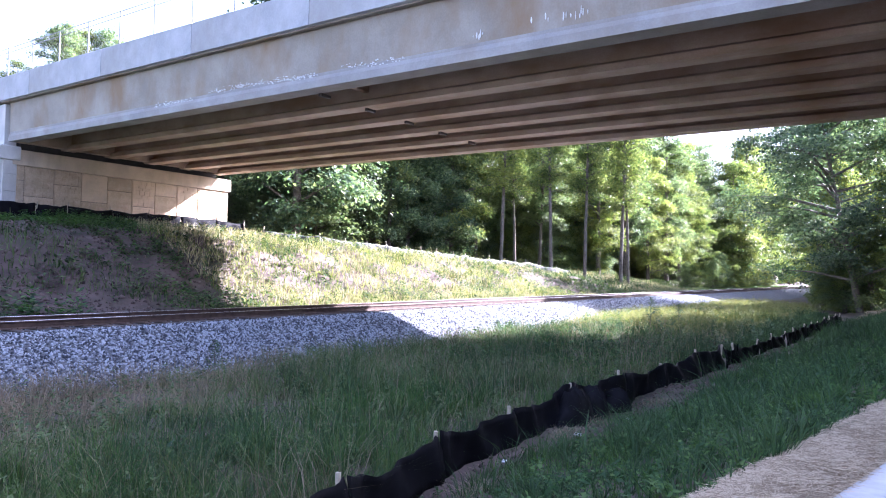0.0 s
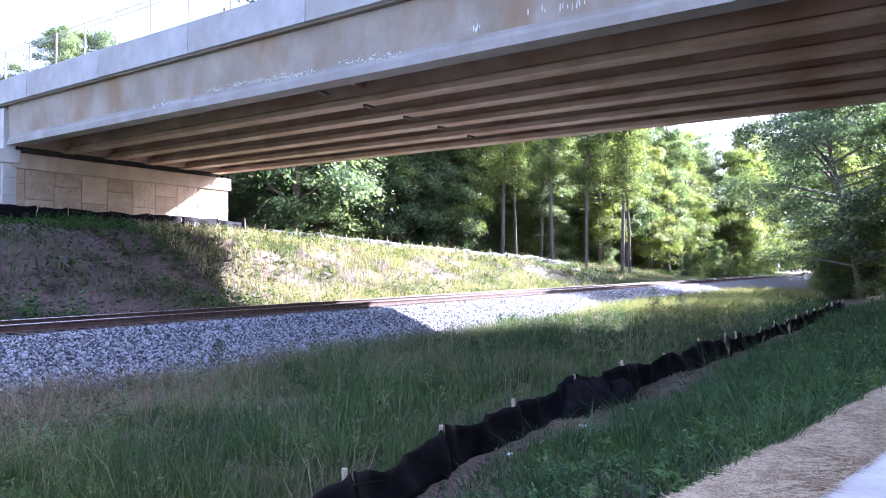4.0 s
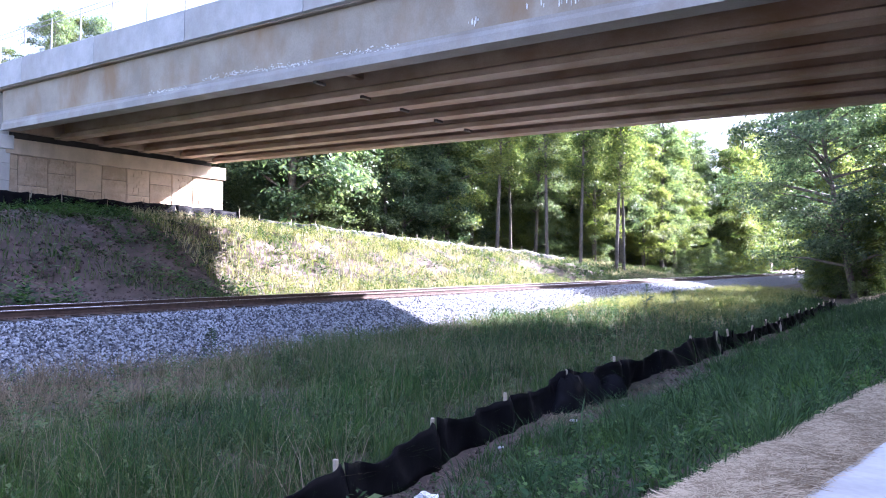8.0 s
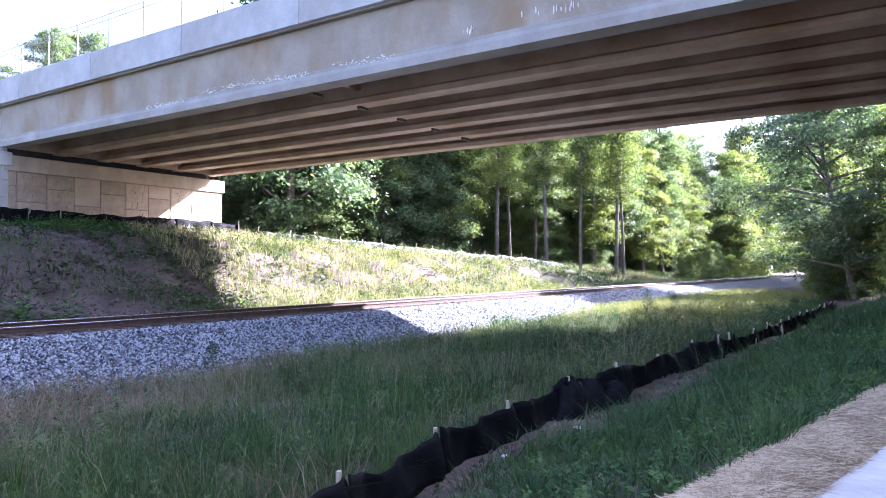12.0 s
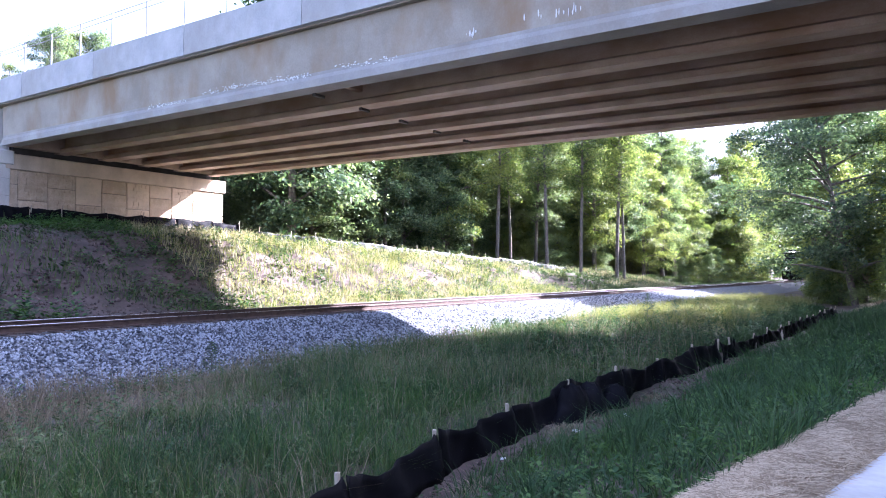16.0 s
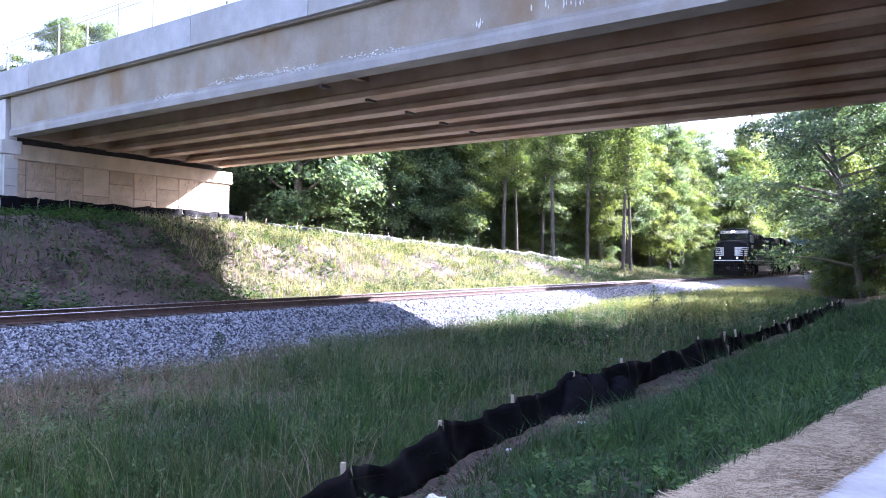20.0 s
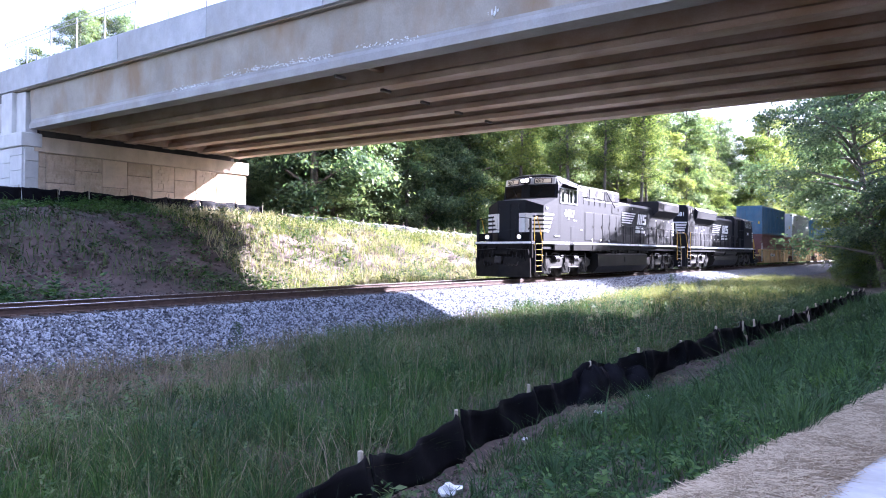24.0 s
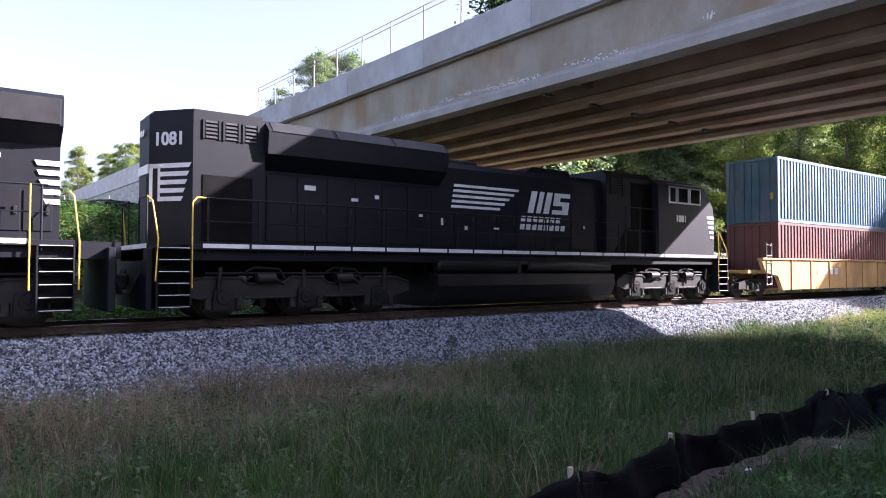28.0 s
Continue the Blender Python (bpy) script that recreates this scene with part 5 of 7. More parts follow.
    k.prism("x", [(1.5, 1.72), (1.5, 3.92), (1.38, 4.02), (1.38, 4.56), (1.2, 4.7), (-1.2, 4.7), (-1.38, 4.56), (-1.38, 4.02), (-1.5, 3.92), (-1.5, 1.72)], 4.15, 9.3)
    cabi = part("equipment_cabinet", k, BLACK, t)
    for a in (4.28, 5.28, 6.22):
        louvres(cabi, a, a + 0.72, 1.38, 4.06, 4.56, 6, STEEL, DULL_BLACK)
    doors(cabi, (7.2, 7.9, 8.6, 9.2), 1.38, 4.06, 4.5, BLACK)
    doors(cabi, (4.4, 5.5, 6.6, 7.6, 8.5, 9.2), 1.5, 1.85, 3.3, BLACK)
    doors(cabi, (7.9, 8.9), 1.5, 3.4, 3.85, BLACK)
    for s in (-1, 1):
        part("corner_pipe", Geo().tube([(9.36, s * 1.2, 1.75), (9.36, s * 1.2, 4.3)], 0.05, 8), BLACK, cabi)
        part("corner_pipe", Geo().tube([(9.55, s * 1.16, 1.75), (9.55, s * 1.16, 4.1)], 0.035, 8), BLACK, cabi)
    for s in (-1, 1):
        bar = Geo()
        bar.tube([(4.2, s * 1.52, 4.08), (7.0, s * 1.52, 4.08)], 0.018, 6)
        for x in (4.2, 4.9, 5.6, 6.3, 7.0):
            bar.tube([(x, s * 1.4, 4.08), (x, s * 1.52, 4.08), (x, s * 1.52, 3.7)], 0.015, 6)
        part("grab_rail", bar, BLACK, cabi)
        part("brace", Geo().tube([(7.3, s * 1.42, 4.6), (8.3, s * 1.54, 3.72)], 0.022, 6), BLACK, cabi)
    for s in (-1, 1):
        lo, hi = sorted((s * 1.38, s * 1.412))
        part("cabinet_hatch", Geo().box(8.15, 8.6, lo, hi, 4.1, 4.42, 0.006), RUSTY, cabi, "brown cabinet hatch")
    # engine hood
    hd = Geo()
    hd.prism("x", [(1.1, 1.72), (1.1, 4.02), (0.92, 4.2), (-0.92, 4.2), (-1.1, 4.02), (-1.1, 1.72)], 9.3, 15.6)
    hood = part("engine_hood", hd, BLACK, t)
    doors(hood, (9.45, 10.2, 10.95, 11.7, 12.45, 13.2, 13.95, 14.7, 15.45), 1.1, 1.85, 3.75, BLACK)
    st = Geo()
    st.box(10.9, 11.7, -0.42, 0.42, 4.18, 4.36, 0.03)
    st.box(11.0, 11.6, -0.3, 0.3, 4.34, 4.4, 0.01)
    part("exhaust_stack", st, PLOUGH, hood)
    st = Geo()
    st.box(12.7, 13.5, -0.5, 0.5, 4.18, 4.4, 0.03)
    st.prism("y", [(12.75, 4.4), (13.45, 4.4), (13.6, 4.6), (12.6, 4.6)], -0.55, 0.55)
    part("exhaust_silencer", st, PLOUGH, hood)
    emblem(hood, 10.3, 14.3, 2.98, 3.62, 1.128)
    # radiator section with overhanging wings
    rd = Geo()
    rd.prism("x", [(1.1, 1.72), (1.1, 3.6), (1.48, 3.95), (1.5, 4.48), (1.4, 4.58), (-1.4, 4.58), (-1.5, 4.48), (-1.48, 3.95), (-1.1, 3.6), (-1.1, 1.72)], 15.6, 19.75)
    rad = part("radiator_section", rd, BLACK, t)
    for s in (-1, 1):
        q = Geo()
        lo, hi = sorted((s * 1.49, s * 1.52))
        q.box(16.6, 19.7, lo, hi, 3.97, 4.48, 0.01)
        part("radiator_panel", q, DULL_BLACK, rad, "dull grey radiator wing panel")
    doors(rad, (15.7, 16.3, 17.0, 17.7, 18.4, 19.1, 19.65), 1.1, 1.9, 2.7, BLACK)
    doors(rad, (16.3, 17.0, 17.7), 1.1, 2.75, 3.4, DULL_BLACK)
    for i in range(5):
        z1 = 3.3 - i * 0.19
        q = Geo()
        q.box(19.75, 19.77, -1.0, 1.0, z1 - 0.1, z1)
        part("hood_stripe", q, WHITE, rad)
        for s in (-1, 1):
            q = Geo()
            lo, hi = sorted((s * 1.1, s * 1.13))
            q.prism("y", [(19.35 + i * 0.04, z1 - 0.1), (19.75, z1 - 0.1), (19.75, z1), (19.3 + i * 0.04, z1)], lo, hi)
            part("hood_stripe", q, WHITE, rad)
    small_plates(t, 1.13, ((12.0, 3.86, 0.1, 0.06), (15.2, 2.5, 0.06, 0.1), (16.1, 3.3, 0.14, 0.06), (17.6, 3.3, 0.14, 0.06), (18.6, 3.3, 0.14, 0.08), (14.2, 2.3, 0.1, 0.1)))
    for a, b, y in ((-0.2, 5.9, 0.85), (6.0, 13.7, 1.15), (13.8, 20.0, 0.85)):
        part("centre_sill", Geo().box(a, b, -y, y, 1.0, 1.36, 0.02), DARK, t)
    # fuel tank and trucks
    f = Geo()
    f.prism("x", [(1.5, 1.12), (1.5, 0.5), (1.2, 0.14), (-1.2, 0.14), (-1.5, 0.5), (-1.5, 1.12), (-1.3, 1.2), (1.3, 1.2)], 6.1, 13.55)
    tank = part("fuel_tank", f, TANK, t, "dull black fuel tank")
    for s in (-1, 1):
        q = Geo()
        lo, hi = sorted((s * 1.5, s * 1.53))
        q.box(9.8, 10.1, lo, hi, 0.7, 1.0, 0.01)
        q.cyl((8.6, s * 1.45, 1.22), (8.6, s * 1.5, 1.22), 0.07, 0.07, 10)
        q.box(7.9, 8.2, lo, hi, 1.18, 1.3)
        part("filler_fittings", q, TANK, tank)
    pp = Geo()
    for s in (-1, 1):
        for z, y in ((1.28, 1.3), (1.42, 1.36)):
            pp.cyl((5.4, s * y, z), (14.2, s * y, z), 0.035, 0.035, 8)
        for x in (6.4, 7.4, 9.2, 10.6, 12.3):
            pp.box(x, x + 0.25, min(s * 1.2, s * 1.42), max(s * 1.2, s * 1.42), 1.22, 1.5, 0.02)
    part("piping", pp, GRIME, t)
    truck(t, (0.67, 2.74, 4.78))
    truck(t, (15.1, 17.15, 19.22))
    # walkway handrails and end steps
    rail_run(t, ((9.35, 2.78), (19.5, 2.78)), 1.5, [9.6 + 1.4 * i for i in range(8)], 1.72)
    for s in (-1, 1):
        ladder(t, -0.9, -0.32, s, edge=YELLOW)
        ladder(t, 19.35, 19.95, s)
        y = Geo()
        y.tube([(-0.92, s * 1.5, 1.3), (-0.92, s * 1.5, 2.75), (-0.7, s * 1.5, 2.85)], 0.017)
        y.tube([(-0.3, s * 1.55, 0.75), (-0.28, s * 1.55, 1.75), (-0.42, s * 1.52, 2.3), (-0.68, s * 1.5, 2.85)], 0.017)
        part("step_rail", y, YELLOW, t, "yellow step handrail")
        y = Geo()
        y.tube([(19.2, s * 1.55, 0.75), (19.2, s * 1.55, 2.78)], 0.017)
        y.tube([(20.05, s * 1.55, 0.75), (20.05, s * 1.55, 1.7), (19.95, s * 1.5, 2.6), (19.9, s * 1.3, 2.7)], 0.017)
        part("step_rail", y, YELLOW, t, "yellow step handrail")
    for s in (-1, 1):
        er = Geo()
        er.tube([(-1.1, s * 1.4, 1.7), (-1.1, s * 1.4, 2.75), (-1.1, s * 0.6, 2.85), (-1.1, s * 0.6, 1.7)], 0.017)
        part("front_handrail", er, BLACK, t)
    part("safety_chain", Geo().tube([(-1.1, -0.55, 2.3), (-1.1, 0.0, 2.2), (-1.1, 0.55, 2.3)], 0.012), BLACK, t)
    for s in (-1, 1):
        d = Geo()
        d.box(-1.18, -0.98, s * 0.85 - 0.14, s * 0.85 + 0.14, 1.75, 2.1, 0.03)
        dl = part("ditch_light", d, BLACK, t)
        l = Geo()
        l.cyl((-1.2, s * 0.85, 1.93), (-1.178, s * 0.85, 1.93), 0.075, 0.075, 14)
        part("lens", l, LAMP, dl)
    # plough and coupler
    p = Geo()
    p.add([(-1.25, -1.45, 0.98), (-1.5, 0, 1.0), (-1.25, 1.45, 0.98), (-1.2, 1.45, 0.1), (-1.6, 0, 0.1), (-1.2, -1.45, 0.1),
           (-1.15, -1.45, 0.98), (-1.4, 0, 1.0), (-1.15, 1.45, 0.98), (-1.1, 1.45, 0.1), (-1.5, 0, 0.1), (-1.1, -1.45, 0.1)],
          [(0, 1, 4, 5), (1, 2, 3, 4), (6, 11, 10, 7), (7, 10, 9, 8), (0, 6, 7, 1), (1, 7, 8, 2), (5, 4, 10, 11), (4, 3, 9, 10), (0, 5, 11, 6), (2, 8, 9, 3)])
    part("snow_plough", p, PLOUGH, t)
    ep = Geo()
    ep.box(-1.12, -1.0, -1.5, 1.5, 0.95, 1.6, 0.02)
    part("end_plate", ep, PLOUGH, t)
    for y in (-1.3, -1.1, -0.9, -0.35, 0.35, 0.9, 1.1, 1.3):
        k = 0.12 * math.sin(y * 9)
        part("air_hose", Geo().tube([(-1.13, y, 1.5 + 0.3 * k), (-1.3, y + k, 1.35), (-1.36, y + 0.8 * k, 1.05), (-1.26, y + 0.5 * k, 0.82), (-1.18, y, 0.95)], 0.03, 6), DARK, t)
    part("end_bracket", Geo().box(-1.34, -1.1, -0.5, 0.5, 1.12, 1.3, 0.03), PLOUGH, t)
    for s in (-1, 1):
        part("uncoupling_lever", Geo().tube([(-1.32, s * 0.3, 1.4), (-1.36, s * 0.9, 1.36), (-1.34, s * 1.42, 1.34), (-1.34, s * 1.45, 1.1)], 0.016, 6), GRIME, t)
        part("rail_panel", Geo().box(-1.12, -1.1, min(s * 0.62, s * 1.38), max(s * 0.62, s * 1.38), 1.74, 2.1), DARK, t)
        part("rail_post", Geo().box(-1.15, -1.05, s * 1.42 - 0.06, s * 1.42 + 0.06, 1.7, 2.76, 0.01), BLACK, t)
    part("end_plate", Geo().box(20.6, 20.75, -1.4, 1.4, 0.28, 1.6, 0.02), BLACK, t)
    coupler(t, -1.15, -1)
    coupler(t, 20.7, 1)
    rf = Geo()
    rf.box(2.4, 3.2, -0.5, 0.5, 4.9, 5.02, 0.03)
    rf.cyl((2.2, -0.6, 4.9), (2.2, -0.6, 5.08), 0.03, 0.03, 6)
    rf.box(3.3, 3.9, -0.15, 0.15, 4.9, 5.0, 0.02)
    part("roof_fittings", rf, BLACK, cab)
    return t


def rear_locomotive():
    """The second unit runs hood first; 0 is where its sill stripe starts at the hood end."""
    t = thing("rear_locomotive", "black diesel locomotive running long hood first behind the leader", "locomotive", "locomotives")
    g = Geo()
    g.box(-0.2, 19.9, -1.42, 1.42, 1.34, 1.58, 0.02)
    g.box(-0.2, 19.8, -1.53, 1.53, 1.58, 1.7, 0.01)
    g.box(-1.1, -0.2, -1.1, 1.1, 1.34, 1.7)
    g.box(19.8, 20.6, -1.2, 1.2, 1.34, 1.7)
    part("underframe", g, BLACK, t)
    stripe_row(t, (0.0, 1.1, 2.7, 3.7, 4.7, 5.75, 6.7, 7.6, 8.7, 9.8, 10.9, 12.0, 13.1, 14.2, 15.3, 16.4, 17.5, 18.6, 19.75), 1.533, 1.62, 1.715)
    e = Geo()
    e.box(-1.112, -1.1, -1.4, 1.4, 1.6, 1.7)
    part("platform_edge", e, WHITE, t, "white platform edge strip")
    # hood end with grilles
    a = Geo()
    a.prism("z", [(1.5, -1.35), (-0.15, -1.35), (-0.85, -0.45), (-0.85, 0.45), (-0.15, 1.35), (1.5, 1.35)], 1.7, 4.62)
    a.prism("z", [(1.5, -1.2), (-0.1, -1.2), (-0.75, -0.4), (-0.75, 0.4), (-0.1, 1.2), (1.5, 1.2)], 4.62, 4.72)
    he = part("hood_end", a, BLACK, t)
    for x in (0.05, 0.5, 0.95):
        louvres(he, x, x + 0.4, 1.35, 4.05, 4.48, 5, BLACK, DULL_BLACK)
    for s in (-1, 1):
        lo, hi = sorted((s * 1.345, s * 1.37))
        part("side_door", Geo().box(0.05, 1.2, lo, hi, 1.78, 3.25, 0.01), DARK, he)
    # markings on the angled corner panels: along is the way from the end face to the side
    for s in (-1, 1):
        corner = Matrix.Translation((-0.85, 0.45 * s, 0)) @ Euler((0, 0, math.atan2(0.9 * s, 0.7))).to_matrix().to_4x4()
        o = part("road_number", letters("1081", 0.4, 0.006, WHITE, "road_number", 0.012), WHITE, he)
        if s < 0:
            o.matrix_basis = corner @ Matrix.Translation((0.12, -0.004, 3.92)) @ ON_NEAR
        else:
            o.matrix_basis = corner @ Matrix.Translation((1.05, 0.004, 3.83)) @ Euler((radians(90), 0, radians(180))).to_matrix().to_4x4()
        for i in range(5):
            z1 = 3.5 - i * 0.185
            lo, hi = sorted((s * -0.004, s * 0.01))
            q = Geo()
            q.prism("y", [(0.28, z1 - 0.1), (1.04 - 0.05 * i, z1 - 0.1), (1.1 - 0.05 * i, z1), (0.28, z1)], lo, hi)
            part("hood_stripe", q, WHITE, he, at=corner)
        q = Geo()
        q.box(0.02, 0.1, lo, hi, 2.66, 3.5)
        q.box(0.24, 0.3, lo, hi, 2.66, 3.5)
        q.box(0.02, 0.3, lo, hi, 3.4, 3.5)
        part("hood_stripe", q, WHITE, he, at=corner)
    q = Geo()
    q.box(-0.88, -0.85, -0.43, 0.43, 3.3, 3.5)
    part("hood_stripe", q, WHITE, he)
    dr = Geo()
    dr.box(-0.87, -0.85, -0.33, 0.33, 1.75, 3.25, 0.006)
    part("end_door", dr, BLACK, he)
    hl = Geo()
    for y in (-0.1, 0.1):
        hl.cyl((-0.9, y, 4.25), (-0.85, y, 4.25), 0.08, 0.08, 12)
    part("hood_lamp", hl, STEEL, he)
    # long hood with flared radiators
    b = Geo()
    b.prism("x", [(1.1, 1.7), (1.1, 4.05), (0.95, 4.22), (-0.95, 4.22), (-1.1, 4.05), (-1.1, 1.7)], 1.5, 13.6)
    hood = part("long_hood", b, BLACK, t)
    f = Geo()
    f.prism("x", [(1.1, 3.5), (1.52, 3.84), (1.58, 4.36), (1.3, 4.62), (-1.3, 4.62), (-1.58, 4.36), (-1.52, 3.84), (-1.1, 3.5)], 1.5, 6.7)
    flare = part("radiator_flare", f, BLACK, t)
    for s in (-1, 1):
        q = Geo()
        lo, hi = sorted((s * 1.56, s * 1.6))
        for x0, x1 in ((1.6, 3.2), (3.3, 4.9), (5.0, 6.6)):
            q.add([(x0, s * 1.595, 4.36), (x1, s * 1.595, 4.36), (x1, s * 1.33, 4.62), (x0, s * 1.33, 4.62), (x0, s * 1.58, 4.34), (x1, s * 1.58, 4.34), (x1, s * 1.3, 4.59), (x0, s * 1.3, 4.59)],
                  [(0, 1, 2, 3), (4, 7, 6, 5), (0, 4, 5, 1), (1, 5, 6, 2), (2, 6, 7, 3), (3, 7, 4, 0)])
        part("radiator_screen", q, DULL_BLACK, flare)
    doors(hood, [1.6 + 0.8 * i for i in range(15)], 1.1, 1.82, 3.4, BLACK)
    emblem(hood, 7.1, 11.9, 2.92, 3.6, 1.128)
    s1 = Geo()
    s1.box(7.4, 8.6, -0.5, 0.5, 4.2, 4.42, 0.04)
    part("exhaust_stack", s1, GRIME, hood)
    s2 = Geo()
    s2.prism("y", [(10.2, 4.2), (12.4, 4.2), (12.2, 4.42), (10.6, 4.42)], -0.8, 0.8)
    part("hood_top_hatch", s2, BLACK, hood)
    # blower section and cab
    k = Geo()
    k.prism("x", [(1.25, 1.7), (1.25, 4.35), (1.05, 4.56), (-1.05, 4.56), (-1.25, 4.35), (-1.25, 1.7)], 13.6, 16.1)
    bl = part("blower_section", k, BLACK, t)
    louvres(bl, 13.8, 14.5, 1.25, 3.7, 4.3, 7, BLACK, DULL_BLACK)
    # flat near-black panels: the shade inside the openings is put into their colour
    for s in (-1, 1):
        lo, hi = sorted((s * 1.24, s * 1.27))
        part("recess_panel", Geo().box(14.9, 16.0, lo, hi, 2.6, 4.2, 0.01), DARK, bl)
        part("recess_panel", Geo().prism("y", [(14.0, 1.75), (15.3, 1.75), (15.3, 2.6), (14.6, 2.6)], lo, hi), DARK, bl)
    c = Geo()
    c.prism("x", [(1.52, 1.7), (1.52, 4.2), (1.1, 4.46), (0.7, 4.52), (-0.7, 4.52), (-1.1, 4.46), (-1.52, 4.2), (-1.52, 1.7)], 16.1, 18.9)
    cab = part("cab", c, BLACK, t)
    fr = Geo()
    A = [(18.9, y, z) for y, z in ((1.52, 1.7), (1.52, 4.2), (0.7, 4.5), (-0.7, 4.5), (-1.52, 4.2), (-1.52, 1.7))]
    B = [(19.5, y, z) for y, z in ((1.5, 1.7), (1.5, 3.55), (0.5, 3.62), (-0.5, 3.62), (-1.5, 3.55), (-1.5, 1.7))]
    fr.add(A + B, [(0, 1, 2, 3, 4, 5), (11, 10, 9, 8, 7, 6)] + [(i, (i + 1) % 6, 6 + (i + 1) % 6, 6 + i) for i in range(6)])
    part("cab_front", fr, BLACK, cab)
    n = Geo()
    A = [(19.5, y, z) for y, z in ((1.5, 1.7), (1.5, 3.5), (0.4, 3.58), (-0.4, 3.58), (-1.5, 3.5), (-1.5, 1.7))]
    B = [(20.05, y, z) for y, z in ((1.2, 1.7), (1.2, 3.22), (0.4, 3.4), (-0.4, 3.4), (-1.2, 3.22), (-1.2, 1.7))]
    n.add(A + B, [(0, 1, 2, 3, 4, 5), (11, 10, 9, 8, 7, 6)] + [(i, (i + 1) % 6, 6 + (i + 1) % 6, 6 + i) for i in range(6)])
    nose = part("nose", n, BLACK, t)
    for i in range(5):
        z1 = 3.2 - i * 0.19
        for s in (-1, 1):
            q = Geo()
            lo, hi = sorted((s * 1.5, s * 1.525))
            q.box(19.1 + 0.05 * i, 19.5, lo, hi, z1 - 0.1, z1)
            part("nose_stripe", q, WHITE, nose)
    for s in (-1, 1):
        v = Geo()
        v.add([(16.6, s * 1.48, 4.28), (18.9, s * 1.48, 4.28), (18.9, s * 1.78, 4.2), (16.6, s * 1.78, 4.2), (16.6, s * 1.48, 4.31), (18.9, s * 1.48, 4.31), (18.9, s * 1.78, 4.23), (16.6, s * 1.78, 4.23)],
              [(0, 1, 2, 3), (4, 7, 6, 5), (0, 4, 5, 1), (1, 5, 6, 2), (2, 6, 7, 3), (3, 7, 4, 0)])
        part("window_visor", v, VISOR, cab, "pale grey window visor")
    windows(cab, 16.7, 18.65, 3.58, 4.2, 1.52, ((16.7, 17.15), (17.2, 17.9), (17.95, 18.65)))
    o = part("road_number", letters("1081", 0.34, 0.006, WHITE, "road_number", 0.01), WHITE, cab)
    o.matrix_basis = Matrix.Translation((17.1, -1.53, 2.92)) @ ON_NEAR
    small_plates(t, 1.13, ((6.0, 2.6, 0.14, 0.07), (6.75, 2.4, 0.08, 0.2), (7.6, 2.3, 0.1, 0.1), (8.7, 2.35, 0.2, 0.05), (3.9, 2.9, 0.2, 0.08), (4.6, 3.0, 0.12, 0.1), (2.6, 3.1, 0.3, 0.12), (12.6, 2.5, 0.08, 0.1)))
    for a, b, y in ((-0.1, 6.0, 0.85), (6.3, 13.8, 1.0), (14.0, 19.8, 0.85)):
        part("centre_sill", Geo().box(a, b, -y, y, 1.0, 1.34, 0.02), DARK, t)
    # thin sheet over the roof; light on the cab top is in its colour
    rs = Geo()
    rs.prism("x", [(1.15, 4.455), (0.72, 4.54), (-0.72, 4.54), (-1.15, 4.455), (-1.15, 4.44), (-0.72, 4.525), (0.72, 4.525), (1.15, 4.44)], 16.3, 18.85)
    part("roof_sheet", rs, ROOF_SKY, cab, "cab roof sheet, sky reflection put into its pale blue-grey")
    # tanks and trucks
    f = Geo()
    f.prism("x", [(1.45, 1.02), (1.5, 0.7), (1.3, 0.3), (0.95, 0.12), (-0.95, 0.12), (-1.3, 0.3), (-1.5, 0.7), (-1.45, 1.02), (-1.2, 1.08), (1.2, 1.08)], 6.4, 13.75)
    part("fuel_tank", f, TANK, t, "dull black fuel tank")
    for s in (-1, 1):
        for a, b in ((6.5, 9.4), (9.9, 13.6)):
            q = Geo()
            q.cyl((a, s * 1.28, 1.27), (b, s * 1.28, 1.27), 0.19, 0.19, 16)
            q.cyl((a - 0.06, s * 1.28, 1.27), (a, s * 1.28, 1.27), 0.12, 0.19, 16)
            q.cyl((b, s * 1.28, 1.27), (b + 0.06, s * 1.28, 1.27), 0.19, 0.12, 16)
            part("air_reservoir", q, TANK, t)
        q = Geo()
        q.cyl((9.55, s * 1.3, 1.3), (9.55, s * 1.3, 1.05), 0.09, 0.09, 10)
        q.box(9.45, 9.8, min(s * 1.2, s * 1.45), max(s * 1.2, s * 1.45), 1.3, 1.42, 0.02)
        part("drain_valve", q, GRIME, t)
    truck(t, (0.59, 2.62, 4.68))
    truck(t, (15.15, 17.2, 19.2))
    rail_run(t, ((0.1, 2.72), (14.0, 2.72)), 1.5, [0.15 + 1.15 * i for i in range(13)], 1.7)
    rail_run(t, ((14.3, 3.3), (16.0, 3.3)), 1.5, [14.3, 15.1, 16.0], 1.7)
    for s in (-1, 1):
        ladder(t, -0.9, -0.24, s)
        ladder(t, 19.82, 20.4, s)
        y = Geo()
        y.tube([(-0.2, s * 1.55, 0.75), (-0.2, s * 1.55, 2.6), (-0.1, s * 1.52, 2.72), (0.1, s * 1.5, 2.72)], 0.017)
        y.tube([(-0.95, s * 1.55, 0.9), (-0.9, s * 1.55, 1.8), (-1.0, s * 1.45, 2.6), (-1.05, s * 1.2, 2.72)], 0.017)
        part("step_rail", y, YELLOW, t, "yellow step handrail")
        y = Geo()
        y.tube([(19.8, s * 1.55, 0.75), (19.8, s * 1.55, 1.7), (19.9, s * 1.5, 2.65)], 0.017)
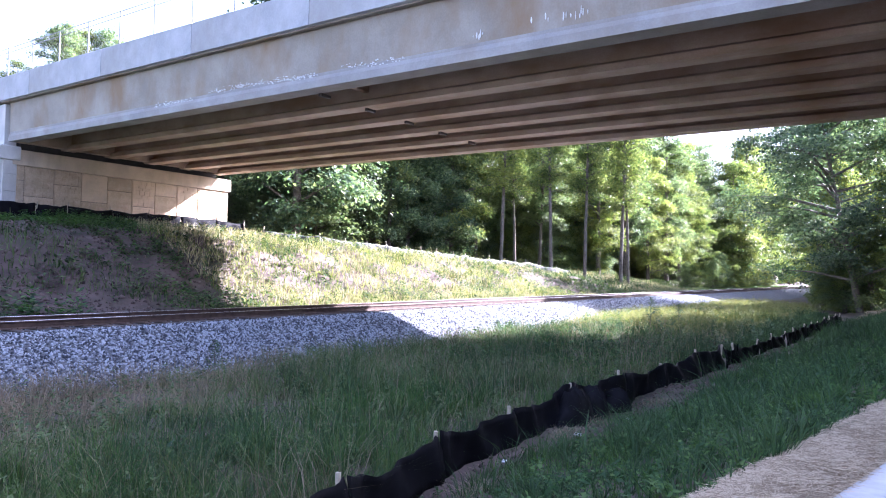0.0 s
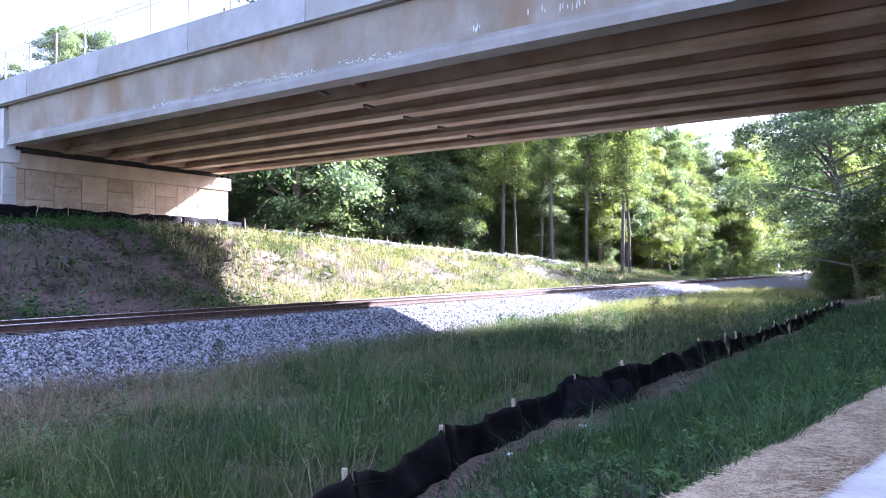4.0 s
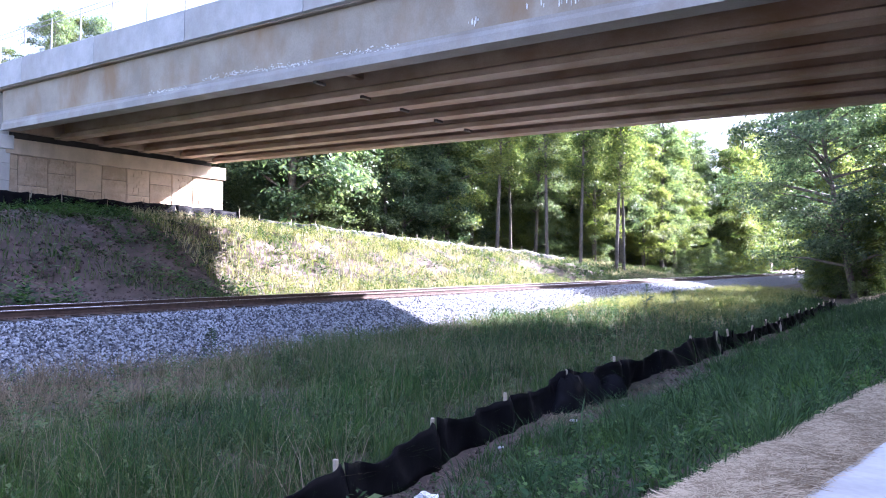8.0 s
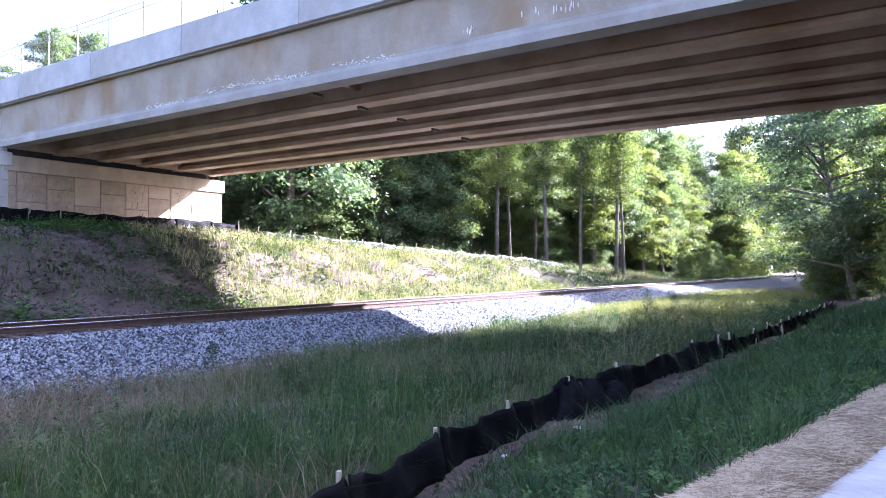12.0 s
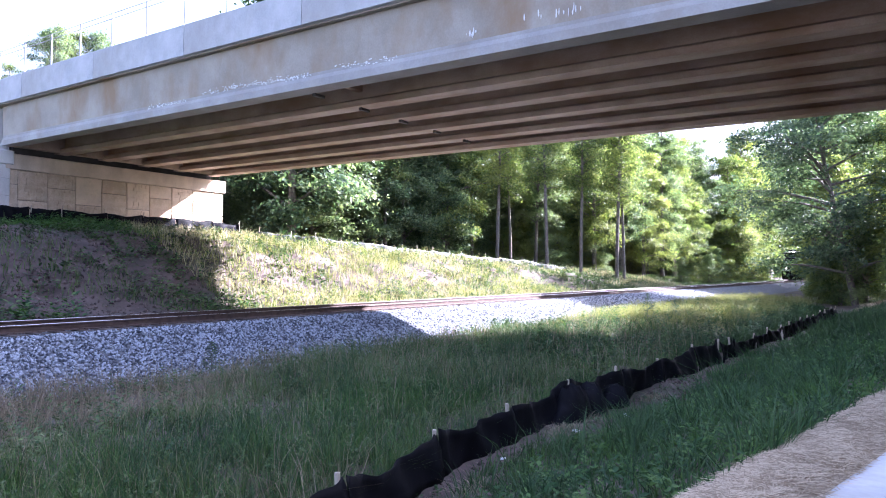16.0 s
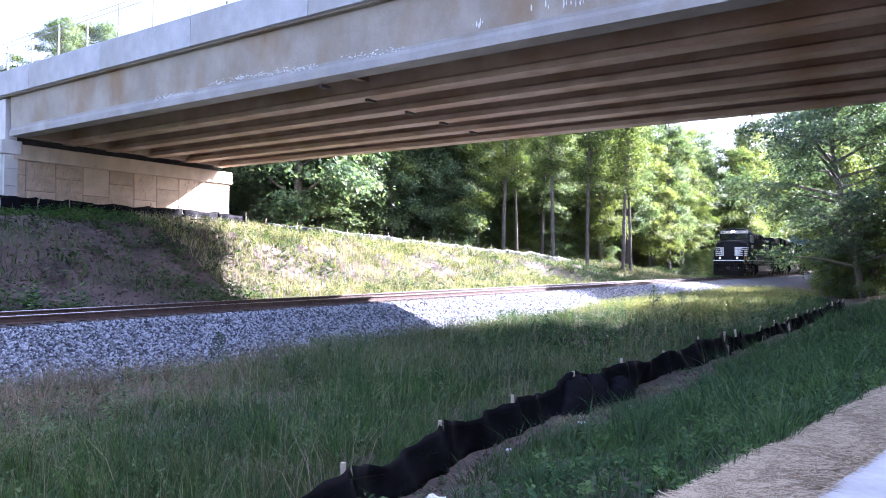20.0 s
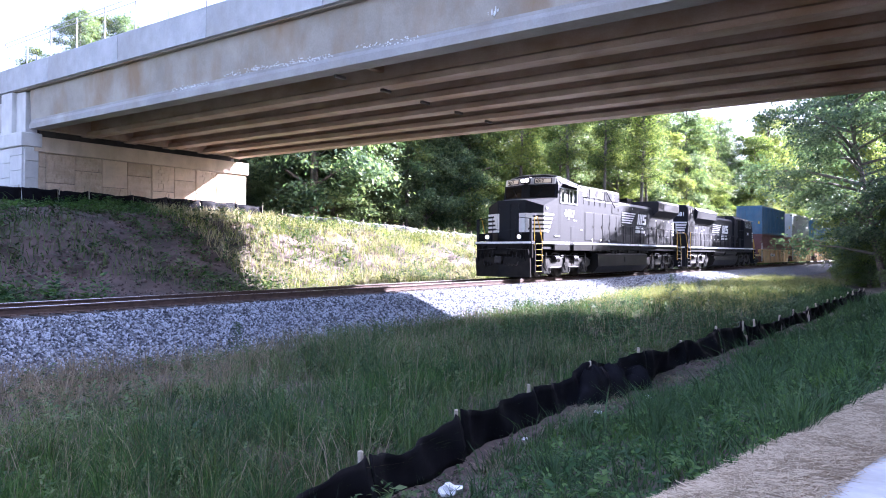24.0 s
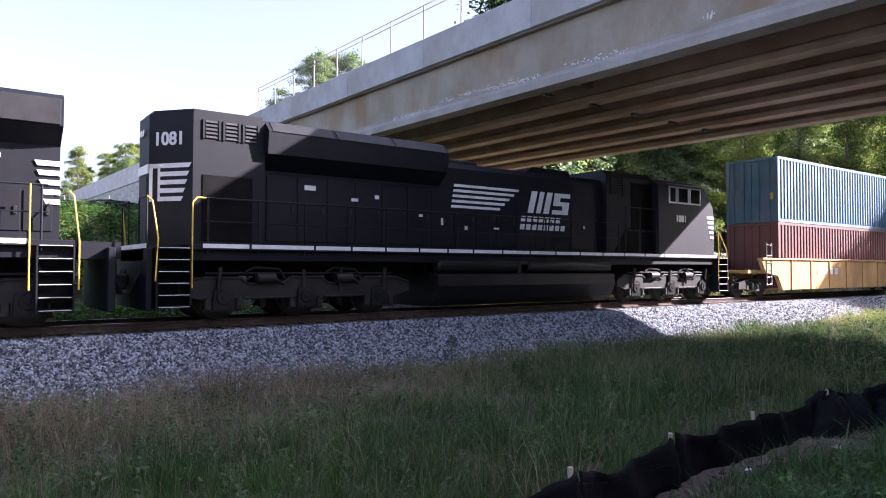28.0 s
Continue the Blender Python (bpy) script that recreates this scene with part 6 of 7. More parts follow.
        y.tube([(20.45, s * 1.55, 0.75), (20.45, s * 1.5, 1.9), (20.1, s * 1.4, 2.6)], 0.017)
        part("step_rail", y, YELLOW, t, "yellow step handrail")
    er = Geo()
    for s in (-1, 1):
        er.tube([(-1.05, s * 1.2, 1.7), (-1.05, s * 1.2, 2.72), (-1.05, s * 0.5, 2.72), (-1.05, s * 0.5, 1.7)], 0.017)
        er.tube([(20.5, s * 1.2, 1.7), (20.5, s * 1.2, 2.6), (20.5, s * 0.5, 2.6), (20.5, s * 0.5, 1.7)], 0.017)
    part("end_handrail", er, BLACK, t)
    ep = Geo()
    ep.box(-1.1, -0.98, -1.45, 1.45, 0.28, 1.6, 0.02)
    part("end_plate", ep, BLACK, t)
    part("end_plate", Geo().box(20.5, 20.62, -1.45, 1.45, 0.3, 1.6, 0.02), BLACK, t)
    coupler(t, -1.05, -1)
    coupler(t, 20.55, 1)
    rf = Geo()
    rf.box(16.8, 17.5, -0.4, 0.4, 4.5, 4.62, 0.03)
    rf.cyl((17.9, -0.5, 4.5), (17.9, -0.5, 4.68), 0.03, 0.03, 6)
    rf.cyl((18.3, 0.4, 4.5), (18.3, 0.4, 4.64), 0.05, 0.05, 8)
    part("roof_fittings", rf, BLACK, cab)
    return t


VISOR = surf("dull_grey_paint", (0.1, 0.105, 0.11), (0.18, 0.185, 0.19), 3, 0.5, 0.05)


def container(label, mat, at):
    """A forty-foot box with corrugated walls, corner posts, rails and door gear."""
    L, Wd, Hh = 12.19, 1.22, 2.88
    t = thing("container", label, "shipping container", "stacked containers", at=at)
    for s in (-1, 1):
        pts = []
        x = 0.12
        while x < L - 0.3:
            pts += [(x, s * (Wd - 0.01)), (x + 0.07, s * (Wd - 0.01)), (x + 0.11, s * (Wd - 0.05)), (x + 0.2, s * (Wd - 0.05)), (x + 0.24, s * (Wd - 0.01))]
            x += 0.28
        pts += [(L - 0.12, s * (Wd - 0.01)), (L - 0.12, s * (Wd - 0.12)), (0.12, s * (Wd - 0.12))]
        g = Geo()
        g.prism("z", pts, 0.16, Hh - 0.12)
        part("side_wall", g, mat, t)
    g = Geo()
    g.box(0.08, L - 0.08, -Wd + 0.06, Wd - 0.06, Hh - 0.06, Hh - 0.02)
    part("roof", g, mat, t)
    g = Geo()
    g.box(0.08, L - 0.08, -Wd + 0.06, Wd - 0.06, 0.1, 0.16)
    part("floor", g, mat, t)
    for x in (0.0, L - 0.16):
        for s in (-1, 1):
            g = Geo()
            g.box(x, x + 0.16, min(s * (Wd - 0.16), s * Wd), max(s * (Wd - 0.16), s * Wd), 0.0, Hh, 0.01)
            part("corner_post", g, mat, t)
    for z in (0.0, Hh - 0.12):
        for s in (-1, 1):
            g = Geo()
            g.box(0.16, L - 0.16, min(s * (Wd - 0.1), s * Wd), max(s * (Wd - 0.1), s * Wd), z, z + 0.14 if z == 0 else z + 0.12)
            part("side_rail", g, mat, t)
        for x in (0.0, L - 0.1):
            g = Geo()
            g.box(x, x + 0.1, -Wd + 0.16, Wd - 0.16, z, z + 0.12)
            part("end_rail", g, mat, t)
    for x0, x1 in ((0.03, 0.07), (L - 0.07, L - 0.03)):
        for y0, y1 in ((-Wd + 0.16, -0.01), (0.01, Wd - 0.16)):
            g = Geo()
            g.box(x0, x1, y0, y1, 0.13, Hh - 0.13)
            part("end_panel", g, mat, t)
    for y in (-0.85, -0.35, 0.35, 0.85):
        g = Geo()
        g.cyl((0.01, y, 0.08), (0.01, y, Hh - 0.08), 0.02, 0.02, 8)
        part("lock_rod", g, mat, t)
    g = Geo()
    g.box(0.018, 0.03, -1.0, -0.82, 1.0, 1.3)
    part("door_plate", g, YELLOW, t)
    return t


def well_car(label, mat, at):
    """An articulated double-stack well: deep side girders, end platforms with steps, a bogie at the leading end."""
    t = thing("well_car", label, "well car", "double-stack well cars", at=at)
    L = 16.4
    for s in (-1, 1):
        g = Geo()
        lo, hi = sorted((s * 1.3, s * 1.48))
        g.prism("y", [(0.2, 1.6), (0.5, 1.05), (1.5, 0.9), (1.9, 0.3), (L - 1.9, 0.3), (L - 1.5, 0.9), (L - 0.5, 1.05), (L - 0.2, 1.6)], lo, hi)
        part("side_girder", g, mat, t)
        g = Geo()
        lo, hi = sorted((s * 1.26, s * 1.54))
        g.box(0.2, L - 0.2, lo, hi, 1.58, 1.66, 0.01)
        part("top_chord", g, mat, t)
        for x in np.arange(2.6, L - 2, 1.75):
            r = Geo()
            lo, hi = sorted((s * 1.48, s * 1.52))
            r.box(x, x + 0.08, lo, hi, 0.34, 1.58)
            part("side_rib", r, mat, t)
        for k in range(4):
            r = Geo()
            lo, hi = sorted((s * 1.485, s * 1.495))
            r.box(5.0 + 0.55 * k, 5.35 + 0.55 * k, lo, hi, 0.95, 1.25)
            part("marking_bar", r, WHITE, t)
        lad = Geo()
        for x in (0.55, 0.95):
            lad.cyl((x, s * 1.5, 0.5), (x, s * 1.5, 2.3), 0.02, 0.02, 6)
        for z in (0.55, 0.85, 1.15, 1.45, 1.75, 2.2):
            lad.cyl((0.55, s * 1.5, z), (0.95, s * 1.5, z), 0.016, 0.016, 6)
        part("end_ladder", lad, STEEL, t)
    fl = Geo()
    for x in (2.2, 5.2, 8.0, 10.9, 14.0):
        fl.box(x, x + 0.35, -1.3, 1.3, 0.26, 0.36)
    part("floor_beams", fl, mat, t)
    for x0, x1 in ((-0.4, 1.6), (L - 1.6, L + 0.4)):
        e = Geo()
        e.box(x0, x1, -1.2, 1.2, 1.0, 1.15, 0.02)
        e.box(x0 - 0.3, x1 + 0.3, -0.25, 0.25, 0.8, 1.05, 0.02)
        part("end_platform", e, mat, t)
    bx = 0.3
    for s in (-1, 1):
        sf = Geo()
        sf.prism("y", [(bx - 1.15, 0.35), (bx - 0.65, 0.35), (bx - 0.4, 0.25), (bx + 0.4, 0.25), (bx + 0.65, 0.35), (bx + 1.15, 0.35), (bx + 1.1, 0.62), (bx + 0.4, 0.78), (bx - 0.4, 0.78), (bx - 1.1, 0.62)], s * 0.92, s * 1.05)
        part("bogie_frame", sf, GRIME, t)
        for dx in (-0.2, 0.0, 0.2):
            part("spring", Geo().cyl((bx + dx, s * 1.08, 0.35), (bx + dx, s * 1.08, 0.62), 0.07, 0.07, 8), GRIME, t)
    wheelset(t, bx - 0.85, 0.46)
    wheelset(t, bx + 0.85, 0.46)
    return t


V0, S26, ACC = 11.58, 5.083, 0.046


def train_x(t):
    """Where the leader's stripe starts along the track, at t seconds."""
    return S26 - V0 * (t - 26) + ACC * (t - 26) ** 2


UNITS = []
UNITS.append((lead_locomotive(), 0.0))
UNITS.append((rear_locomotive(), 22.43))
CARS = (
    ("yellow-brown well car carrying a blue container over a brown one", WELL, "blue corrugated shipping container on top of a brown one", BLUE_BOX, "dark brown-red corrugated shipping container low in the well car", BROWN_BOX),
    ("rust-brown well car carrying a pale container over a red one", WELL, "pale grey corrugated shipping container on top of a red one", WHITE_BOX, "red corrugated shipping container low in the well car", RED_BOX),
    ("rust-brown well car carrying blue and brown containers", WELL, "blue corrugated shipping container on top of a brown one", BLUE_BOX, "dark brown-red corrugated shipping container low in the well car", BROWN_BOX),
    ("rust-brown well car carrying pale and red containers", WELL, "pale grey corrugated shipping container on top of a red one", WHITE_BOX, "red corrugated shipping container low in the well car", RED_BOX),
)
CAR_X = 22.43 + 22.9
for i, (lw, mw, lt, mt, lb, mb) in enumerate(CARS):
    x0 = CAR_X + i * 16.9
    UNITS.append((well_car(lw, mw, None), x0))
    UNITS.append((container(lb, mb, None), (x0 + 2.05, 0.37)))
    UNITS.append((container(lt, mt, None), (x0 + 2.05, 3.27)))


def motions():
    """The train rolls in along the track; every wheelset turns with the way it has gone."""
    times = [0.5 * k for k in range(57)]
    for ob, off in UNITS:
        dx, dz = off if isinstance(off, tuple) else (off, 0.0)
        walk(ob, [(t, pose(train_x(t) + dx, TRACK_Y, dz)) for t in times])
    steps = [k / 30 for k in range(841)]
    for ob, x, r in WHEELS:
        walk(ob, [(t, pose(x, 0, r, 0, math.degrees(train_x(t) / r), 0)) for t in steps])

# ---- grass, weeds, ballast stone, straw ----
NR = np.random.RandomState(77)


def blades(name, label, x, y, h, w, mat, lean=0.6, z0=None, way=None):
    """Bent, tapered blades of grass rooted on the ground."""
    n = len(x)
    z = ground_z(x, y) - 0.02 if z0 is None else z0
    a = NR.uniform(0, 2 * np.pi, n)
    dx, dy = np.cos(a), np.sin(a)
    b = NR.uniform(0, 2 * np.pi, n) if way is None else way + NR.normal(0, 0.5, n)
    ln = lean * h * NR.uniform(0.1, 1.0, n) ** 1.3 * 1.9
    lx, ly = np.cos(b) * ln, np.sin(b) * ln
    hw = w / 2
    p0 = np.stack([x - dx * hw, y - dy * hw, z], 1)
    p1 = np.stack([x + dx * hw, y + dy * hw, z], 1)
    p2 = np.stack([x + lx * 0.35 - dx * hw * 0.8, y + ly * 0.35 - dy * hw * 0.8, z + h * 0.6], 1)
    p3 = np.stack([x + lx * 0.35 + dx * hw * 0.8, y + ly * 0.35 + dy * hw * 0.8, z + h * 0.6], 1)
    p4 = np.stack([x + lx, y + ly, z + h * NR.uniform(0.85, 1.0, n)], 1)
    v = np.stack([p0, p1, p2, p3, p4], 1).reshape(-1, 3)
    k = np.arange(n) * 5
    f = np.concatenate([np.stack([k, k + 1, k + 3], 1), np.stack([k, k + 3, k + 2], 1), np.stack([k + 2, k + 3, k + 4], 1)])
    return tagged(new(name, fast_mesh(name, v, f, mat)), label, "grass", kind="stuff")


def leaf_clumps(name, label, x, y, size, spread, height, per, mat, category="weeds"):
    """Low broad-leaved weeds: leaves set round each stem."""
    n = len(x)
    cx, cy = np.repeat(x, per), np.repeat(y, per)
    sp, hh, sz = np.repeat(spread, per), np.repeat(height, per), np.repeat(size, per)
    m = n * per
    r = np.sqrt(NR.uniform(0, 1, m)) * sp
    a = NR.uniform(0, 2 * np.pi, m)
    t = NR.uniform(0.05, 1, m)
    c = np.stack([cx + r * np.cos(a) * (1.1 - 0.7 * t), cy + r * np.sin(a) * (1.1 - 0.7 * t), ground_z(cx, cy) + hh * t], 1)
    ax = np.stack([np.cos(a), np.sin(a), NR.uniform(-0.3, 0.7, m)], 1)
    ax /= np.linalg.norm(ax, axis=1)[:, None]
    bx = np.stack([-np.sin(a), np.cos(a), NR.uniform(-0.3, 0.3, m)], 1)
    L = (sz * NR.uniform(0.6, 1.3, m))[:, None]
    v = np.stack([c - ax * L * 0.5, c - bx * L * 0.22, c + ax * L * 0.5, c + bx * L * 0.22 + np.array([0, 0, 0.01])], 1).reshape(-1, 3)
    k = np.arange(m) * 4
    f = np.concatenate([np.stack([k, k + 1, k + 2], 1), np.stack([k, k + 2, k + 3], 1)])
    return tagged(new(name, fast_mesh(name, v, f, mat)), label, category, kind="stuff")


def scatter(n, x0, x1, y0, y1, near=0.0):
    """Random places; near > 0 crowds them towards the small x end."""
    u = NR.uniform(0, 1, n)
    return x0 + (x1 - x0) * u ** (1 + near), NR.uniform(y0, y1, n)


def patches(x, y, s, seed):
    """A smooth field from -1 to 1 that makes drifts of one plant among another."""
    return (np.sin(x * s + seed) * np.sin(y * s * 1.3 + seed * 2) + np.sin(x * s * 2.1 + y * s * 1.7 + seed * 3) * 0.6 + np.sin(x * s * 0.37 - y * s * 0.9 + seed) * 0.6) / 1.6


def fence_y(x):
    return np.interp(x, [-4, 2, 3.7, 4.6, 5.4, 6.5, 8, 11, 16, 20, 27, 34, 44], [2.9, 3.75, 4.12, 4.27, 4.43, 4.62, 4.68, 4.68, 4.42, 4.17, 3.82, 3.6, 3.3])


def tussocks(n, per, x0, x1, y0, y1, near, radius):
    """Tufts: blade roots gathered round centres, leaning outwards; gives roots, lean ways and each tuft's own random numbers."""
    cx, cy = scatter(n, x0, x1, y0, y1, near)
    x, y = np.repeat(cx, per), np.repeat(cy, per)
    r = np.abs(NR.normal(0, 1, n * per)) * np.repeat(radius * NR.uniform(0.5, 1.5, n), per)
    a = NR.uniform(0, 2 * np.pi, n * per)
    return x + r * np.cos(a), y + r * np.sin(a), a, np.repeat(NR.uniform(0, 1, n), per), np.repeat(NR.uniform(0, 1, n), per)


# between the silt fence and the ballast: tussocks of three grasses over a short sward
def dry_at(x, y):
    return np.clip((y - 8.2) / 3.5, 0, 1) * 0.6 + patches(x, y, 0.55, 1.3) * 0.4 + np.clip((12 - x) / 7, 0, 1) * (0.24 + 0.3 * np.clip((y - 6.8) / 2, 0, 1)) - np.clip((x - 14) / 8, 0, 1) * 0.4


x, y, way, k1, k2 = tussocks(7000, 24, -4, 50, 4.6, 12.2, 0.95, 0.09)
ok = (y > fence_y(x) + 0.2) & (y < 12.35)
x, y, way, k1, k2 = x[ok], y[ok], way[ok], k1[ok], k2[ok]
dryness = dry_at(x, y) + (k1 - 0.5) * 0.75 + NR.normal(0, 0.08, len(x))
ht = (0.14 + 0.5 * k2 ** 1.5) * NR.uniform(0.45, 1.15, len(x)) * (0.95 + 0.4 * patches(x, y, 0.8, 4))
wd = NR.uniform(0.003, 0.008, len(x)) * (1 + x / 16)
for lo, hi, nm, lab, mt in ((-9, 0.12, "tall_grass", "deep green tussocks of tall grass", DEEP_GRASS), (0.12, 0.42, "tall_grass", "tall green grass between the silt fence and the ballast", GRASS),
                            (0.42, 0.64, "tall_grass", "pale seeding grass between the silt fence and the ballast", PALE_GRASS), (0.64, 9, "dry_grass", "dry pinkish-tan grass along the foot of the ballast", DRY)):
    g = (dryness >= lo) & (dryness < hi)
    blades(nm, lab, x[g], y[g], ht[g], wd[g], mt, 0.75, None, way[g])
x, y = scatter(60000, -4, 52, 4.7, 12.4, 0.85)
ok = y > fence_y(x) + 0.15
x, y = x[ok], y[ok]
g = dry_at(x, y) + NR.normal(0, 0.25, len(x)) < 0.5
ht = NR.uniform(0.05, 0.24, len(x))
wd = NR.uniform(0.004, 0.009, len(x)) * (1 + x / 18)
blades("grass", "short green sward under the tussocks", x[g], y[g], ht[g], wd[g], GRASS, 0.9)
blades("dry_grass", "short dry grass under the tussocks", x[~g], y[~g], ht[~g], wd[~g], DRY, 1.1)
x, y = scatter(4200, -3, 45, 5.2, 11.6, 0.7)
leaf_clumps("weeds", "low broad-leaved green weeds in the tall grass", x, y, NR.uniform(0.03, 0.08, 4200), NR.uniform(0.06, 0.24, 4200), NR.uniform(0.1, 0.5, 4200), 20, GRASS)
# seed heads above the grass
x, y = scatter(7000, -3, 30, 5.2, 12.3, 0.8)
blades("seed_stalks", "thin dry seed stalks standing above the grass", x, y, NR.uniform(0.35, 0.75, len(x)), NR.uniform(0.003, 0.005, len(x)) * (1 + x / 20), DRY, 0.4)
# a brighter green drift close to the fence
x, y, way, k1, k2 = tussocks(1100, 26, 0.5, 11, 4.6, 7.6, 0.0, 0.09)
g = (patches(x, y, 0.9, 6) > -0.2) & (y > fence_y(x) + 0.2)
blades("tall_grass", "bright green grass beside the silt fence", x[g], y[g], (0.15 + 0.4 * k2[g]) * NR.uniform(0.5, 1.1, g.sum()), NR.uniform(0.004, 0.009, g.sum()), LUSH, 0.7, None, way[g])
# taller weeds past the bridge, with sunlight also put into their colours
x, y = scatter(900, 24, 56, 5.5, 11.8)
leaf_clumps("weeds", "tall weeds beside the track, sun also put into their yellow-green", x, y, NR.uniform(0.06, 0.13, 900), NR.uniform(0.12, 0.32, 900), NR.uniform(0.3, 0.8, 900), 24, SUN_WEED)
x, y = scatter(9000, 29, 58, 8.0, 12.2)
blades("tall_grass", "tall dry grass beside the ballast, sun also put into its pale colour", x, y, NR.uniform(0.25, 0.7, len(x)), NR.uniform(0.008, 0.018, len(x)), STRAW_GRASS, 0.5)
x, y = scatter(14000, 26, 56, 6.0, 12)
blades("tall_grass", "tall grass beside the track, sun also put into its yellow-green", x, y, NR.uniform(0.35, 0.85, len(x)), NR.uniform(0.01, 0.022, len(x)), SUN_WEED, 0.45)
n = 700
x, y = scatter(n, 13, 46, 4.6, 11.2)
leaf_clumps("weeds", "dark green leafy weeds in the ditch", x, y, NR.uniform(0.05, 0.13, n), NR.uniform(0.12, 0.4, n), NR.uniform(0.25, 0.75, n), 34, LUSH)
# near slope below the straw
x, y, way, k1, k2 = tussocks(5600, 22, 1.5, 40, -1.2, 4.5, 0.9, 0.1)
ok = (y < fence_y(x) - np.interp(x, [3, 6, 13, 20, 30], [0.4, 0.75, 0.8, 0.6, 0.45]) + 0.4 * patches(x, y, 1.3, 2)) & (y > 1.25 - 0.165 * (x - 4.6)) & (patches(x, y, 0.9, 7) > -0.75)
x, y, way, k2 = x[ok], y[ok], way[ok], k2[ok]
ht = (0.08 + 0.36 * k2 ** 1.5) * NR.uniform(0.4, 1.15, len(x)) * (0.95 + 0.4 * patches(x, y, 1.1, 5))
g = (k2 < 0.5) | (k2 > 0.72)
wd = NR.uniform(0.004, 0.011, len(x)) * (1 + x / 20)
# darker blades here have the shade under the bridge in their colour
blades("grass", "rank green grass on the slope above the silt fence", x[g], y[g], ht[g] * 1.2, wd[g], DEEP_GRASS, 0.8, None, way[g])
blades("grass", "lush bright grass on the slope above the silt fence", x[~g], y[~g], ht[~g], wd[~g], LUSH, 0.8, None, way[~g])
x, y = scatter(2600, 2.5, 34, -0.6, 4.1, 0.35)
ok = (y > 1.33 - 0.165 * (x - 4.6)) & (y < fence_y(x) - 1.0)
x, y = x[ok], y[ok]
n = len(x)
leaf_clumps("weeds", "low broad-leaved green weeds on the slope", x, y, NR.uniform(0.05, 0.1, n), NR.uniform(0.08, 0.2, n), NR.uniform(0.06, 0.3, n), 18, LUSH)
# far bank: split at the shadow line, dark weeds in the shade, sun painted into pale grass
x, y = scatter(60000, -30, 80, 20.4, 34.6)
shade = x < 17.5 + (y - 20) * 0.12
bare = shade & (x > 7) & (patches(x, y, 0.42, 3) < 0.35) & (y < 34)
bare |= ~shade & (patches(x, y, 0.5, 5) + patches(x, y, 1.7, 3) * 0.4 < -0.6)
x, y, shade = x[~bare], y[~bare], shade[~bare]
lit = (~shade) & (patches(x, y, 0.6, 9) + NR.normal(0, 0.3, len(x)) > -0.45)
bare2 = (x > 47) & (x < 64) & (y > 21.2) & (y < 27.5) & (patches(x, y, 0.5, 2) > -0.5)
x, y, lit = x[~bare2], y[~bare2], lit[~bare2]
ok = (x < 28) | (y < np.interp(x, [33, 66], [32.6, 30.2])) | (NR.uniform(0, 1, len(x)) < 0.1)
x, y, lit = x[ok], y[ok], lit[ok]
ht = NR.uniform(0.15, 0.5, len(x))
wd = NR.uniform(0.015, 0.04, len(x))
blades("bank_grass", "dry grass on the railway bank, sun also put into its pale colour", x[lit], y[lit], ht[lit] * 1.3, wd[lit], STRAW_GRASS)
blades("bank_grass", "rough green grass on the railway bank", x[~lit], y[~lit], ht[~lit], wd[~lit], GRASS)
x, y = scatter(1500, -28, 75, 20.6, 33.4)
ok = ~((x > 8) & (x < 18) & (patches(x, y, 0.42, 3) < 0.3))
x, y = x[ok], y[ok]
n = len(x)
leaf_clumps("bank_weeds", "clumps of leafy weeds on the railway bank", x, y, NR.uniform(0.14, 0.26, n), NR.uniform(0.25, 0.7, n), NR.uniform(0.25, 0.8, n), 24, GRASS)
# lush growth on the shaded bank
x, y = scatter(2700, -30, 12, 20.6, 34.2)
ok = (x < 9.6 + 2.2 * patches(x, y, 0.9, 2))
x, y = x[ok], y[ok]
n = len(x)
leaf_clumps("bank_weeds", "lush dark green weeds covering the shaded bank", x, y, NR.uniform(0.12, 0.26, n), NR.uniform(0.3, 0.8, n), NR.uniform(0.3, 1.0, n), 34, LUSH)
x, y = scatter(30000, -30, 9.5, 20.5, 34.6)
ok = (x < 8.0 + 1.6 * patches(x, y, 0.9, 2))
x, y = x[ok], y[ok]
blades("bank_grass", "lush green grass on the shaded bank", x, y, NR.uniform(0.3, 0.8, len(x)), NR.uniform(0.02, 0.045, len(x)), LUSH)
# the bank's lit end: yellow-green leaves stand in for sun
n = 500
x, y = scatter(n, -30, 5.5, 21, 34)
leaf_clumps("bank_weeds", "weeds on the sunlit end of the bank, sun put into their yellow-green", x, y, NR.uniform(0.12, 0.26, n), NR.uniform(0.3, 0.8, n), NR.uniform(0.5, 1.15, n), 30, SUN_WEED)
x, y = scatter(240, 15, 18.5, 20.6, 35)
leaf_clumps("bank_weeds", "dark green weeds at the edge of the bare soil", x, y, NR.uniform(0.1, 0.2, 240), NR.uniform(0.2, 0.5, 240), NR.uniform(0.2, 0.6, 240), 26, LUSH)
# open bank: sun brightened by yellow-green colour among the pale blades
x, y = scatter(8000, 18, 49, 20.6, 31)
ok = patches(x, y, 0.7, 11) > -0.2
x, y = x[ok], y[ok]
blades("bank_grass", "grass on the sunlit bank, sun also put into its yellow-green", x, y, NR.uniform(0.2, 0.6, len(x)), NR.uniform(0.02, 0.045, len(x)), SUN_WEED)
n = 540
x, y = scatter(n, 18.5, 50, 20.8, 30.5)
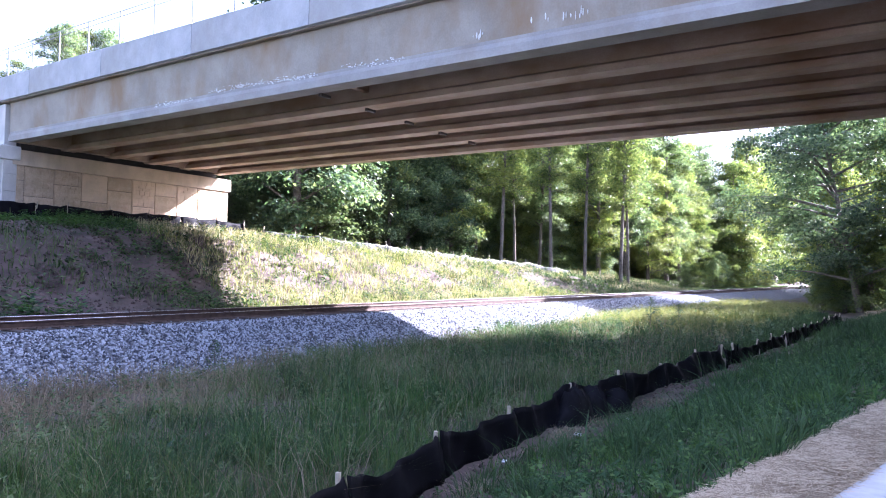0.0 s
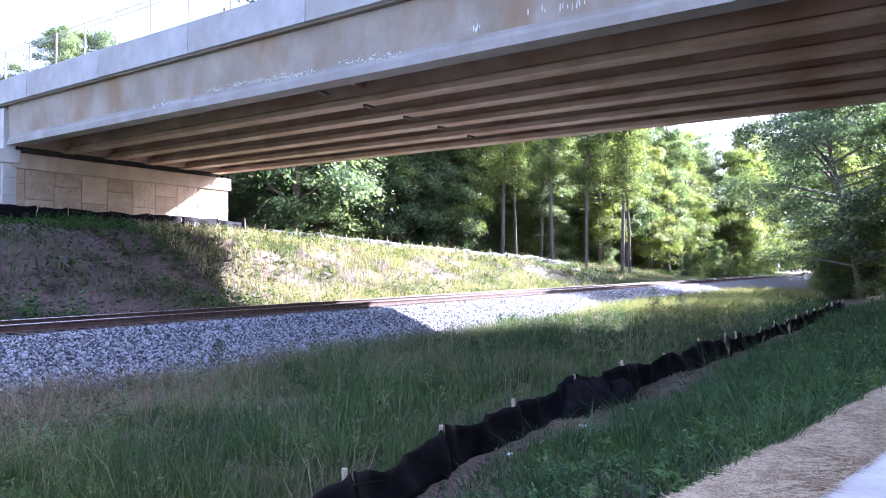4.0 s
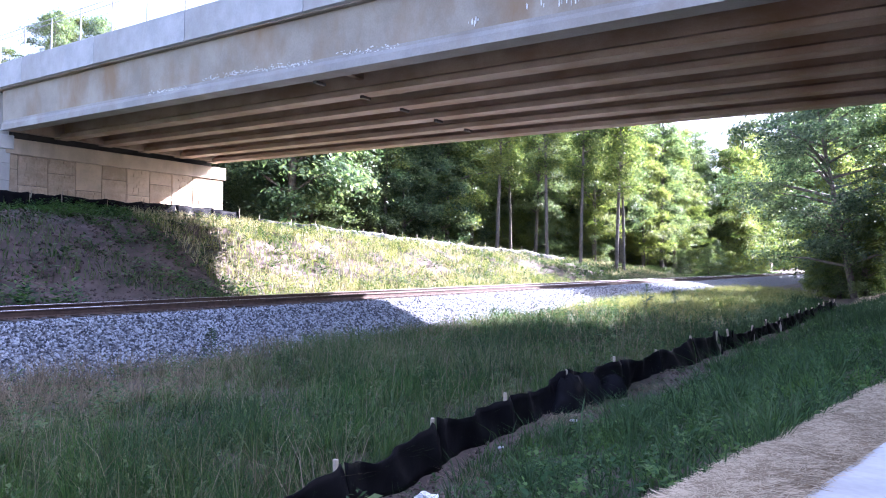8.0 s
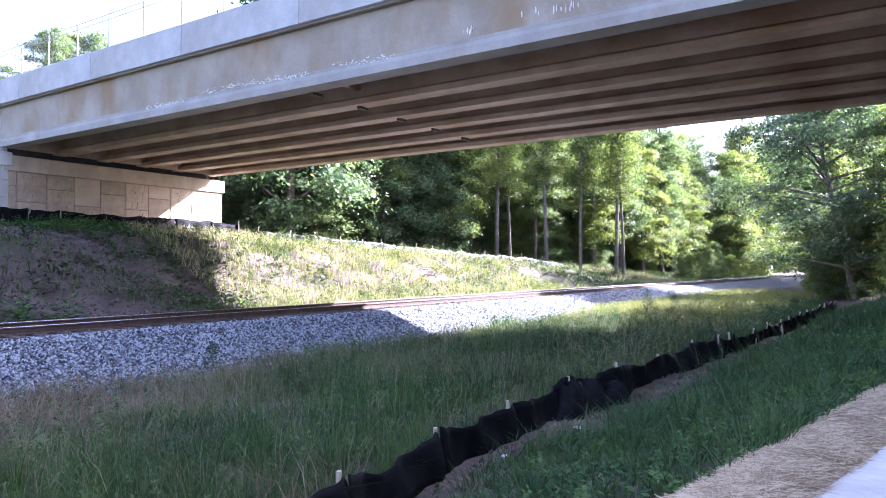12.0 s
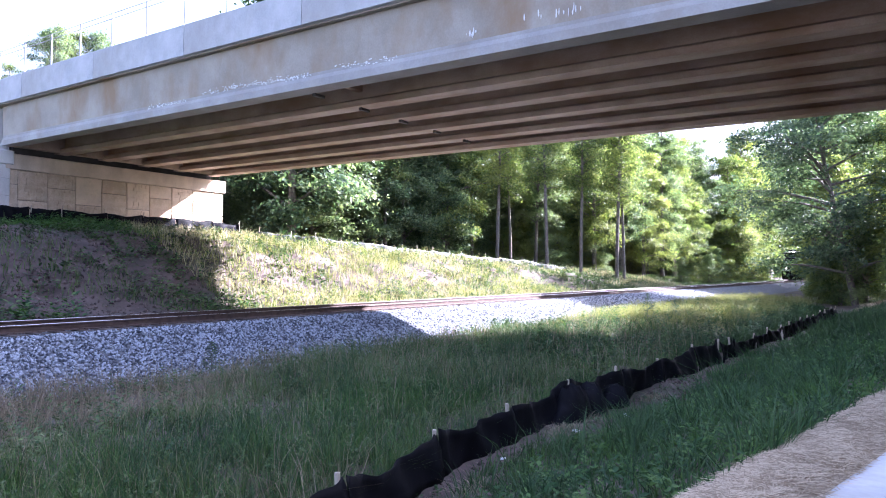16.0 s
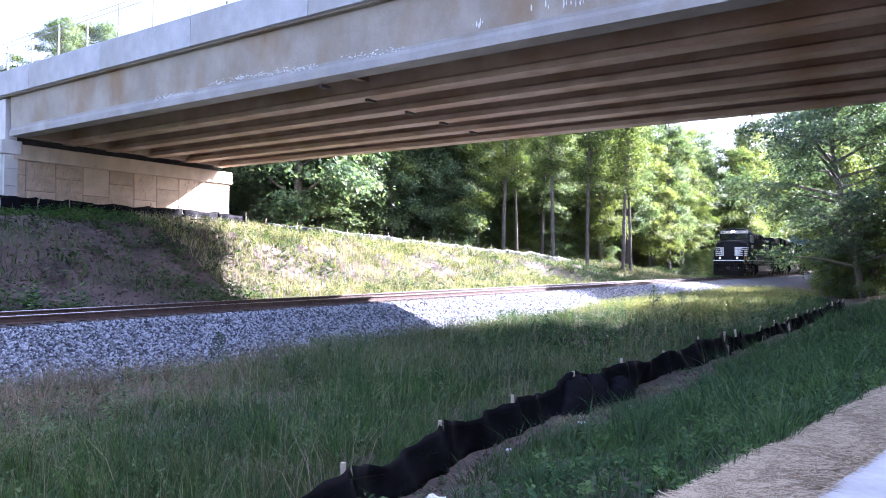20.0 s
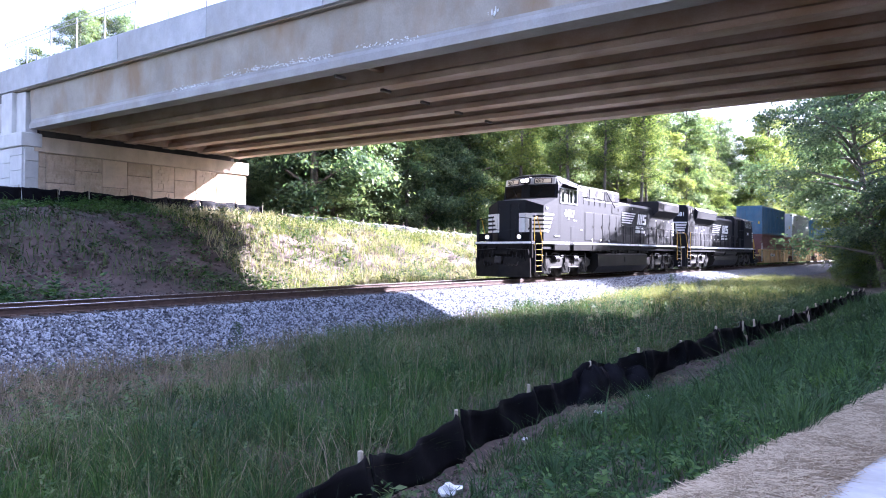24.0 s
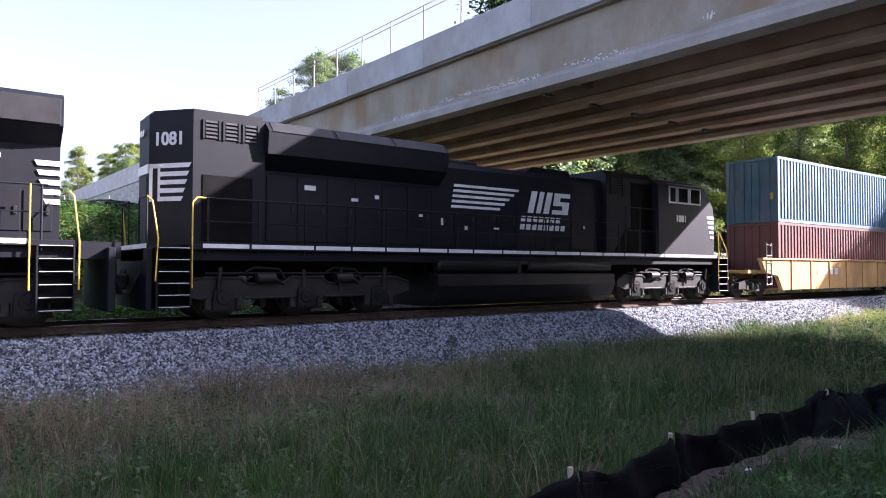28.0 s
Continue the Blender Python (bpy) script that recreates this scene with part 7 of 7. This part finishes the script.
leaf_clumps("bank_weeds", "leafy weeds on the sunlit bank, sun also put into their yellow-green", x, y, NR.uniform(0.1, 0.2, n), NR.uniform(0.25, 0.6, n), NR.uniform(0.25, 0.9, n), 30, SUN_WEED)
n = 420
x, y = scatter(n, 8, 20, 30.5, 34.6)
ok = patches(x, y, 0.6, 4) > -0.1
x, y = x[ok], y[ok]
n = len(x)
leaf_clumps("bank_weeds", "dark green weeds below the fence on the bare bank", x, y, NR.uniform(0.1, 0.22, n), NR.uniform(0.25, 0.6, n), NR.uniform(0.12, 0.4, n), 30, LUSH)
n = 260
x, y = scatter(n, 9, 19, 23, 32)
ok = patches(x, y, 0.8, 6) > 0.35
x, y = x[ok], y[ok]
n = len(x)
leaf_clumps("bank_weeds", "tufts of dark weeds on the bare soil", x, y, NR.uniform(0.08, 0.16, n), NR.uniform(0.2, 0.45, n), NR.uniform(0.15, 0.45, n), 26, GRASS)
# pale tall grass along the bank top past the abutment
x, y = scatter(16000, 28, 76, 33.4, 39)
blades("bank_top_grass", "pale tall grass along the top of the bank", x, y, NR.uniform(0.4, 0.8, len(x)), NR.uniform(0.02, 0.04, len(x)), STRAW_GRASS)
# meadow strip by the wood and embankment beside the wing wall
x, y = scatter(26000, 55, 150, 20.5, 29)
blades("verge_grass", "bright green grass between the track and the wood", x, y, NR.uniform(0.15, 0.4, len(x)), NR.uniform(0.03, 0.07, len(x)), GRASS)
x, y = scatter(26000, -40, 15, 35, 90)
blades("verge_grass", "green grass on the embankment below the wing wall", x, y, NR.uniform(0.3, 0.7, len(x)), NR.uniform(0.03, 0.07, len(x)), GRASS)


# two small saplings and two lone weeds at the ballast edge
def sapling(x, y, h, seed, label):
    rng = random.Random(seed)
    t = thing("sapling", label, "sapling", at=pose(x, y, float(ground_z(x, y)) - 0.03))
    st = Geo()
    st.cyl((0, 0, 0), (0.02, 0.01, h), 0.012, 0.003, 6)
    lv = Geo()
    for i in range(190):
        k = rng.uniform(0.08, 1.0)
        a = rng.uniform(0, 6.28)
        r = (1.05 - k) * h * 0.42 * rng.uniform(0.2, 1) + 0.02
        c = Vector((r * math.cos(a), r * math.sin(a), k * h))
        d = Vector((math.cos(a), math.sin(a), 0.25)) * 0.08 * h
        s = Vector((-math.sin(a), math.cos(a), 0)) * 0.02 * h
        lv.add([c - d, c - s, c + d, c + s + Vector((0, 0, 0.01))], [(0, 1, 2), (0, 2, 3)])
    part("stem", st, BARK, t)
    part("leaves", lv.mesh("leaves", DEEP_GRASS, clean=False), DEEP_GRASS, t)


sapling(26.5, 8.6, 1.35, 1, "small bushy sapling in the sunlit weeds")
sapling(29.5, 8.4, 1.05, 2, "small bushy sapling in the sunlit weeds")
sapling(8.87, 11.75, 0.75, 3, "lone green weed growing through the ballast edge")
sapling(20.2, 11.75, 0.6, 4, "dark leafy weed at the edge of the ballast")

# ballast stones on the near shoulder
n = 78000
u = NR.uniform(0, 1, n)
x = -5 + 62 * u ** 1.7
yy = NR.uniform(0, 1, n)
y = TRACK_Y - 5.0 + 3.7 * yy
z = np.interp(y - TRACK_Y, [-5.0, -4.85, -1.95, -1.3, 0], [-1.0, -0.95, -0.24, -0.21, -0.2])
n2 = 9000
x = np.concatenate([x, -5 + 50 * NR.uniform(0, 1, n2)])
y = np.concatenate([y, TRACK_Y + NR.uniform(-0.66, 0.66, n2)])
z = np.concatenate([z, np.full(n2, -0.2)])
n += n2
size = NR.uniform(0.014, 0.036, n) * (1 + np.clip(x, 0, 60) / 60)
base = np.array([[1, 0, 0], [-1, 0, 0], [0, 1, 0], [0, -1, 0], [0, 0, 1], [0, 0, -1]], float)
v = base[None] * (size[:, None, None] * NR.uniform(0.65, 1.25, (n, 6, 1)))
v = v + NR.normal(0, 0.18, (n, 6, 3)) * size[:, None, None]
ang = NR.uniform(0, 2 * np.pi, n)
ca, sa = np.cos(ang)[:, None], np.sin(ang)[:, None]
tilt = NR.uniform(-0.8, 0.8, n)
ct, stt = np.cos(tilt)[:, None], np.sin(tilt)[:, None]
vx, vy, vz = v[..., 0], v[..., 1], v[..., 2]
vy, vz = vy * ct - vz * stt, vy * stt + vz * ct
vx, vy = vx * ca - vy * sa, vx * sa + vy * ca
v = np.stack([vx + x[:, None], vy + y[:, None], vz + z[:, None] + 0.008], -1).reshape(-1, 3)
tri = np.array([[0, 2, 4], [2, 1, 4], [1, 3, 4], [3, 0, 4], [2, 0, 5], [1, 2, 5], [3, 1, 5], [0, 3, 5]])
f = (np.arange(n)[:, None, None] * 6 + tri[None]).reshape(-1, 3)
stones = part("stones", fast_mesh("stones", v, f, STONE), STONE, ballast)
tagged(stones, "loose angular grey ballast stones", kind="stuff")


# clods of soil on the bare bank and along the near fence
n = 12500
x = np.concatenate([NR.uniform(6, 18.5, 9000), 3 + 24 * NR.uniform(0, 1, 3500) ** 1.4])
y = np.concatenate([NR.uniform(20.8, 35, 9000), np.zeros(3500)])
y[9000:] = fence_y(x[9000:]) - NR.uniform(0.05, 1.2, 3500)
size = np.concatenate([0.015 + 0.1 * NR.uniform(0, 1, 9000) ** 4, NR.uniform(0.008, 0.04, 3500)])
v = base[None] * (size[:, None, None] * NR.uniform(0.5, 1.3, (n, 6, 1))) + NR.normal(0, 0.2, (n, 6, 3)) * size[:, None, None]
v = v + np.stack([x, y, ground_z(x, y)], -1)[:, None, :]
f = (np.arange(n)[:, None, None] * 6 + tri[None]).reshape(-1, 3)
tagged(new("soil_clods", fast_mesh("soil_clods", v.reshape(-1, 3), f, CLOD)), "loose clods of reddish soil", "soil", kind="stuff")


# ---- silt fences ----
def silt_fence(label, pts, height, step, seed, stake_up=0.12, sag=0.12, sub=8, cloth=FABRIC):
    """Black fabric hung on wooden stakes: each bay is a folded, sagging sheet with thickness."""
    rng = random.Random(seed)
    t = thing("silt_fence", label, "silt fence")
    px, py = [p[0] for p in pts], [p[1] for p in pts]
    x = px[0]
    posts = []
    while x < px[-1]:
        posts.append(x + rng.uniform(-0.15, 0.15))
        x += step * rng.uniform(0.8, 1.2)
    line = lambda q: float(np.interp(q, px, py))
    tops = []
    for q in posts:
        y = line(q)
        zg = float(ground_z(q, y, False))
        h = height * rng.uniform(0.85, 1.12)
        tops.append(h)
        s = Geo()
        s.box(-0.022, 0.022, -0.022, 0.022, -0.3, h + stake_up * rng.uniform(0.5, 1.3), 0.006)
        part("stake", s, STAKE, t, at=pose(q, y + 0.04, zg, rng.uniform(-7, 7), rng.uniform(-6, 6), rng.uniform(0, 90)))
    for i in range(len(posts) - 1):
        a, b = posts[i], posts[i + 1]
        rows, cols = 6, sub * 3
        ph, ph2 = rng.uniform(0, 6), rng.uniform(0, 6)
        dip = sag * rng.uniform(0.3, 1.6)
        v, f = [], []
        for side in (0, 1):
            for r in range(rows + 1):
                for c in range(cols + 1):
                    k, m = c / cols, r / rows
                    q = a + (b - a) * k
                    top = (tops[i] * (1 - k) + tops[i + 1] * k) - dip * 4 * k * (1 - k) + 0.025 * math.sin(ph2 + 9 * k) + 0.012 * math.sin(ph + 26 * k) * math.sin(ph2 + 5 * k)
                    fold = 0.035 * math.sin(ph + 14 * k + 3 * m) + 0.05 * math.sin(ph2 + 5 * k - 2 * m) * (1 - m * 0.4) + 0.12 * math.sin(math.pi * k) * (1 - m) * math.sin(ph)
                    y = line(q) + fold + 0.02 * math.sin(31 * k + 7 * m + ph2) * math.sin(6 * m + ph) - 0.02 + 0.012 * side - 0.06 * (1 - m)
                    v.append((q, y, float(ground_z(q, line(q), False)) - 0.05 + (top + 0.05) * m))
        w = cols + 1
        o = (rows + 1) * w
        for r in range(rows):
            for c in range(cols):
                j = r * w + c
                f.append((j, j + 1, j + w + 1, j + w))
                f.append((o + j, o + j + w, o + j + w + 1, o + j + 1))
        for c in range(cols):
            f.append((rows * w + c, rows * w + c + 1, o + rows * w + c + 1, o + rows * w + c))
            f.append((c, o + c, o + c + 1, c + 1))
        for r in range(rows):
            f.append((r * w, r * w + w, o + r * w + w, o + r * w))
            f.append((r * w + cols, o + r * w + cols, o + r * w + w + cols, r * w + w + cols))
        g = Geo()
        g.add(v, f)
        part("fabric", g, cloth, t, smooth=True)
    return t


NEAR_PTS = [(q, float(fence_y(q))) for q in (-3, 2, 3.7, 4.6, 5.4, 6.5, 8, 11, 16, 20, 27, 34, 42)]
silt_fence("black silt fence sagging between pale wooden stakes in the ditch", NEAR_PTS, 0.56, 1.9, 12, 0.03, 0.13)
silt_fence("black silt fence along the foot of the abutment wall", [(-8, 35.3), (14, 35.4), (28.4, 35.3), (29.3, 34.7)], 0.95, 2.0, 5, 0.18, 0.06, 4)
# the black fabric made pale: the sun on it is put into the colour
SUNLIT_FABRIC = surf("sunlit_fabric", (0.03, 0.033, 0.037), (0.075, 0.08, 0.086), 2, 0.6, 0.2, fine=60)
silt_fence("silt fence along the top of the sunlit bank, sun put into its pale fabric", [(29.4, 34.6), (33, 32.4), (41, 31.2), (50, 30.2), (63, 28.4)], 0.62, 1.7, 6, 0.25, 0.06, 4, SUNLIT_FABRIC)
# slumped folds of spare fabric against the fence
for cx, s, seed in ((10.2, 0.42, 1), (10.9, 0.36, 2), (11.9, 0.26, 3)):
    rng = random.Random(seed)
    g = Geo()
    rows, cols = 7, 12
    v = []
    for r in range(rows + 1):
        for c in range(cols + 1):
            a = math.pi * r / rows
            k = c / cols * 2 - 1
            taper = max(0.0, 1 - abs(k) ** 1.6)
            v.append((cx + k * s * 1.5, float(fence_y(cx)) - 0.16 - 0.2 * math.cos(a) * (0.3 + taper) + 0.03 * math.sin(8 * k + r + seed),
                      -1.2 + s * 1.2 * math.sin(a) * (0.15 + taper) * (1 + 0.18 * math.sin(11 * k + seed * 2 + r * 0.8))))
    w = cols + 1
    g.add(v, [(r * w + c, r * w + c + 1, r * w + w + c + 1, r * w + w + c) for r in range(rows) for c in range(cols)])
    tagged(part("fabric_fold", g, FABRIC, smooth=True), "slumped fold of black fabric against the silt fence", "fabric")

# ---- straw berm and concrete edge by the camera ----
def berm_point(d, w, zt):
    """d along the berm, w across it."""
    bx, by = 1.0 + d * 0.986, 1.95 - 0.165 * (d * 0.986)
    return bx - 0.165 * w, by - 0.986 * w, zt


berm = thing("straw_berm", "low berm of loose pale straw along a concrete edge", "straw", kind="structure")
v, f = [], []
nd, nw = 90, 8
for i in range(nd + 1):
    for j in range(nw + 1):
        d, k = i * 0.25, j / nw
        w = -0.08 + 1.0 * k
        zt = float(ground_z(1 + d, 1.4)) * 0 - 0.46 + 0.17 * math.sin(math.pi * min(1, k * 1.05)) ** 0.8 + 0.02 * math.sin(d * 3.1 + k * 4) + (0.06 * k)
        v.append(berm_point(d, w, zt))
for i in range(nd):
    for j in range(nw):
        q = i * (nw + 1) + j
        f.append((q, q + nw + 1, q + nw + 2, q + 1))
core = Geo()
core.add(v, f)
part("mat", core, STRAW_BED, berm, smooth=True)
n = 60000
d = 22 * NR.uniform(0, 1, n) ** 1.5
k = NR.uniform(0, 1, n)
w = -0.1 + 1.0 * k
zt = -0.45 + 0.17 * np.sin(np.pi * np.minimum(1, k * 1.05)) ** 0.8 + 0.06 * k + NR.uniform(0, 0.03, n) + 0.03 * np.maximum(0, np.sin(d * 2.3 + 3 * k) * np.sin(d * 0.9 - 5 * k))
bx, by = 1 + d * 0.986, 1.95 - 0.165 * d * 0.986
c = np.stack([bx - 0.165 * w, by - 0.986 * w, zt], 1)
a = NR.normal(2.6, 0.9, n)
L = NR.uniform(0.04, 0.17, n)[:, None] * 0.5
ax = np.stack([np.cos(a), np.sin(a), NR.normal(0, 0.13, n)], 1)
bxv = np.stack([-np.sin(a), np.cos(a), np.zeros(n)], 1) * 0.0024
up = np.array([0, 0, 0.004])
v = np.stack([c - ax * L - bxv, c - ax * L + bxv, c + ax * L + bxv, c + ax * L - bxv, c + up], 1)
v = v.reshape(-1, 3)
q = np.arange(n) * 5
f = np.concatenate([np.stack([q, q + 1, q + 4], 1), np.stack([q + 1, q + 2, q + 4], 1), np.stack([q + 2, q + 3, q + 4], 1), np.stack([q + 3, q, q + 4], 1)])
tagged(part("straw", fast_mesh("straw", v, f, STRAW), STRAW, berm, "loose pale straw stalks"), kind="stuff")
slab = Geo()
slab.prism("z", [berm_point(0, 0.6, 0)[:2], berm_point(24, 1.25, 0)[:2], (23.8, -6.5), (0.2, -3.5)], -0.6, -0.3)
tagged(part("concrete_slab", slab, CONCRETE), "pale concrete slope paving under the bridge", "paving", kind="structure")
# straw spread on the sunlit ground beyond the bridge
n = 9000
x, y = scatter(n, 30, 58, 0.4, 3.0)
blades("spread_straw", "pale straw mulch spread on sunlit ground", x, y, NR.uniform(0.03, 0.12, n), NR.uniform(0.03, 0.07, n), STRAW, 2.5)
n = 4200
x = NR.uniform(3, 26, n)
y = fence_y(x) - NR.uniform(0.1, 1.1, n)
blades("dead_stalks", "scattered dead stalks on bare soil", x, y, NR.uniform(0.01, 0.05, n), NR.uniform(0.006, 0.014, n), DRY, 4.0)
n = 500
x = NR.uniform(3, 30, n)
y = fence_y(x) - NR.uniform(0.15, 1.2, n)
leaf_clumps("weeds", "small green weeds on the bare soil", x, y, NR.uniform(0.02, 0.06, n), NR.uniform(0.03, 0.12, n), NR.uniform(0.02, 0.12, n), 14, DEEP_GRASS)

# mats of dead grass pulled up against the fence
for cx, cy, r, num in ((9.3, 4.25, 0.4, 900), (10.4, 4.3, 0.35, 700), (6.6, 4.1, 0.3, 400), (13.0, 4.15, 0.4, 500)):
    a, q = NR.uniform(0, 6.28, num), np.sqrt(NR.uniform(0, 1, num)) * r
    blades("dead_grass", "mat of brown dead grass against the silt fence", cx + q * np.cos(a) * 1.4, cy + q * np.sin(a) * 0.7, NR.uniform(0.05, 0.2, num) * (1.1 - q / r), NR.uniform(0.006, 0.012, num), DRY, 2.2)
# a leafy plant that has grown up at the near end of the fence
n = 9
x, y = NR.uniform(4.1, 4.9, n), NR.uniform(3.75, 4.05, n)
leaf_clumps("weeds", "leafy weeds growing against the silt fence", x, y, NR.uniform(0.07, 0.12, n), NR.uniform(0.08, 0.2, n), NR.uniform(0.15, 0.45, n), 22, GRASS)

# litter by the fence
rl = random.Random(8)
for cx, cy, s in ((5.5, 3.95, 0.13), (9.4, 4.1, 0.06), (11.3, 4.05, 0.08), (7.6, 4.3, 0.04)):
    bm = bmesh.new()
    bmesh.ops.create_icosphere(bm, subdivisions=2, radius=s)
    for p in bm.verts:
        p.co *= rl.uniform(0.55, 1.25)
        p.co.z *= 0.5
    me = bpy.data.meshes.new("litter")
    bm.to_mesh(me)
    bm.free()
    me.materials.append(PAPER)
    ob = tagged(new("litter", me), "crumpled white scrap lying on bare soil", "litter")
    ob.location = (cx, cy, float(ground_z(cx, cy)) + s * 0.3)

motions()
